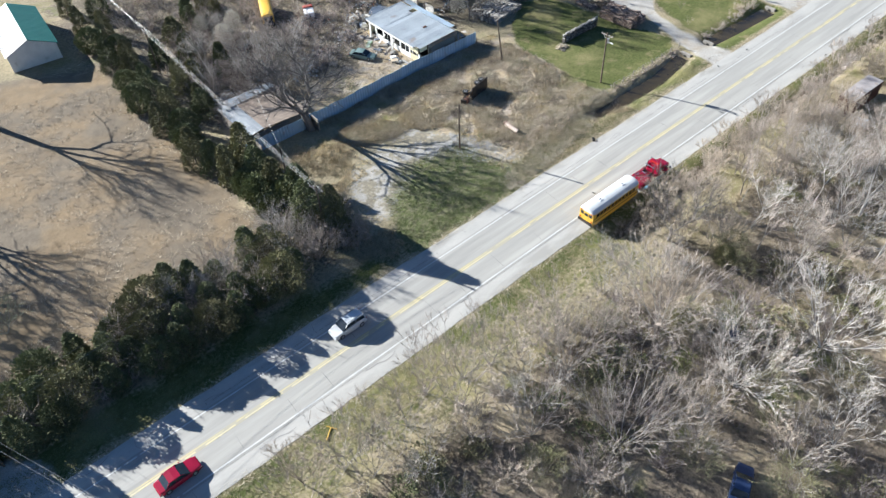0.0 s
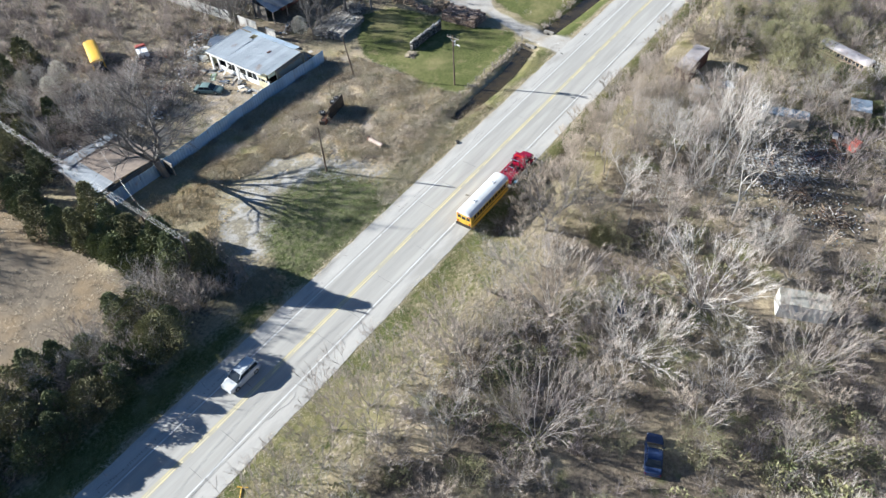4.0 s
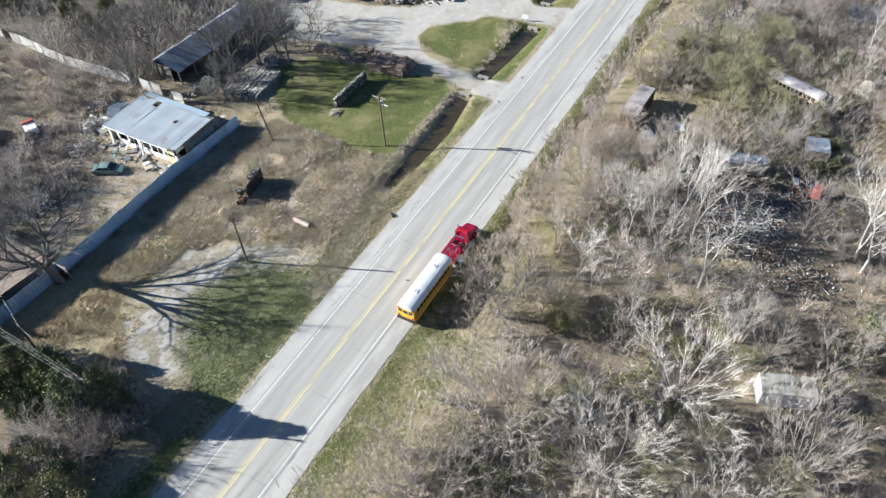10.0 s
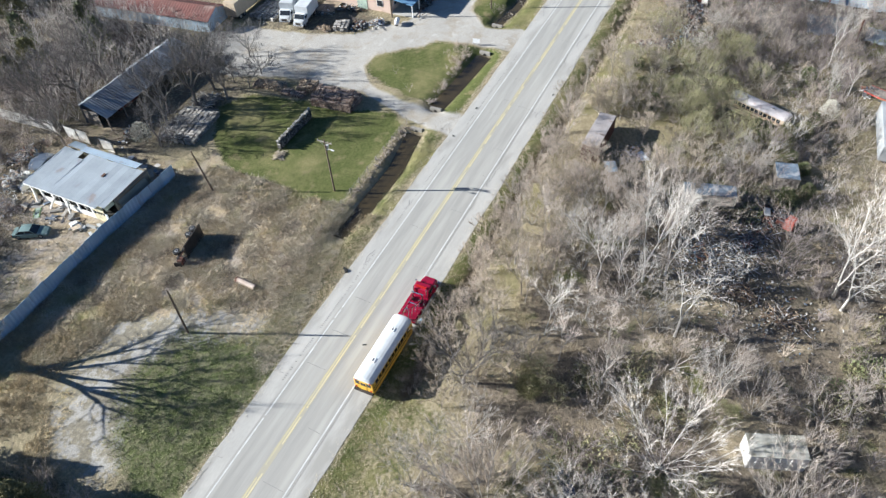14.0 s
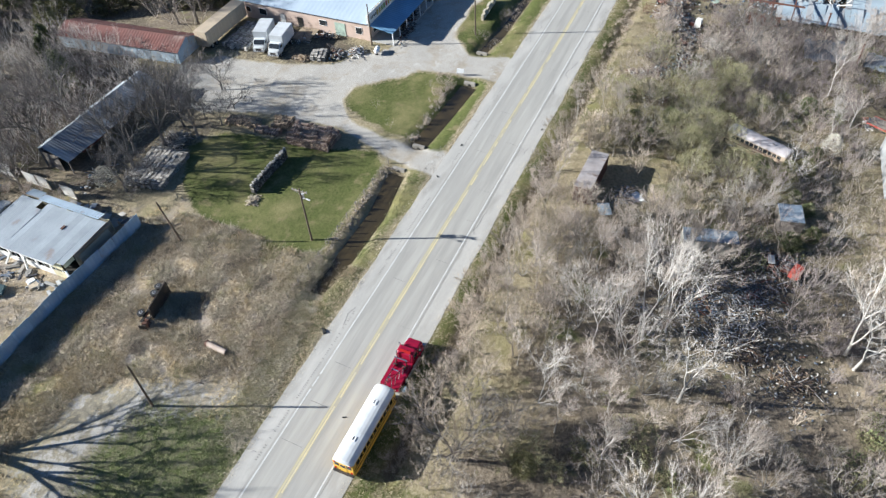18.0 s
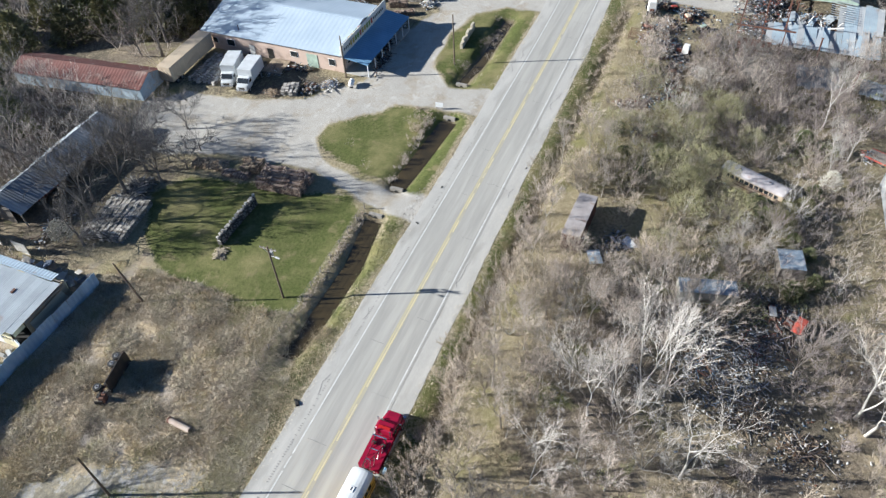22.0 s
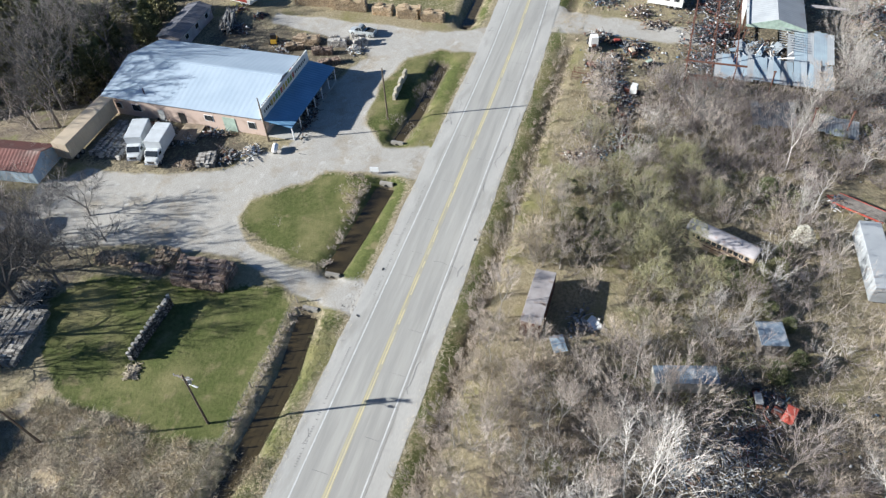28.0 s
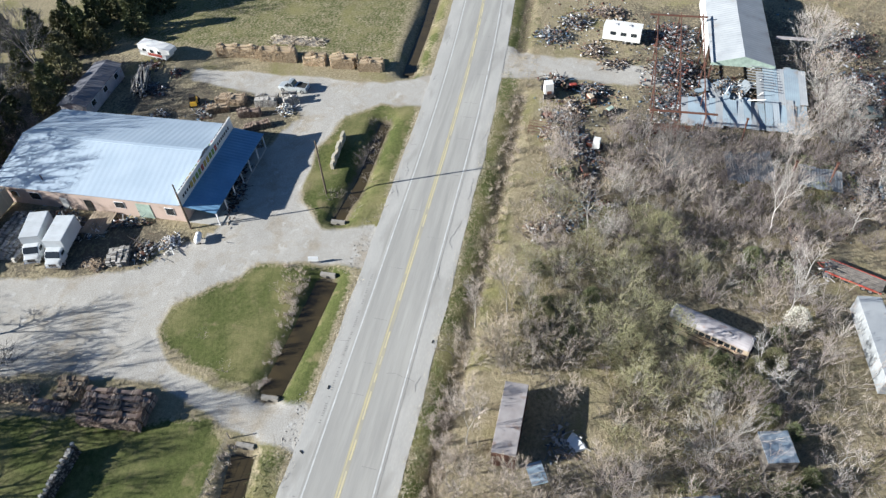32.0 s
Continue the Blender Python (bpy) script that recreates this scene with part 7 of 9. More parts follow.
for x, y, s, k in [(51.5, 23.8, 1.1, "fan"), (62.6, 9.6, 1.15, "fan_pale"), (58.6, 5.4, 0.6, "fan_pale"), (74.6, -4.7, 0.85, "bare5"), (59.7, -3.2, 0.9, "fan"), (67.8, -2.6, 0.8, "bare5"), (46.5, 27.4, 0.75, "bare5"), (54.5, 16.0, 0.8, "bare2"), (50.9, 13.4, 0.85, "spread_pale"),
                   (44.8, 13.5, 0.9, "bare5"), (38.9, 29.6, 0.8, "bare2"), (36, 17, 0.95, "fan"), (69.6, 18.1, 0.6, "bare2"), (47.0, 4.0, 0.9, "bare2"), (30, 24, 0.9, "bare5"), (98.0, 14.0, 1.05, "fan")]:
    tree(k, "bare_tree", x, y, s, rg.uniform(0, 360), "wide leafless tree fanning out from its base", WOOD)
for x, y, s in [(96.3, 32.5, 0.7), (84.6, 32.2, 0.6), (87, 28, 0.75), (92, 31.5, 0.8), (100, 33.5, 0.75), (103, 33, 0.7), (117.5, 32, 0.6), (105.5, 35, 0.55), (94, 35.2, 0.55), (122, 29, 0.7), (97, 28.5, 0.8), (101, 29.5, 0.75), (104, 36, 0.6), (107, 37, 0.5), (99, 25, 0.85), (103, 25.5, 0.8), (106.5, 20.5, 0.85), (101, 20, 0.9), (110, 16, 0.8), (114.8, 24.5, 0.7), (118, 29, 0.65), (90, 25, 0.8), (94, 29, 0.75), (64.9, 31.6, 0.85)]:
    tree(rg.choice(["bare0", "bare4", "slim1", "bare4"]), "bare_tree", x, y, s * 0.85, rg.uniform(0, 360), "leafless tan roadside tree with spreading branches", WOOD)
rh = random.Random(71)
for x, y in scatter(24, (73, 105, 3, 31), 3.6, 23, lambda x, y: not (84 < x < 104 and y < 14)):
    tree(rh.choice(["slim1", "slim2", "bare6", "far3", "slim1", "pale1", "bare3"]), "bare_tree", x, y, rh.uniform(0.5, 0.8), rh.uniform(0, 360), "slender upright leafless tree with thin branches", WOOD, (rh.uniform(-6, 6), rh.uniform(-4, 9)))
grove(scatter(44, (156, 180, -14, 9), 2.3, 51), ["thicket0", "thicket1", "low0"], "twig_plum", "dense purple-grey saplings round the ruin", 51, (0.5, 0.85))
grove(scatter(60, (138, 168, -4, 32), 2.6, 52, lambda x, y: not (147 < x < 156 and 11 < y < 20) and (y < 21 or soft(x, y, 0.4) > 0.5)), ["low0", "low1", "thicket0"], "twig_plum", "dense purple-grey brush beside the ruin", 52, (0.4, 0.75))
grove(scatter(44, (138, 168, -4, 33), 3.0, 53, lambda x, y: y < 22 or 27 < y), ["low0", "low1"], "twig", "grey leafless brush beside the ruin", 53, (0.4, 0.65))
for x, y, k, q in [(186, -9, "bare3", 1.0), (173, -10.4, "pale1", 0.65), (180, -9.5, "vase", 0.95), (164.7, -5.3, "vase", 0.8), (162.7, -9.8, "bare3", 0.8), (152.9, -12.8, "pale1", 0.6), (168.5, -9.0, "bare3", 0.85), (191, -11, "vase", 1.0), (158, -2.5, "slim0", 0.6),
                   (163.5, 31.2, "vase", 0.6), (153.7, 29.5, "vase", 0.7), (146.3, 27.4, "bare4", 0.7), (151, 21.2, "vase", 0.65), (147.5, 19.2, "bare3", 0.65), (158.5, 30.0, "bare4", 0.6), (148.8, 11.4, "bare5", 0.8), (140.5, 22, "bare3", 0.6)]:
    tree(k, "bare_tree", x, y, q, rg.uniform(0, 360), "pale grey leafless tree beside the ruin" if y < 10 else "grey leafless tree beside the scrap yard", WOOD)
tree("big1", "bare_tree", 153.4, 14.8, 1.0, 70, "broad grey leafless tree fanning wide over brush", WOOD)
for x, y in scatter(34, (60, 128, 26.5, 36.6), 3.0, 61, lambda x, y: y > 29.5 + 2.5 * math.sin(x * 0.35)):
    tree(rg.choice(["bare4", "slim1", "bare4", "bare4"]), "bare_tree", x, y, rg.uniform(0.65, 0.95), rg.uniform(0, 360), "leafless tan roadside tree with spreading branches", WOOD)
for x, y in [(9, 35.5), (13, 34), (17.5, 35.2), (21, 33.6), (25, 35.4), (29.5, 34.2), (33, 33.4), (36, 31.6), (15, 31.5), (27, 31.5), (40, 31), (43.5, 32.6)]:
    tree(rg.choice(["bare2", "bare5", "bare0", "bare4"]), "bare_tree", x, y, rg.uniform(0.75, 1.0), rg.uniform(0, 360), "leafless tan roadside tree with spreading branches", WOOD)
tree("big1", "bare_tree", 63.9, 31.8, 1.05, 40, "dark-limbed leafless tree at the woods' edge", WOOD)
for x, y, k in [(126.4, 30.2, 0.9), (131.8, 27.2, 1.1), (122.7, 21, 1.4), (142.1, 16.9, 1.3), (116.8, 17.6, 1.2), (134.9, 11.2, 1.0), (121.6, 18.6, 1.4), (137, 24, 0.9), (140.0, 15.4, 1.4), (134.3, 31.2, 1.0), (127, 17.5, 1.3), (143.5, 27, 0.8), (118.5, 12, 1.1), (131, 31.5, 0.9), (126, 25, 1.1), (110, 18.5, 0.9), (124.5, 14.5, 1.3), (130.5, 20, 1.2),
                (136, 18.5, 1.2), (146, 30, 0.7), (52.3, 21.7, 0.8), (66.7, 24.7, 1.15), (44.6, 29.8, 0.75), (46.9, 28, 0.7), (23, 30.4, 0.9), (50.4, 10.1, 1.0), (56.4, 19.1, 1.0), (30, 8, 1.1), (60, 6, 0.9), (66, 21.5, 0.6), (37, 21, 0.9), (44, 3, 1.1), (28, 20, 1.0), (40, 10, 0.9), (57, -2, 0.9), (70, 5, 0.8)]:
    tree("olive%d" % rg.randint(0, 2), "olive_shrub", x, y, k * rg.uniform(0.9, 1.1), rg.uniform(0, 360), "olive green half-leafed shrub among bare brush", "olive shrubs")
for x, y in [(123.1, 9.3), (120.2, 7.5), (119, 5.5), (121.9, 8.0), (123.4, 2.8), (121.5, 5.2), (125.4, 28.4), (123.5, 30.0), (127.5, 28.0), (127.3, 1.8), (138.9, 3.8), (133.2, 30.2), (65.5, 24.6), (53.5, 22.1), (129, 23), (123, 25)]:
    tree("round%d" % rg.randint(0, 2), "cedar_shrub", x, y, rg.uniform(0.4, 0.62), rg.uniform(0, 360), "low dark green cedar shrub", "cedar shrubs")
tree("blossom", "blossom_shrub", 129.1, 0.0, 0.8, 20, "small shrub covered in whitish blossom", "blossoming shrubs")

NEAR = scatter(110, (94, 134, -30, 15), 2.9, 55)
grove(NEAR[:60], ["thicket0", "thicket1", "low0"], "twig", "grey leafless trees around the small sheds", 55, (0.55, 0.9))
grove(NEAR[60:], ["thicket0", "low1", "low0"], "twig_plum", "purple-grey leafless brush around the small sheds", 56, (0.5, 0.85))
grove(scatter(40, (112, 142, 13, 32), 3.0, 57), ["low0", "low1", "thicket1"], "twig", "grey leafless brush between olive shrubs", 57, (0.5, 0.85))
for x, y, s in [(112.0, 9.5, 0.6), (58, 28.5, 0.5)]:
    tree("spread_pale", "bare_tree", x, y, s, rg.uniform(0, 360), "wide pale leafless tree fanning out over brush", WOOD)
for x, y in [(115.4, 4.6), (114.9, 1.8), (117, 3.6), (110.0, 0.8), (107.5, 3.2)]:
    tree("round%d" % rg.randint(0, 1), "cedar_shrub", x, y, rg.uniform(0.35, 0.5), rg.uniform(0, 360), "low dark green cedar shrub beside the tarp-covered shed", "cedar shrubs")
grove(scatter(46, (-34, 9, -30, 33), 4.4, 81), ["low0", "low1", "thicket1"], "twig", "grey leafless woodland along the road", 81, (0.8, 1.3))
# left side: cedar hedge along the road and up the lot line
HEDGE = "dark cedar hedge"
for x, y in scatter(38, (-18, 25, 58.6, 67.5), 2.7, 6, lambda x, y: y < 63.5 + 0.17 * (x + 8) + 2.2 and y > 58.6):
    tree(rg.choice(["cedar0", "round1", "cedar3", "cedar2", "round0"]), "cedar_tree", x, y, rg.uniform(0.8, 1.05), rg.uniform(0, 360), "dense dark green cedar in the roadside hedge", HEDGE)
for x, y in [(25.6, 89.9), (27.0, 86.6), (27.2, 82.5), (27.6, 78.6), (27.9, 75.3), (28.2, 71.6), (26.2, 94.5), (27.5, 97.5), (25.5, 101.5), (28, 105), (25, 109.5), (28.5, 112.5), (26, 117), (29, 121), (26.5, 125.5), (30, 129), (27, 133.5), (31, 138), (28, 143), (33, 147), (29, 152), (32.5, 101), (33, 110), (30.5, 67.5), (31, 72)]:
    tree(rg.choice(["round2", "cedar1", "cedar3", "cedar1"]) if y > 66 else "round1", "cedar_tree", x + rg.uniform(-0.4, 0.4), y, rg.uniform(0.85, 1.1), rg.uniform(0, 360), "upright dark green cedar on the lot line", HEDGE)
for x, y in [(30.6, 66.2), (31.6, 70.2), (30.4, 74.8), (32.4, 63.0), (30.2, 79.2), (30.4, 83.0)]:
    tree(rg.choice(["cedar1", "cedar3"]), "cedar_tree", x, y, rg.uniform(1.1, 1.35), rg.uniform(0, 360), "tall olive green cedar on the lot line", HEDGE)
for x, y in scatter(16, (2, 30, 59.5, 67), 3.0, 18, lambda x, y: y < 65 + 0.12 * x):
    tree(rg.choice(["bare0", "bare3", "bare2", "bare5"]), "bare_tree", x, y, rg.uniform(0.55, 0.75), rg.uniform(0, 360), "leafless grey tree standing in the cedar hedge", "hedge saplings")
for x, y in scatter(16, (28, 36, 58.6, 72), 2.2, 17, lambda x, y: y > 58.5 + (x - 28) * 0.9):
    tree("low%d" % rg.randint(0, 1), "bare_tree", x, y, rg.uniform(0.4, 0.62), rg.uniform(0, 360), "leafless tangled sapling beside the cedars", "hedge saplings")
for x, y, s in [(4.4, 123.8, 1.0), (-11.5, 110.5, 0.95), (-17, 105, 0.9), (-21, 98, 0.85), (186, 122, 0.75), (196, 118, 0.7)]:
    tree("oak", "bare_tree", x, y, s, rg.uniform(0, 360), "tall old leafless tree with heavy dark limbs", "large old trees")
tree("spread", "bare_tree", 43.0, 85.3, 1.06, 20, "broad old leafless tree spreading over the caved-in shed", "large old trees", (-4, -6))
tree("spread", "bare_tree", 44.6, 98.6, 0.5, 120, "broad old leafless tree beside the caved-in shed", "large old trees")
tree("olive1", "olive_shrub", -7.5, 76.5, 1.1, 0, "grey-green half-leafed shrub in the brown field", "olive shrubs")
for x, y, s, k in [(52, 108, 0.6, 1), (41.5, 105.5, 0.7, 1), (47.5, 99.5, 0.45, 1)]:
    tree("big%d" % k, "bare_tree", x, y, s, rg.uniform(0, 360), "large dark leafless tree with spreading limbs", "large old trees")
for x, y, s, k in [(89.0, 95.3, 1.05, 2), (95.0, 94.2, 1.1, 2), (101, 95.5, 1.1, 1), (99.3, 91.4, 1.0, 0), (84.8, 93.5, 0.85, 0), (88, 112.5, 1.2, 2), (82.5, 113.5, 1.2, 0), (94, 113, 1.15, 2), (134, 117, 1.15, 2), (142, 119.5, 1.2, 2), (150, 118, 1.15, 2), (129.5, 114.5, 1.0, 2), (138, 126, 1.2, 2), (146, 126, 1.2, 2), (156, 122, 1.1, 2), (164, 120, 1.1, 2), (128, 118, 0.9, 0), (78.5, 107.5, 0.9, 0), (104, 93.5, 0.6, 0), (107, 98.8, 0.8, 1), (112, 96, 0.75, 1), (104, 101, 0.8, 2), (108, 90.5, 0.55, 1), (92.5, 98.5, 0.9, 0), (103.5, 89.8, 0.6, 1), (86.5, 90.0, 0.6, 1)]:
    tree("big%d" % k, "bare_tree", x, y, s, rg.uniform(0, 360), "large dark leafless tree with spreading limbs", "large old trees")
grove(scatter(70, (78, 113, 109.5, 138), 2.9, 85), ["thicket0", "thicket1", "low0"], "twig_pale", "grey leafless thicket behind the open shed", 85, (0.8, 1.15))
grove(scatter(46, (78, 113, 110, 134), 3.2, 86), ["thicket0", "thicket1"], "twig_plum", "purple-grey leafless thicket behind the open shed", 86, (0.7, 1.1))
grove(scatter(26, (100, 121, 97, 112), 2.6, 87, lambda x, y: y > 98 + (x - 100) * 0.35), ["thicket1", "low0"], "twig", "grey leafless brush before the rusty shed", 87, (0.5, 0.8))
BEHIND = scatter(120, (80, 160, 111, 184), 4.0, 9, lambda x, y: not (112 < x < 124 and y < 137) and y > 111 + max(0, x - 128) * 0.35)
grove(BEHIND[:70], ["thicket0", "thicket0", "thicket1"], "twig", "grey leafless woodland behind the sheds", 9, (0.95, 1.4))
grove(BEHIND[70:], ["thicket0", "thicket0", "thicket1"], "twig_pale", "pale grey woodland behind the sheds", 10, (0.95, 1.4))
for x, y in scatter(44, (134, 178, 113.5, 150), 4.2, 19, lambda x, y: y > 114.5):
    tree(rg.choice(["far_cedar0", "far_cedar1"]), "cedar_tree", x, y, rg.uniform(0.85, 1.3), rg.uniform(0, 360), "dense dark green cedar behind the shop", "cedars behind the shop")
for x, y in scatter(20, (34, 54, 92, 120), 3.8, 66, lambda x, y: y > 91 + max(0, x - 44) * 0.8):
    tree(rg.choice(["vase", "bare3", "bare5", "vase"]), "bare_tree", x, y, rg.uniform(0.5, 0.75), rg.uniform(0, 360), "pale grey leafless tree in the junk yard thicket", "yard thicket")
YARDS = scatter(64, (33, 80, 97, 160), 3.6, 10, lambda x, y: not (50 < x < 80 and y < 112) and not (52 < x < 68 and 111 < y < 129))
grove(YARDS[:36], ["thicket0", "thicket1", "low0"], "twig_plum", "purple-grey leafless thicket in the junk yard", 11, (0.5, 0.85))
grove(YARDS[36:], ["thicket0", "low1", "low0"], "twig", "grey leafless thicket in the junk yard", 12, (0.5, 0.85))
for x, y in scatter(26, (88, 136, 122, 168), 5.0, 29, lambda x, y: not (110 < x < 126 and y < 138)):
    tree(rg.choice(["far_cedar0", "far_cedar1"]), "cedar_tree", x, y, rg.uniform(1.0, 1.4), rg.uniform(0, 360), "dark green cedar among leafless woods", "cedars behind the shop")
for x, y in scatter(12, (176, 200, 112, 126), 3.6, 59):
    tree("far_cedar0", "cedar_tree", x, y, rg.uniform(1.0, 1.4), rg.uniform(0, 360), "dark green cedar at the meadow edge", "cedars behind the shop")
for x, y in [(33.5, 104), (36, 111), (38.5, 118), (34, 121), (41, 109.5), (40, 127), (45, 131), (50, 133)]:
    tree(rg.choice(["far_cedar1", "far_cedar0"]), "cedar_tree", x, y, rg.uniform(0.7, 1.0), rg.uniform(0, 360), "dark green cedar in the junk yard thicket", "yard cedars")
for x, y in [(37, 106.5), (39.5, 114), (42.5, 103.5), (44.5, 112), (53, 106), (48, 109)]:
    tree("pale1", "bare_tree", x, y, rg.uniform(0.5, 0.65), rg.uniform(0, 360), "pale leafless tree in the junk yard thicket", "yard thicket")
for x, y in [(44.9, 125.4), (46, 118.6), (84.5, 96.5), (49.5, 121)]:
    tree("blossom", "blossom_shrub", x, y, rg.uniform(0.7, 1.0), rg.uniform(0, 360), "small shrub covered in whitish blossom", "blossoming shrubs")
tree("olive0", "olive_shrub", 52.8, 89.3, 0.7, 10, "green leafy shrub at the metal fence", "olive shrubs")
for x, y in [(116.5, 68.2), (112.5, 63.5)]:
    tree("low0", "bare_shrub", x, y, 0.3, 30, "small leafless shrub on the grass island", "island shrubs")
for x, y in scatter(16, (139, 163, 56, 59.6), 1.2, 23):
    tree("low%d" % rg.randint(0, 1), "bare_shrub", x, y, rg.uniform(0.2, 0.32), rg.uniform(0, 360), "brown leafless brush in the ditch", "ditch brush")
for x, y in [(142.5, 60.5), (143.5, 59.5), (126, 60.5), (127.5, 61.5), (125, 62)]:
    tree("low0", "bare_shrub", x, y, rg.uniform(0.3, 0.42), rg.uniform(0, 360), "grey leafless shrub near the ditch", "ditch brush")


def tuft(seed, n, h, spread, w, flop=0.45):
    """A clump of upright blades."""
    g = np.random.default_rng(seed)
    v, f = [], []
    for k in range(n):
        a, r = g.uniform(0, 2 * math.pi), spread * math.sqrt(g.uniform(0, 1))
        p = np.array([r * math.cos(a), r * math.sin(a), 0])
        b = g.uniform(0, 2 * math.pi)
        side = np.array([math.cos(b), math.sin(b), 0]) * w
        tip = p + np.array([g.normal(0, flop) * h, g.normal(0, flop) * h, h * g.uniform(0.35, 1.0)])
        o = len(v)
        v += [p - side, p + side, tip]
        f.append((o, o + 1, o + 2))
    return np.array(v), np.array(f)


def bush(seed, n, h, r):
    """A leafless bush: thin stems fanning from the base with twigs."""
    g = np.random.default_rng(seed)
    v, f = [], []

    def sliver(p, e, w):
        d = e - p
        s = np.cross(d, g.normal(0, 1, 3))
        s = s / (np.linalg.norm(s) + 1e-9) * w
        o = len(v)
        v.extend([p - s, p + s, e])
        f.append((o, o + 1, o + 2))

    for k in range(n):
        a = g.uniform(0, 2 * math.pi)
        e = np.array([math.cos(a) * r * g.uniform(0.3, 1), math.sin(a) * r * g.uniform(0.3, 1), h * g.uniform(0.5, 1.1)])
        b = np.array([g.normal(0, 0.15), g.normal(0, 0.15), -0.05])
        sliver(b, e, 0.028)
        for _ in range(6):
            t = g.uniform(0.35, 1.0)
            p = b + (e - b) * t
            sliver(p, p + (e - b) * g.uniform(0.15, 0.4) + g.normal(0, 0.28 * r, 3), 0.016)
    return np.array(v), np.array(f)


def off_pad(x, y):
    if not (36 < x < 64 and 52 < y < 75):
        return True
    q = np.array([x]), np.array([y])
    return max(float(inside(*q, PALE[0])[0]), float(inside(*q, DARK_GREEN[0])[0])) < 0.5


BUSH = [bush(k, 19, (1.6, 2.2, 2.8, 1.2)[k], (1.2, 1.4, 1.5, 1.1)[k]) for k in range(4)]
TUFT = [tuft(k, 18, (0.62, 0.75, 0.5)[k], (0.5, 0.62, 0.45)[k], 0.027, 0.75) for k in range(3)]
GRASS = [tuft(30 + k, 13, 0.15, 0.5, 0.026, 0.8) for k in range(3)]


def cloud(n, area, seed, test=None):
    r = random.Random(seed)
    out = []
    while len(out) < n:
        p = (r.uniform(area[0], area[1]), r.uniform(area[2], area[3]))
        if test is None or test(*p):
            out.append(p)
    return out


strewn("undergrowth", cloud(380, (8, 106, -34, 33), 31, lambda x, y: wood_edge(x, y + 1) and free(x, y) and not glade(x, y)), BUSH, "twig_dark", "dark leafless undergrowth of the woods", seed=1)
strewn("undergrowth", cloud(240, (8, 176, -40, 34), 32, lambda x, y: free(x, y) and y < 33 and not glade(x, y)), BUSH, "twig_tan", "tan leafless undergrowth of the woods", seed=2)
strewn("undergrowth", cloud(190, (100, 176, -40, 33), 33, free), BUSH, "twig_pale", "pale dead brush between junk", seed=3)
strewn("undergrowth", cloud(300, (33, 80, 98, 165), 34, lambda x, y: not (65 < x < 79 and y < 105) and soft(x, y, 0.35) > -0.4), BUSH, "twig", "grey leafless brush of the junk yard", seed=4)
strewn("undergrowth", cloud(520, (82, 160, 108, 180), 35, lambda x, y: not (84 < x < 108 and y < 110) and not (113 < x < 136 and y < 137) and not (x > 133 and y < 114)), BUSH, "twig", "grey leafless brush behind the sheds", seed=5)
strewn("undergrowth", cloud(560, (8, 178, -36, 31), 71, lambda x, y: free(x, y) and wood_edge(x, y + 2) and not glade(x, y) and soft(x, y, 0.16) > 0.0), BUSH, "twig_plum", "dark purple-brown thicket between the trees", seed=71)
strewn("undergrowth", cloud(260, (134, 180, -14, 30), 72, lambda x, y: free(x, y) and (y < 21 or soft(x, y, 0.4) > 0.6)), BUSH, "twig_plum", "dark purple-brown thicket beside the ruin", seed=72, size=(0.8, 1.4))
strewn("undergrowth", cloud(170, (-18, 36, 59, 68), 73, lambda x, y: y < 66 + 0.12 * x), BUSH, "twig", "grey vines and brush through the cedar hedge", seed=73, size=(0.9, 1.7))
strewn("dead_weeds", cloud(900, (29, 60, 68, 92), 74, lambda x, y: y < 92 - (x - 30) * 0.3 and soft(x, y, 0.45) > -0.2 and off_pad(x, y)), TUFT, "weed", "dry tan weeds before the metal fence", seed=74, size=(0.6, 1.1), category="weeds")
strewn("undergrowth", cloud(260, (33, 80, 98, 165), 76, lambda x, y: not (65 < x < 79 and y < 105) and soft(x, y, 0.3) > -0.6), BUSH, "twig_plum", "purple-brown brush of the junk yard", seed=76, size=(0.7, 1.3))
LOW = []
for k in range(3):
    me = leaf_crown(80 + k, (1.3, 1.0, 1.7)[k], (1.3, 1.5, 1.1)[k], 170, 0.2, "shrub", 0.02, 0.7, 6, False)
    LOW.append((np.array([tuple(v.co) for v in me.vertices]), np.array([tuple(q.vertices) for q in me.polygons])))
strewn("evergreen_undergrowth", cloud(170, (8, 104, -34, 30), 77, lambda x, y: free(x, y) and soft(x, y, 0.19) > 0.7), LOW, "shrub", "olive green low privet under bare trees", seed=77, size=(0.7, 1.4))
strewn("evergreen_undergrowth", cloud(190, (8, 170, -34, 30), 78, lambda x, y: free(x, y) and not glade(x, y) and soft(x + 9, y, 0.17) > 0.7), LOW, "cedar", "dark green low brush under bare trees", seed=78, size=(0.7, 1.4))
strewn("evergreen_undergrowth", cloud(36, (110, 145, 12, 32), 79, free), LOW, "shrub", "olive green low brush around the derelict bus", seed=79, size=(0.8, 1.5))
strewn("fence_row_brush", cloud(190, (75, 104.5, 58.7, 60.0), 36), BUSH, "twig", "grey vines overgrowing a wire fence", seed=6, size=(0.15, 0.32), squash=0.7)
strewn("fence_row_brush", cloud(60, (111, 128, 58.5, 59.6), 37), BUSH, "twig", "brown brush along the ditch bank", seed=7, size=(0.2, 0.45))
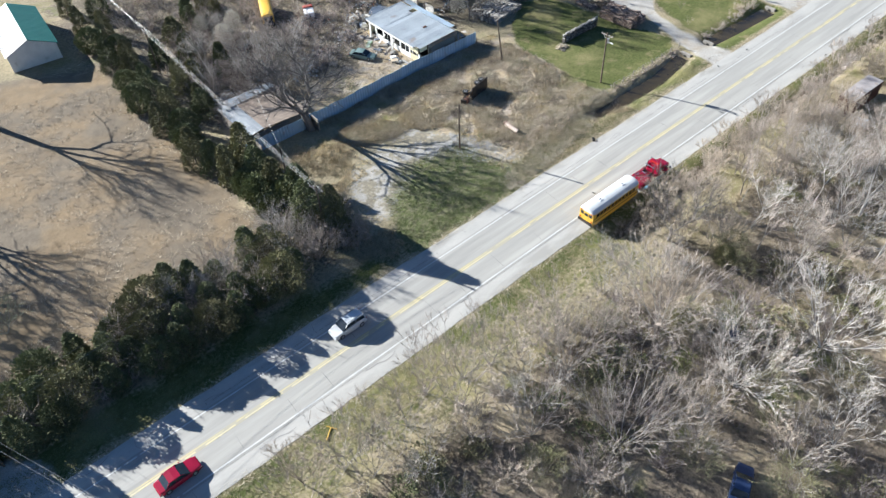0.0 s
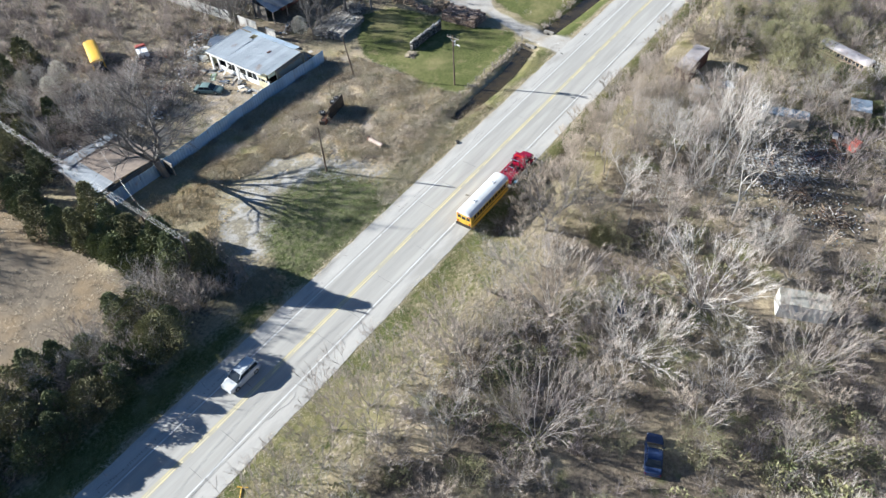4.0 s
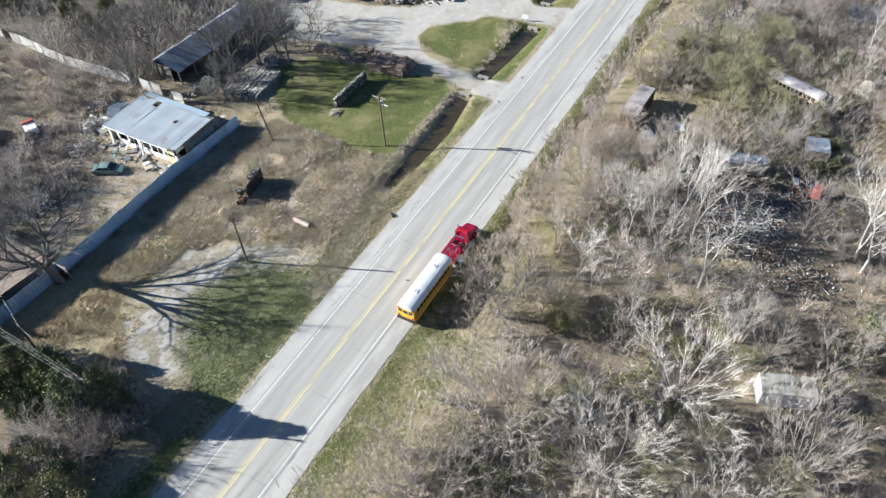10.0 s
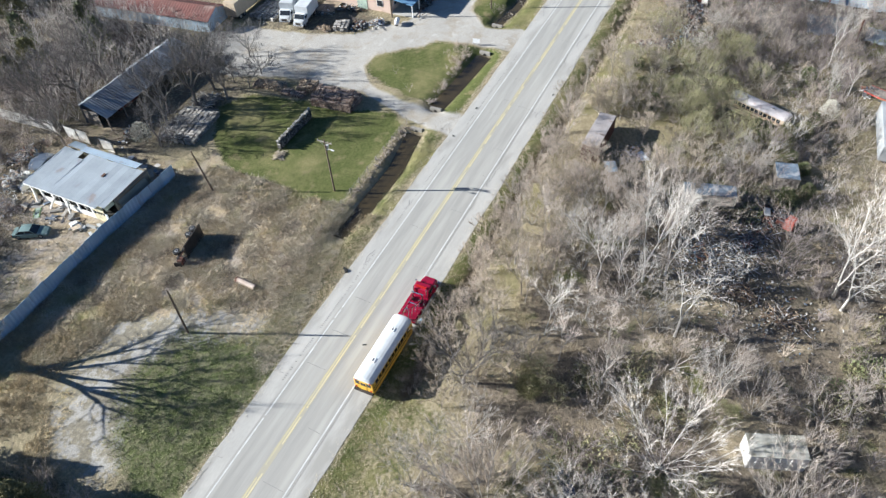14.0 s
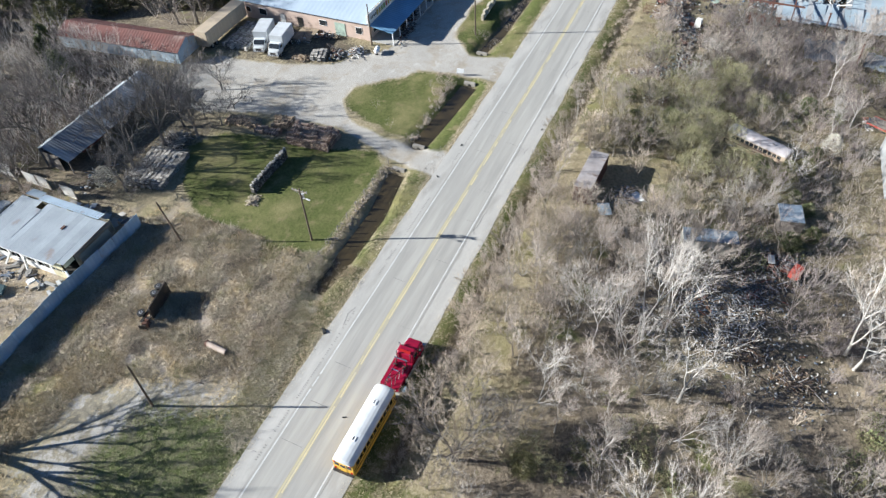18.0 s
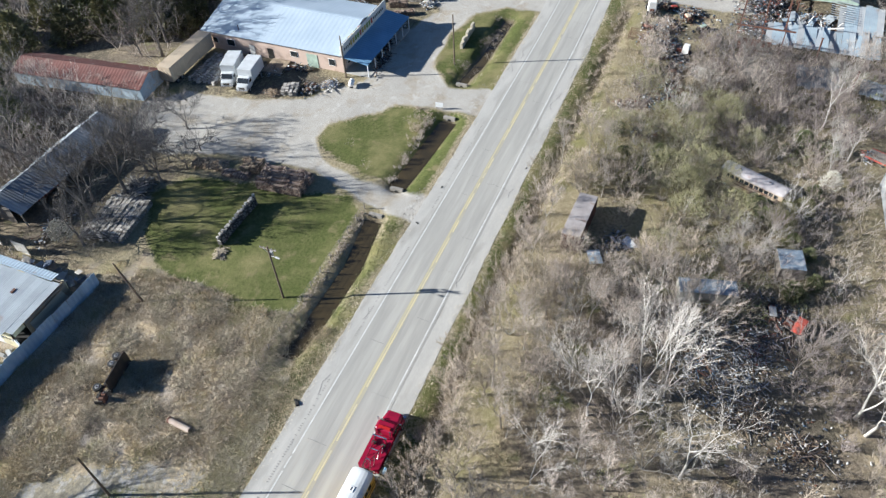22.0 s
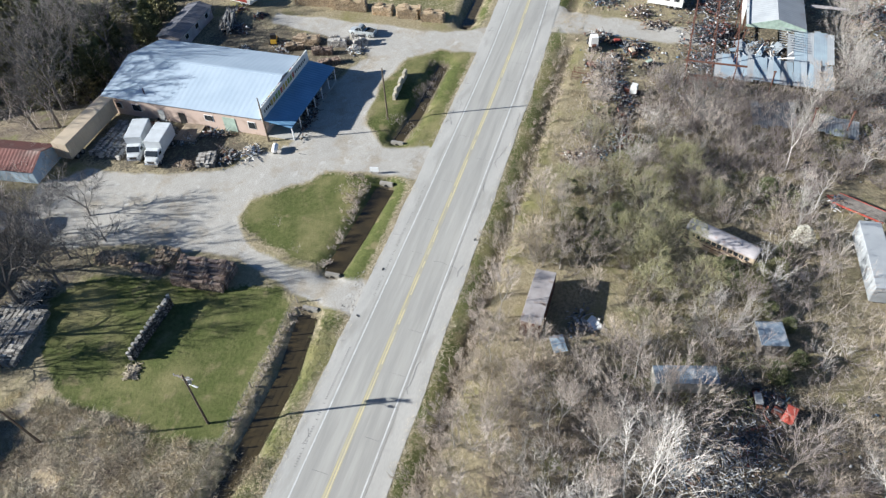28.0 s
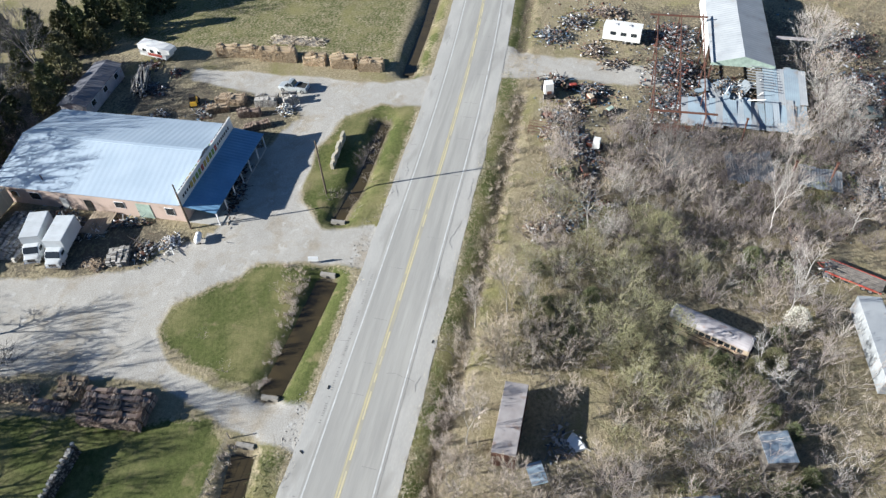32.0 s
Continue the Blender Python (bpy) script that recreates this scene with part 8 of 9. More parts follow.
strewn("island_brush", cloud(46, (120.5, 129.6, 59.4, 63.2), 88, lambda x, y: y < 60.2 + (x - 120) * 0.33), BUSH, "twig_tan", "brown leafless brush on the grass island", seed=88, size=(0.2, 0.42))
strewn("ditch_brush", cloud(240, (60, 175, 35.4, 38.4), 38), BUSH, "twig_tan", "brown brush along the roadside ditch", seed=8, size=(0.3, 0.62), squash=0.9)
strewn("ditch_brush", cloud(80, (74, 112, 35.8, 39.4), 39, lambda x, y: y < 38.2 + 1.1 * math.sin(x * 0.7)), BUSH, "twig", "grey brush leaning over the road verge", seed=39, size=(0.45, 0.9))
strewn("dead_weeds", cloud(3600, (56, 84, 57, 86), 41, lambda x, y: (x > 62 or y > 70) and soft(x, y, 0.5) > -1.1 and y < 87 - max(0, x - 80) and (x < 82 or y > 70) and off_pad(x, y)), TUFT, "weed_brown", "brown dead weeds matted on the lot", seed=11, size=(0.5, 0.95), category="weeds")
strewn("dead_weeds", cloud(2600, (31, 84, 53, 86), 42, lambda x, y: soft(x, y, 0.4) > 0.1 and y > 54 and off_pad(x, y)), TUFT, "weed", "dry tan weeds of the lot", seed=12, size=(0.5, 1.1), category="weeds")
strewn("dead_weeds", cloud(1900, (33, 82, 88, 160), 43, lambda x, y: not (67 < x < 78 and y < 104)), TUFT, "weed_brown", "brown dead weeds of the junk yard", seed=13, size=(0.7, 1.4), category="weeds")
strewn("dead_weeds", cloud(4200, (8, 215, -40, 35), 44, lambda x, y: soft(x, y, 0.22) > -0.5 and free(x, y) and (y < 31 or x > 100) and (x > 62 or soft(x, y, 0.3) > 0.6)), TUFT, "weed", "dry tan grass under the trees", seed=14, size=(0.6, 1.3), category="weeds")
strewn("dead_weeds", cloud(1900, (8, 215, -40, 34), 45, free), TUFT, "weed_dark", "brown dead weeds under the trees", seed=15, size=(0.7, 1.4), category="weeds")
strewn("tall_grass", cloud(520, (58, 84, 56, 87), 91, lambda x, y: soft(x, y, 0.55) > 0.35 and y > 55 + (x - 58) * 0.12), TUFT, "weed_gold", "golden dry grass clumps on the lot", seed=91, size=(0.6, 1.0), category="grass")
strewn("tall_grass", cloud(240, (29, 60, 70, 85.5), 92, lambda x, y: soft(x, y, 0.5) > 0.3), TUFT, "weed_gold", "golden dry grass clumps before the fence", seed=92, size=(0.55, 0.9), category="grass")
MATTED = [tuft(60 + k, 34, 0.5, 0.55, 0.032, 1.1) for k in range(3)]


def on_lot(x, y):
    return y > 57.5 + max(0, 66 - x) * 1.0 and y < 87 - max(0, x - 80) and x < 83 + 0.1 * (y - 60) and y < 70 + (x - 30) * 0.75 and off_pad(x, y)


for k, (m, lo, n, lab) in enumerate([("weed_dark", 1.15, 260, "dark rotted weeds matted on the lot"), ("weed_straw", 0.85, 520, "bleached straw lying in clumps on the lot"), ("weed_brown", 0.7, 520, "grey-brown matted weeds of the lot"), ("weed_olive", 1.0, 200, "olive green grass clumps on the lot")]):
    strewn("matted_weeds", cloud(n, (31, 84, 56, 87), 400 + k, lambda x, y: on_lot(x, y) and soft(x * 1.0 + 13 * k, y + 7 * k, 0.9) > lo), MATTED, m, lab, seed=400 + k, size=(0.7, 1.35), category="weeds")
strewn("matted_weeds", cloud(700, (56, 84, 53, 62), 410, lambda x, y: 53.2 + max(0, x - 62) * 0.18 < y < 55.5 + (x - 56) * 0.26), MATTED, "weed_straw", "bleached grass matted on the road bank", seed=410, size=(0.5, 0.95), category="weeds")
strewn("matted_weeds", cloud(420, (58, 84, 53, 62), 411, lambda x, y: 53.6 + max(0, x - 62) * 0.18 < y < 55.5 + (x - 56) * 0.26), MATTED, "weed_olive", "green grass matted on the road bank", seed=411, size=(0.5, 0.95), category="weeds")
for k, (y0, y1) in enumerate(((39.9, 40.7), (52.1, 52.9))):
    strewn("verge_grass", cloud(900, (-20, 178, y0, y1), 420 + k, lambda x, y: not (104 < x < 111 and y > 50) and not (129 < x < 140 and y > 50) and not (165 < x and y > 50)), GRASS, "weed_straw", "dry grass creeping over the shoulder's edge", seed=420 + k, size=(0.6, 1.3), category="grass")
strewn("fence_row_brush", cloud(70, (64, 79, 57.6, 60.2), 93), BUSH, "twig_tan", "pale vines and brush on the bank", seed=93, size=(0.25, 0.5), squash=0.8)
strewn("field_grass", cloud(3000, (-24, 25, 67, 132), 94, lambda x, y: soft(x, y, 0.25) > -0.9), GRASS, "weed_brown", "short dry grass of the brown field", seed=94, size=(0.7, 1.5), category="grass")
strewn("verge_grass", cloud(3200, (-20, 215, 35, 40), 46), GRASS, "weed", "dry grass on the road verge", seed=16, category="grass")
strewn("verge_grass", cloud(3000, (-20, 215, 35, 39.9), 47, lambda x, y: soft(x, y, 0.3) > 0), GRASS, "grass", "green grass on the road verge", seed=17, category="grass")
strewn("verge_grass", cloud(2400, (-20, 104, 52.9, 56.5), 48), GRASS, "grass", "green grass on the road verge", seed=18, category="grass")
strewn("verge_grass", cloud(2200, (60, 84, 53, 60), 49, lambda x, y: y < 54 + (x - 58) * 0.4), GRASS, "weed", "pale dry grass on the bank", seed=19, size=(0.7, 1.2), category="grass")
strewn("lawn_grass", cloud(1500, (37, 60, 53, 68), 50, lambda x, y: float(inside(np.array([x]), np.array([y]), DARK_GREEN[0])[0]) > 0.5), GRASS, "grass", "rough dark green grass patch", seed=20, size=(0.8, 1.6), category="grass")


# ---- firewood, poles, junk ----
def logs(n, L, W, H, ln, r, seed, heap=True, axis="y"):
    """A heap or a stack of short logs."""
    g = random.Random(seed)
    s = Shape()
    for k in range(n):
        if heap:
            x, y = g.uniform(-L / 2, L / 2), g.uniform(-W / 2, W / 2)
            lump = 0.85 + 0.2 * math.sin(x * 1.9 + seed) * math.cos(y * 2.3)
            top = H * lump * max(0.12, 1 - (2 * x / L) ** 6) * max(0.12, 1 - (2 * y / W) ** 4)
            z = max(0.06, top * (1 - 0.35 * g.random() ** 2))
            a, t = g.uniform(0, 6.28), g.uniform(-0.35, 0.35)
        else:
            x, y, z = g.uniform(-L / 2, L / 2), g.uniform(-W / 2, W / 2), g.uniform(0.05, 1.0) * H
            a, t = (1.57 if axis == "y" else 0.0) + g.gauss(0, 0.12), g.gauss(0, 0.05)
        d = Vector((math.cos(a) * math.cos(t), math.sin(a) * math.cos(t), math.sin(t))) * ln * g.uniform(0.75, 1.15) / 2
        p = Vector((x, y, z))
        rr = r * g.uniform(0.7, 1.3)
        s.bar(p - d, p + d, rr, rr * 0.9, 5)
    return s


def stack(name, x, y, rz, n, L, W, H, ln, r, mat, label, heap=True, seed=1, core="wood_old", axis="y", category="woodpile"):
    t = thing(name, x, y, 0, rz, label, category)
    # plain block for the inner logs; a dark core paints the shade between them
    part("core", Shape().box(0, 0, -0.05, L * (0.86 if heap else 0.97), W * (0.8 if heap else 0.9), H * (0.66 if heap else 0.9), taper=0.8 if heap else 1.0), core, t, "solid block in place of inner logs and their shade")
    tagged(part("stacked_wood", logs(n, L, W, H, ln, r, seed, heap, axis), mat, t), kind="stuff")
    return t


def wood_rows(x, y, rz, n, L, H, mat, label, seed, pitch=0.72):
    """Rows of split logs stacked close together, each row a part."""
    t = thing("firewood_stack", x, y, 0, rz, label, "woodpile")
    g = random.Random(seed)
    for k in range(n):
        s = Shape()
        yy = (k - (n - 1) / 2) * pitch
        a, b, top = -L / 2 + g.uniform(0, 0.5), L / 2 - g.uniform(0, 0.5), H * g.uniform(0.85, 1.05)
        s.box((a + b) / 2, yy, -0.05, b - a - 0.3, 0.4, top - 0.15)
        xx = a
        while xx < b:
            z = 0.08
            h = top * (0.9 + 0.12 * math.sin(xx * 2.1 + k))
            while z < h:
                if k in (0, n - 1) or z > h - 0.4 or xx - a < 0.4 or b - xx < 0.4:
                    r, q = g.uniform(0.075, 0.12), g.uniform(-0.07, 0.07)
                    s.bar((xx + q, yy - 0.3 + q, z), (xx - q, yy + 0.3 + q, z + q * 0.5), r, r * 0.92, 5)
                z += 0.19
            xx += 0.2
        tagged(part("stacked_wood", s, mat, t), kind="stuff")
    return t


LAWN_ROW = wood_rows(95.8, 75.3, 0, 1, 9.8, 1.9, "log_dark", "long row of dark stacked firewood with pale pieces on top", 2)
for k in range(15):
    part("split_log", Shape().box(-4.5 + k * 0.64, 0.06 * (k % 3 - 1), 1.42 + 0.03 * (k % 4), 0.24 + 0.05 * (k % 3), 0.34, 0.3, 0.25 * (k % 5 - 2)), "log_grey", LAWN_ROW, "pale split log")
wood_rows(105.4, 73.6, 94, 6, 8.0, 1.8, "firewood_brown", "large stack of split brown firewood in close rows", 3)
wood_rows(107.0, 80.2, 100, 4, 3.4, 1.3, "firewood", "low stack of tan split firewood beside the drive", 4)
wood_rows(104.6, 81.5, 94, 2, 5.0, 0.7, "firewood_brown", "low remains of a brown firewood stack", 5)
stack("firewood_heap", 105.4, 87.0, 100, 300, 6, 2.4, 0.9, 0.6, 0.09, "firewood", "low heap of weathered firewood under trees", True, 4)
wood_rows(90.6, 92.2, 8, 9, 9.0, 1.0, "log_grey", "broad stack of grey cedar posts in close rows", 6)
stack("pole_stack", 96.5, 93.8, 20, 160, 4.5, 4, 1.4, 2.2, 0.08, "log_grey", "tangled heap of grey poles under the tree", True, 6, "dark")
wood_rows(128.6, 102.0, 1, 6, 9.4, 0.8, "log_grey", "rows of grey posts stacked beside the trailer", 7, 0.98)
wood_rows(127.2, 85.4, 18, 4, 3.4, 1.1, "log_grey", "neat rows of grey posts stacked before the shop", 8)
stack("firewood_heap", 125.5, 88.3, 80, 120, 3.6, 2.0, 0.5, 0.6, 0.07, "firewood", "low scatter of split wood before the shop", True, 9)
for k, (y0, y1, H) in enumerate(((61.4, 66.0, 2.0), (66.3, 71.4, 2.3), (71.8, 76.4, 2.1), (77.6, 84.8, 2.3), (85.0, 93.4, 2.1))):
    wood_rows(176.6 + (y0 + y1 - 140) * 0.028, (y0 + y1) / 2, 93, 3, y1 - y0, H, "firewood_pale", "long wall of stacked pale split firewood", 20 + k)
for k, (x, y, L, W, H) in enumerate(((163.5, 84.5, 5, 2.4, 1.5), (163.8, 78.5, 4, 2.6, 1.6), (160.2, 80.2, 4, 2.0, 1.4), (160.6, 85.8, 4.2, 2.0, 1.3), (164.8, 74.6, 3.0, 2.4, 1.7), (157.3, 77.6, 4.5, 2, 1.0))):
    wood_rows(x, y, 92 + 6 * k, 3 if W > 2 else 2, L, H, ("firewood", "log_grey", "firewood_brown")[k % 3], "short rows of split firewood behind the shop", 30 + k)
stack("brush_heap", 90.0, 74.4, 20, 90, 2.2, 1.7, 0.3, 0.7, 0.04, "weed_brown", "small heap of sticks on the lawn", True, 40, category="brush pile")
stack("firewood_heap", 153.0, 76.2, 30, 110, 2.6, 2.0, 0.9, 0.5, 0.09, "junk_pale", "pale heap of stones and scrap by the porch", True, 37, category="scrap heap")
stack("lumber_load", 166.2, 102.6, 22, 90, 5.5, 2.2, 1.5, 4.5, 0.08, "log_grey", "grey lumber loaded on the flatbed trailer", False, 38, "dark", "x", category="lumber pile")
stack("brush_heap", 183.5, 80.0, 90, 260, 11, 3.0, 0.7, 1.0, 0.05, "weed_brown", "long heap of dead brush in the meadow", True, 39, category="brush pile")


def scrap(seed, n, L, W, H, k0=1.0):
    """Tangled scrap: plates, bars, drums and boxes."""
    g = random.Random(seed)
    s = Shape()
    for k in range(n):
        x, y = g.gauss(0, 0.42) * L / 2, g.gauss(0, 0.42) * W / 2
        top = H * max(0.1, 1 - (2 * x / L) ** 2 * 0.7) * max(0.1, 1 - (2 * y / W) ** 2 * 0.7)
        z = g.uniform(0, 1) ** 1.5 * top
        q = g.random()
        if q < 0.5:
            s.box(x, y, z, g.uniform(0.15, 0.8) * k0, g.uniform(0.08, 0.45) * k0, g.uniform(0.03, 0.28) * k0, g.uniform(0, 3.1), g.uniform(0.6, 1.0), (g.uniform(-0.25, 0.25), g.uniform(-0.25, 0.25)))
        elif q < 0.85:
            d = jitter(g, 1.1)
            s.bar((x, y, z + 0.05), (x + d.x, y + d.y, z + 0.05 + abs(d.z) * 0.4), g.uniform(0.02, 0.06), n=4)
        else:
            a = g.uniform(0, 3.1)
            r = g.uniform(0.1, 0.26) * k0
            s.bar((x, y, z + r), (x + 0.25 * math.cos(a), y + 0.25 * math.sin(a), z + r + g.uniform(-0.1, 0.3)), r, n=7)
    return s


def scrap_heap(x, y, L, W, H, n, mat, label, seed):
    ob = solid("scrap_heap", scrap(seed, int(n * 1.8), L, W, H, 0.27 if x < 108 and y < 40 else 0.7), mat, x, y, float(height(x, y)), random.Random(seed).uniform(-20, 20), label, "scrap heap", kind="stuff")
    return ob


SCRAP = [
    (94, 8.5, 15, 11, 0.4, 620, "junk_pale", "scattered pale household junk among bare trees"), (94, 12.5, 7, 6, 0.5, 200, "junk", "mixed junk scattered on leaf litter"), (89, 6, 6, 7, 0.7, 220, "junk_dump", "mixed junk scattered on leaf litter"),
    (99, 6.0, 7, 6, 0.7, 160, "junk_dark", "dark heap of scrap metal under trees"), (86.8, 0.8, 5, 6, 0.7, 200, "junk_dump", "colourful junk dumped between trees"), (103.5, 3.6, 5, 3.6, 1.0, 130, "junk_dark", "dark heap of machine parts"),
    (176, 31.5, 4, 5, 1.2, 170, "junk", "heap of scrap appliances beside the track"), (174.2, 25.5, 5, 5, 1.0, 180, "junk", "heap of rusty scrap parts"), (190.5, 33.5, 5, 7, 1.2, 220, "junk", "heap of scrap crates by the road"), (186.5, 26, 5, 5, 0.8, 160, "junk_dump", "pale junk heaped near the camper"),
    (196, 30, 6, 6, 1.4, 200, "junk", "tall heap of crates and scrap"), (166, 29.5, 5, 4, 1.0, 130, "junk", "engine parts and scrap in weeds"), (160, 26.5, 5, 4, 1.1, 130, "junk_dark", "dark machine parts in brush"), (152.5, 28.5, 4, 4, 0.7, 100, "junk_dump", "pale scrap scattered in brush"),
    (146, 26, 4, 4, 0.7, 90, "junk", "mixed scrap scattered in brush"), (141, 31, 4, 4, 0.6, 90, "junk_dump", "pale scrap scattered in brush"), (135, 26.5, 4, 4, 0.6, 100, "junk_dump", "pale scrap scattered in brush"), (172, 12, 10, 9, 1.3, 520, "junk_dark", "dark heap of scrap inside the ruin"),
    (181, 12, 11, 9, 1.6, 620, "junk_dark", "dark heap of scrap between rusted columns"), (192, 12, 11, 9, 1.6, 560, "junk_dark", "dark heap of scrap between rusted columns"), (177, 4, 6, 8, 1.5, 320, "junk", "broken fittings under the fallen roof"), (166, -16, 12, 9, 1.2, 480, "junk_dark", "wide field of dark scrap parts"),
    (180, -18, 12, 10, 1.3, 480, "junk_dark", "wide field of dark scrap parts"), (193, -16, 12, 10, 1.3, 420, "junk_dark", "wide field of dark scrap parts"), (155, -14, 8, 8, 1.0, 220, "junk", "mixed scrap strewn in dead grass"), (110, 25, 5, 4, 0.4, 60, "junk_pale", "few pale scraps behind the shack"),
    (139.0, -5.5, 3, 2.5, 1.0, 70, "junk", "bicycle frames and scrap leaning by the trailer"), (37, 101, 8, 7, 0.9, 260, "junk_pale", "pale junk dumped behind the old shed"), (46, 105, 7, 7, 0.8, 200, "junk", "mixed junk in the thicket"), (57, 103, 9, 5, 0.5, 160, "junk", "mixed rubbish spread in brown weeds"), (52, 100, 6, 5, 0.6, 130, "junk_pale", "pale rubbish spread in brown weeds"), (62, 114, 8, 6, 0.7, 200, "junk_dark", "dark rubbish heaped in the yard"), (74, 112, 7, 6, 0.8, 180, "junk", "mixed rubbish heaped behind the house"), (48.5, 114, 5, 5, 0.8, 130, "junk_dark", "dark junk beside the yellow bus"),
    (69, 108.5, 5, 4, 1.4, 150, "junk_pale", "pale heap of mattresses and boards"), (64, 105, 6, 4, 0.6, 100, "junk_pale", "pale rubble strewn in weeds"), (86, 100, 7, 3, 0.7, 120, "junk", "boards and scrap along the shed"), (130.5, 79.8, 3.5, 3, 0.6, 90, "junk_pale", "garden ornaments clustered by the shop corner"),
    (133.5, 87, 1.8, 6, 0.8, 110, "junk", "crates and benches along the shop wall"), (133.3, 97, 2.0, 8, 0.9, 130, "junk", "crates and tools along the shop wall"), (143, 75.0, 15, 2.6, 0.9, 260, "junk", "garden goods displayed under the porch"), (147.0, 110.3, 9, 2, 1.0, 120, "junk_dark", "dark clutter behind the shop"),
    (151, 25, 7, 4, 0.5, 170, "junk_dump", "pale scrap laid out along a bare track"), (157, 25, 5, 4, 0.6, 140, "junk", "mixed scrap laid out along a bare track"), (147, 24.5, 5, 4, 0.5, 110, "junk", "mixed scrap beside a bare track"), (162, 31, 4, 4, 0.6, 110, "junk_dump", "pale scrap by the verge"),
    (169, 28.5, 6, 5, 0.7, 160, "junk_dump", "pale scrap parts between machines"), (162, 28, 6, 5, 0.7, 150, "junk", "mixed scrap between machines"), (155, 22, 4, 4, 0.5, 90, "junk_dump", "pale scrap scattered on bare soil"), (148, 29.5, 5, 4, 0.6, 120, "junk_dump", "pale scrap scattered on bare soil"), (143, 27, 4, 5, 0.6, 110, "junk", "mixed scrap on bare soil"), (200, 24, 5, 8, 1.1, 200, "junk_dump", "pale crates heaped beyond the camper"), (183, 22, 4, 6, 0.6, 120, "junk_dump", "pale parts strewn at the drive edge"),
    (176, 3, 7, 7, 1.2, 260, "junk_dump", "pale broken fittings under the fallen roof"), (131.8, 100, 3, 8, 0.7, 150, "junk_dark", "dark machine parts before the shop wall"), (131.5, 91.5, 3, 4, 0.6, 90, "junk_pale", "pale boxes and doors leaning at the shop wall"), (128.5, 82.5, 5, 3, 0.4, 70, "junk", "tools and boards on trampled grass"), (152, 111, 9, 4, 1.0, 220, "junk", "mixed scrap heaped behind the shop"), (140, 112, 9, 4, 0.9, 200, "junk_dark", "dark scrap heaped behind the shop"),
    (165, 100, 4, 7, 0.6, 110, "junk_dark", "dark parts scattered by the mobile home"), (162.5, 74.5, 3.5, 3, 0.7, 80, "junk_pale", "pale stones and pots beside the drive"), (160, 88, 5, 4, 0.5, 90, "junk", "boards and logs scattered behind the shop"), (172, 104, 3, 4, 0.6, 70, "junk_dark", "dark scrap beside the travel camper"),
    (157.5, 95, 4, 3, 0.9, 90, "junk", "small machines parked behind the shop"), (170.5, 98, 3, 3, 0.7, 60, "junk_dark", "dark scrap near the camper"), (-14, 60.8, 3, 4, 0.8, 40, "junk_pale", "pale boulders beside the driveway"), (100.4, -10, 5, 5, 0.7, 120, "junk_dump", "pale junk under bare trees"), (58, 19.5, 3, 3, 0.6, 50, "junk_pale", "pale scraps under bare trees"),
]
for i, (x, y, L, W, H, n, m, lab) in enumerate(SCRAP):
    scrap_heap(x, y, L, W, H, n, m, lab, 200 + i)


CHIP = []
for k in range(6):
    gg = np.random.default_rng(300 + k)
    sh = Shape().box(0, 0, 0, gg.uniform(0.12, 0.5), gg.uniform(0.05, 0.25), gg.uniform(0.03, 0.16), 0.3 * k, gg.uniform(0.7, 1.0), (gg.uniform(-0.1, 0.1), gg.uniform(-0.1, 0.1)))
    CHIP.append((np.array(sh.v), np.array(sh.f)))


def dump(x, y, r):
    """Places clustered round a point."""
    g2 = random.Random(int(x * 7 + y))
    return [(x + g2.gauss(0, r), y + g2.gauss(0, r)) for _ in range(int(52 * r))]


DUMP = [p for q in ((93, 10, 4.5), (88.5, 5, 3.5), (86.5, 0.5, 2.5), (97, 7, 3), (101, -9, 3), (104, 4, 2)) for p in dump(*q)]
strewn("household_litter", DUMP, CHIP, "junk_pale", "pale household litter dumped under the trees", seed=61, size=(0.4, 1.1), category="litter")
strewn("household_litter", [(x + 0.4, y - 0.5) for x, y in DUMP[::2]], CHIP, "junk", "mixed dark litter dumped under the trees", seed=62, size=(0.35, 0.9), category="litter")
YARD = [p for q in ((176, 30, 3), (173, 25, 3), (190, 32, 3.5), (187, 25, 3), (166, 28, 3), (158, 27, 1.6), (150, 28, 1.4), (172, 10, 5), (182, 12, 5), (192, 13, 5), (177, 2, 4), (168, -16, 6), (182, -18, 6), (194, -15, 6), (155, -13, 4), (200, 28, 4), (164, 14, 3)) for p in dump(*q) if not (176 < p[0] < 187 and 18 < p[1] < 42) and p[1] < 35]
strewn("yard_litter", YARD[::2], CHIP, "junk", "mixed scrap strewn through the salvage yard", seed=63, size=(0.6, 1.5), category="litter")
strewn("yard_litter", [(x - 0.5, y + 0.4) for x, y in YARD[::5]], CHIP, "junk_pale", "pale scrap strewn through the salvage yard", seed=64, size=(0.5, 1.2), category="litter")
strewn("yard_litter", [(x + 0.6, y + 0.5) for x, y in YARD[::9]], CHIP, "rust", "rusty scrap strewn through the salvage yard", seed=65, size=(0.6, 1.4), category="litter")
APRON = cloud(130, (103.4, 111.6, 52.2, 54.2), 501) + cloud(150, (129.4, 139.6, 52.2, 54.8), 502) + cloud(60, (175.5, 178, 52.6, 54.5), 503) + cloud(60, (176, 187, 40.0, 41.2), 504)
strewn("broken_asphalt", APRON, CHIP, "concrete_old", "crumbled asphalt and stones at the drive mouths", seed=505, size=(0.15, 0.45), category="rubble")
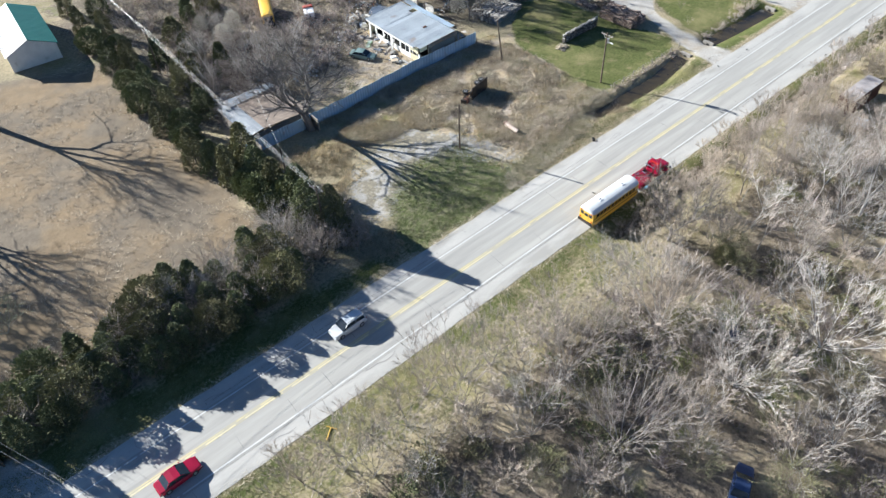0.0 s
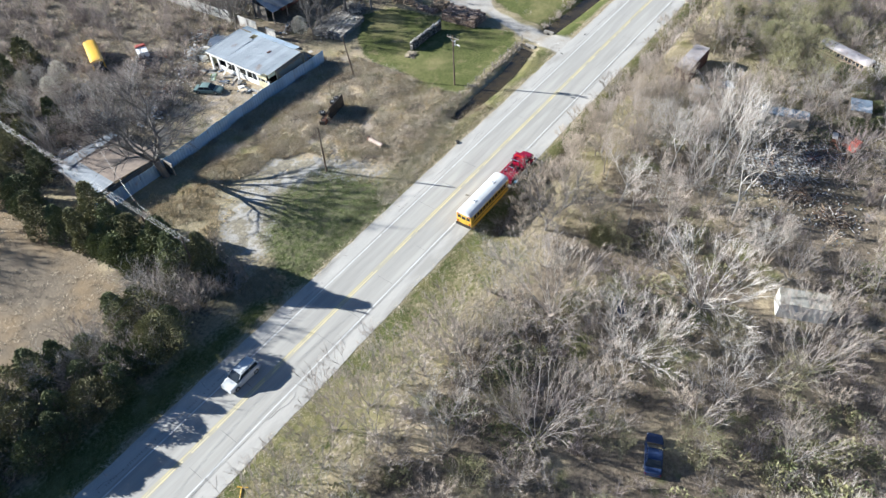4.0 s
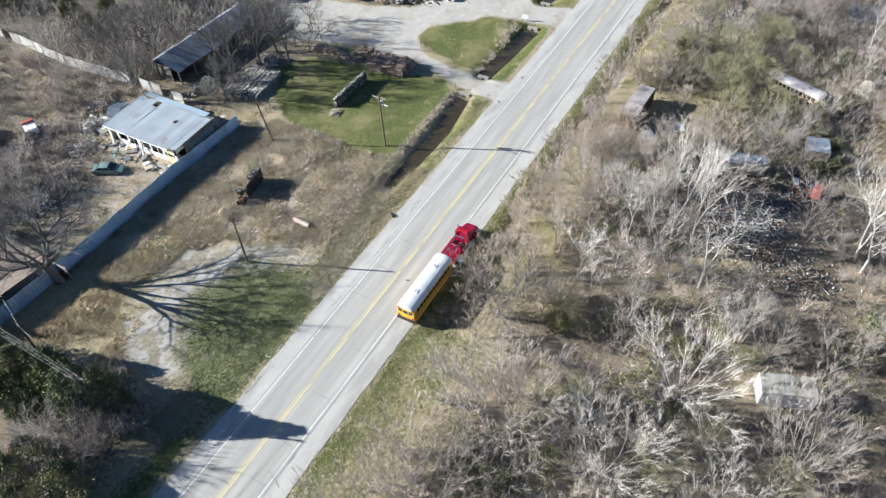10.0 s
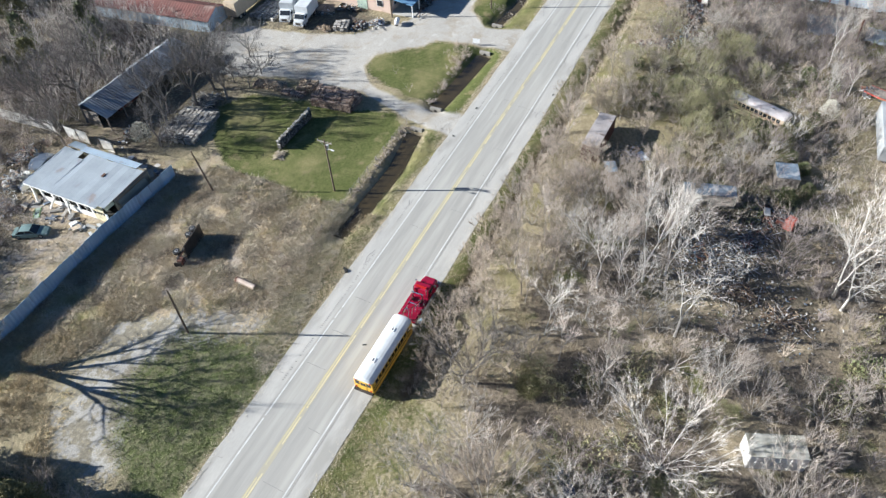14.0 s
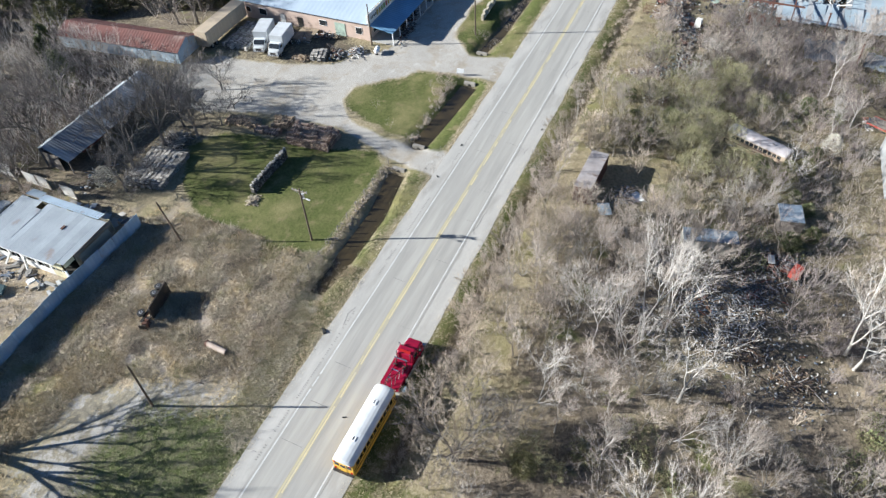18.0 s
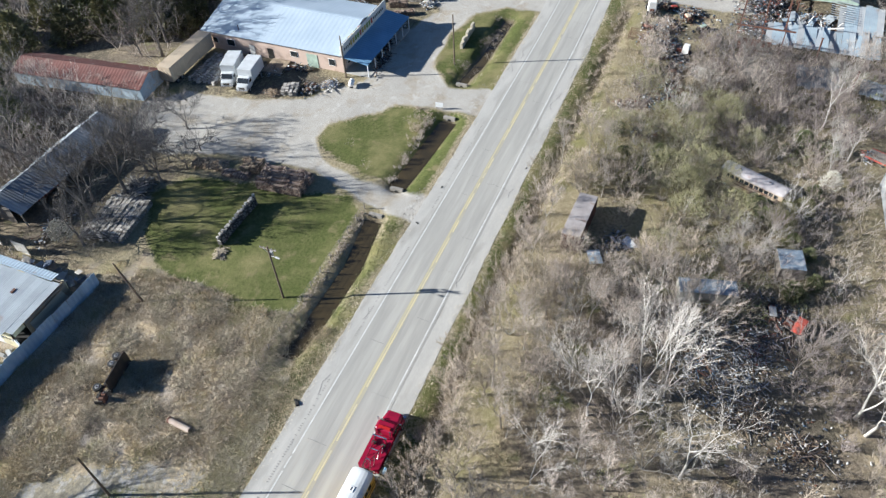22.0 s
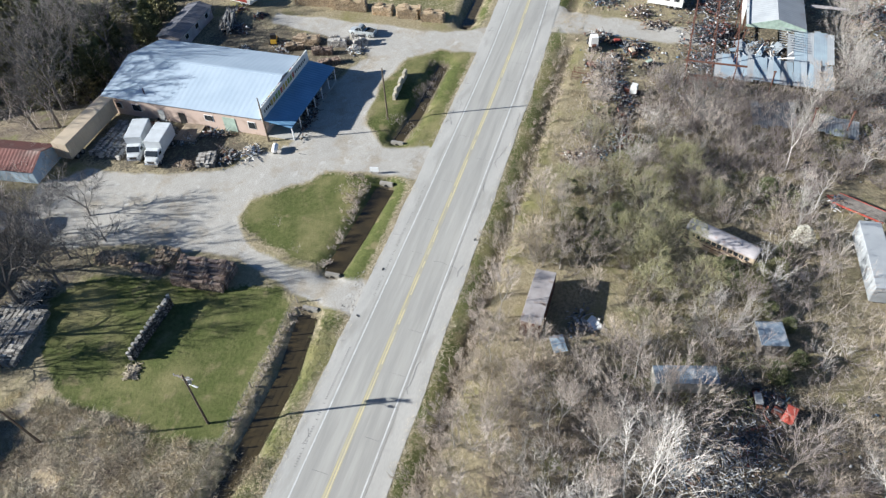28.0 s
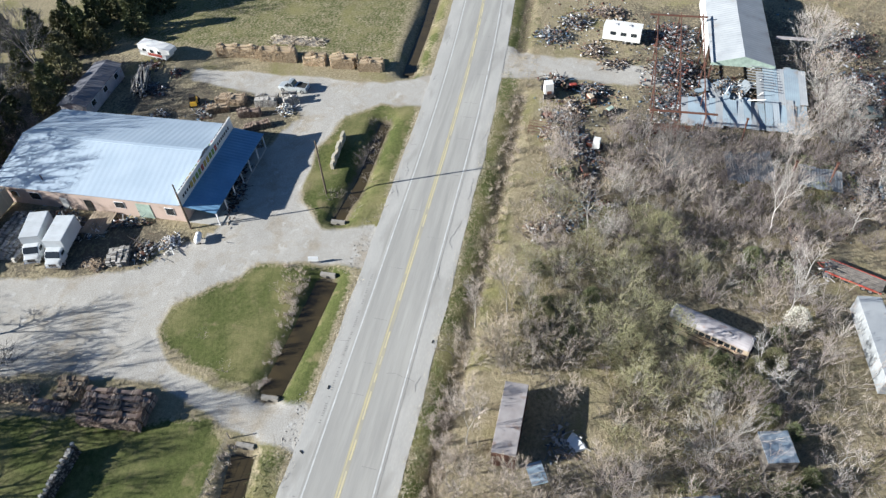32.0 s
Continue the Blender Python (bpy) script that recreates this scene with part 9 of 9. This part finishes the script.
LEFT = [p for q in ((38, 101, 3.5), (46, 106, 3.5), (50, 113, 3), (66, 105, 3), (60, 108, 4), (70, 110, 2.5)) for p in dump(*q)]
strewn("yard_litter", LEFT, CHIP, "junk_pale", "pale junk strewn through the weedy yard", seed=66, size=(0.4, 1.1), category="litter")


# ---- small things ----
def small_things():
    # culvert pipe lying in the weeds
    s = Shape()
    for r in (0.36,):
        s.loft([[(xx, math.cos(a) * r, 0.3 + math.sin(a) * r) for a in [2 * math.pi * i / 12 for i in range(12)]] for xx in (-1.5, 1.5)], caps=False)
    p = thing("culvert_pipe", 66.2, 63.3, 0, 85, "pale rust-stained culvert pipe lying in weeds", "pipe")
    part("pipe", s, "roof_rusty_pale", p)
    part("collar", Shape().bar((1.35, 0, 0.3), (1.52, 0, 0.3), 0.4, n=12), "rust", p, "rusty end collar")
    # propane tank
    t = thing("propane_tank", 131.8, 75.9, 0, 15, "white propane tank on low feet before the shop", "tank")
    part("tank", Shape().loft([[(xx, math.cos(a) * r, 0.75 + math.sin(a) * r) for a in [2 * math.pi * i / 12 for i in range(12)]] for xx, r in ((-0.95, 0.05), (-0.88, 0.3), (-0.7, 0.45), (0.7, 0.45), (0.88, 0.3), (0.95, 0.05))]), "white_paint", t, smooth=True)
    part("valve_dome", Shape().bar((0, 0, 1.18), (0, 0, 1.36), 0.16, n=8), "white_paint", t)
    for xx in (-0.5, 0.5):
        part("foot", Shape().box(xx, 0, 0, 0.12, 0.6, 0.36), "black_steel", t)
    # roadside board at the drive
    b = thing("roadside_board", 130.4, 58.9, 0, 8, "small white roadside board on two posts", "sign")
    part("board", Shape().box(0, 0, 0.45, 0.08, 1.3, 0.8), "white_paint", b)
    for yy in (-0.5, 0.5):
        part("post", Shape().box(0.06, yy, 0, 0.08, 0.08, 1.2), "wood_old", b)
    # stone entrance sign on the island: two slabs with a gap
    st = thing("stone_sign", 153.0, 62.6, 0, 3, "row of rough pale limestone slabs on the island", "stone sign")
    g = random.Random(9)
    xx = -3.9
    while xx < 3.7:
        L, h = g.uniform(0.7, 1.3), g.uniform(0.9, 1.6)
        part("slab", Shape().box(xx + L / 2, g.uniform(-0.08, 0.08), -0.1, L, 0.5, h, g.uniform(-0.08, 0.08), 0.9, (g.uniform(-0.1, 0.1), 0)), "stone", st)
        xx += L * 0.97
    # metal lid and white sheets beside the shack
    m = thing("metal_lid", 106.3, 27.1, 0, 25, "pale blue rectangular metal lid lying on grass", "metal sheet")
    part("sheet", Shape().box(0, 0, 0.12, 2.4, 1.7, 0.08), "wall_tin", m)
    for xx in (-0.9, 0, 0.9):
        part("batten", Shape().box(xx, 0, 0.2, 0.1, 1.66, 0.05), "wall_white", m)
    part("frame", Shape().box(0, 0, 0, 2.3, 1.6, 0.13), "wood_old", m)
    w = thing("folded_tarp", 110.4, 23.4, 0, 30, "crumpled white tarp behind the shack", "tarp")
    for k in range(4):
        part("fold", Shape().box(-0.6 + k * 0.4, 0.1 * k, 0.0, 0.7, 1.6, 0.2 + 0.08 * (k % 2), 0.2 * k, 0.7), "white_paint", w)
    # blue mailbox at the far verge
    mb = thing("mailbox", 69.0, 39.6, 0, 0, "light blue mailbox on a wooden post", "mailbox")
    part("post", Shape().box(0, 0, 0, 0.1, 0.1, 1.1), "wood_old", mb)
    part("box", Shape().loft([[(xx, math.cos(a) * 0.16, 1.3 + math.sin(a) * 0.14) for a in [2 * math.pi * i / 10 for i in range(10)]] for xx in (-0.32, 0.32)]), "plastic_blue", mb)
    part("flag", Shape().box(0.1, 0.18, 1.35, 0.04, 0.02, 0.22), "red_old", mb)
    part("white_tag", Shape().box(0, -0.2, 1.2, 0.4, 0.03, 0.3), "white_paint", mb)
    # boat on its stand in the woods
    bo = thing("small_boat", 57.0, 17.6, 0, 40, "small grey-white boat tipped against a tree", "boat")
    part("hull", Shape().loft([[(xx, -w, 0.75), (xx, -w * 0.7, 0.35), (xx, 0, 0.15), (xx, w * 0.7, 0.35), (xx, w, 0.75)] for xx, w in ((-1.5, 0.5), (-0.5, 0.62), (0.7, 0.55), (1.6, 0.06))]), "wall_white", bo)
    part("cover", Shape().loft([[(xx, -w, 0.76), (xx, 0, 0.86), (xx, w, 0.76)] for xx, w in ((-1.5, 0.48), (-0.5, 0.6), (0.7, 0.53), (1.6, 0.05))]), "blue_car", bo, "dark blue cover")
    part("stand", Shape().box(-0.9, 0, 0, 0.12, 0.9, 0.35).box(0.8, 0, 0, 0.12, 0.8, 0.35), "wood_old", bo)
    # wire fence between lawn and ditch
    f = thing("wire_fence", 76, 59.5, 0, 0, "sagging wire fence on grey wooden posts", "fence")
    for k in range(12):
        part("post", Shape().box(k * 2.6, 0.03 * k, -0.1, 0.1, 0.1, 1.25), "wood_old", f)
    for z in (0.35, 0.7, 1.05):
        part("wire", Shape().bar((0, 0, z), (28.6, 0.33, z), 0.012, n=3), "wire", f)
    # shop yard bits
    # plain tipped wooden frames; trellis is only the category given
    fl = thing("garden_trellis", 130.2, 84.2, 0, 70, "tipped grey wooden frames leaning in the yard", "trellis")
    for k in range(5):
        part("slat", Shape().box(-1.2 + k * 0.6, 0, 0.0, 0.12, 1.8, 0.12, 0.1 * k).bar((-1.2 + k * 0.6, 0, 0.1), (-0.9 + k * 0.6, 0.3, 1.0), 0.04, n=4), "wood_old", fl)
    ch = thing("white_bench", 131.0, 79.4, 0, 30, "small white garden bench before the shop", "bench")
    part("seat", Shape().box(0, 0, 0.4, 1.4, 0.45, 0.06), "white_paint", ch)
    part("backrest", Shape().box(0, 0.22, 0.46, 1.4, 0.05, 0.45), "white_paint", ch)
    for xx in (-0.6, 0.6):
        part("leg", Shape().box(xx, 0, 0, 0.07, 0.4, 0.4), "white_paint", ch)
    cart = thing("yellow_loader", 161.8, 90.6, 0, 20, "small yellow loader parked behind the shop", "loader")
    part("body", Shape().box(0, 0, 0.4, 1.9, 1.2, 0.7, taper=0.85), "bus_yellow", cart)
    part("cage", Shape().box(-0.2, 0, 1.1, 0.9, 1.0, 0.9, taper=0.9), "black_steel", cart)
    part("bucket", Shape().box(1.3, 0, 0.1, 0.6, 1.5, 0.5, taper=0.7), "rust", cart)
    for sx in (-0.6, 0.6):
        for sy in (-0.65, 0.65):
            wheel(cart, sx, sy, 0.36, 0.25)
    # fallen marker post by the verge, black litter on the shoulder
    pst = thing("yellow_marker_post", 14.5, 38.6, 0, 30, "fallen yellow marker post on the verge", "marker post")
    part("post", Shape().bar((-1.1, 0, 0.06), (0.4, 0.2, 0.08), 0.06, n=6), "bus_yellow", pst)
    part("cross", Shape().bar((0.4, -0.5, 0.08), (0.4, 0.7, 0.08), 0.05, n=6), "bus_yellow", pst)
    li = solid("roadside_litter", Shape().box(0, 0, 0, 0.7, 0.45, 0.18, 0.3, 0.7).box(0.4, 0.3, 0, 0.4, 0.3, 0.1, 1.0, 0.8), "tyre", 73.3, 52.6, 0.03, 20, "shred of black tyre on the shoulder", "litter")
    for k, (x, y) in enumerate(((112.5, 51.2), (104.4, 51.6), (64, 44.6), (120.6, 40.9))):
        solid("tyre_scrap", Shape().box(0, 0, 0, 0.5, 0.16, 0.06, 0.3 * k, 0.7), "tyre", x, y, 0.04, 40 * k, "strip of black tyre rubber on asphalt", "litter", "tyre scraps")
    # culvert heads at the drives
    for x, y in ((104.2, 57.9), (110.2, 57.4), (129, 56.6), (138.6, 58.2)):
        c = thing("concrete_culvert", x, y, -1.0, 0, "pale concrete culvert head at the drive", "culvert", "culvert heads")
        part("headwall", Shape().box(0, 0, 0, 0.5, 2.2, 0.95, 0, 0.9), "concrete_old", c)
        # solid plug, its colour painting the shade inside the pipe
        part("pipe_mouth", Shape().bar((-0.3, 0, 0.4), (0.3, 0, 0.4), 0.3, n=10), "dark", c, "near-black plug painted as shade in the pipe mouth")


small_things()
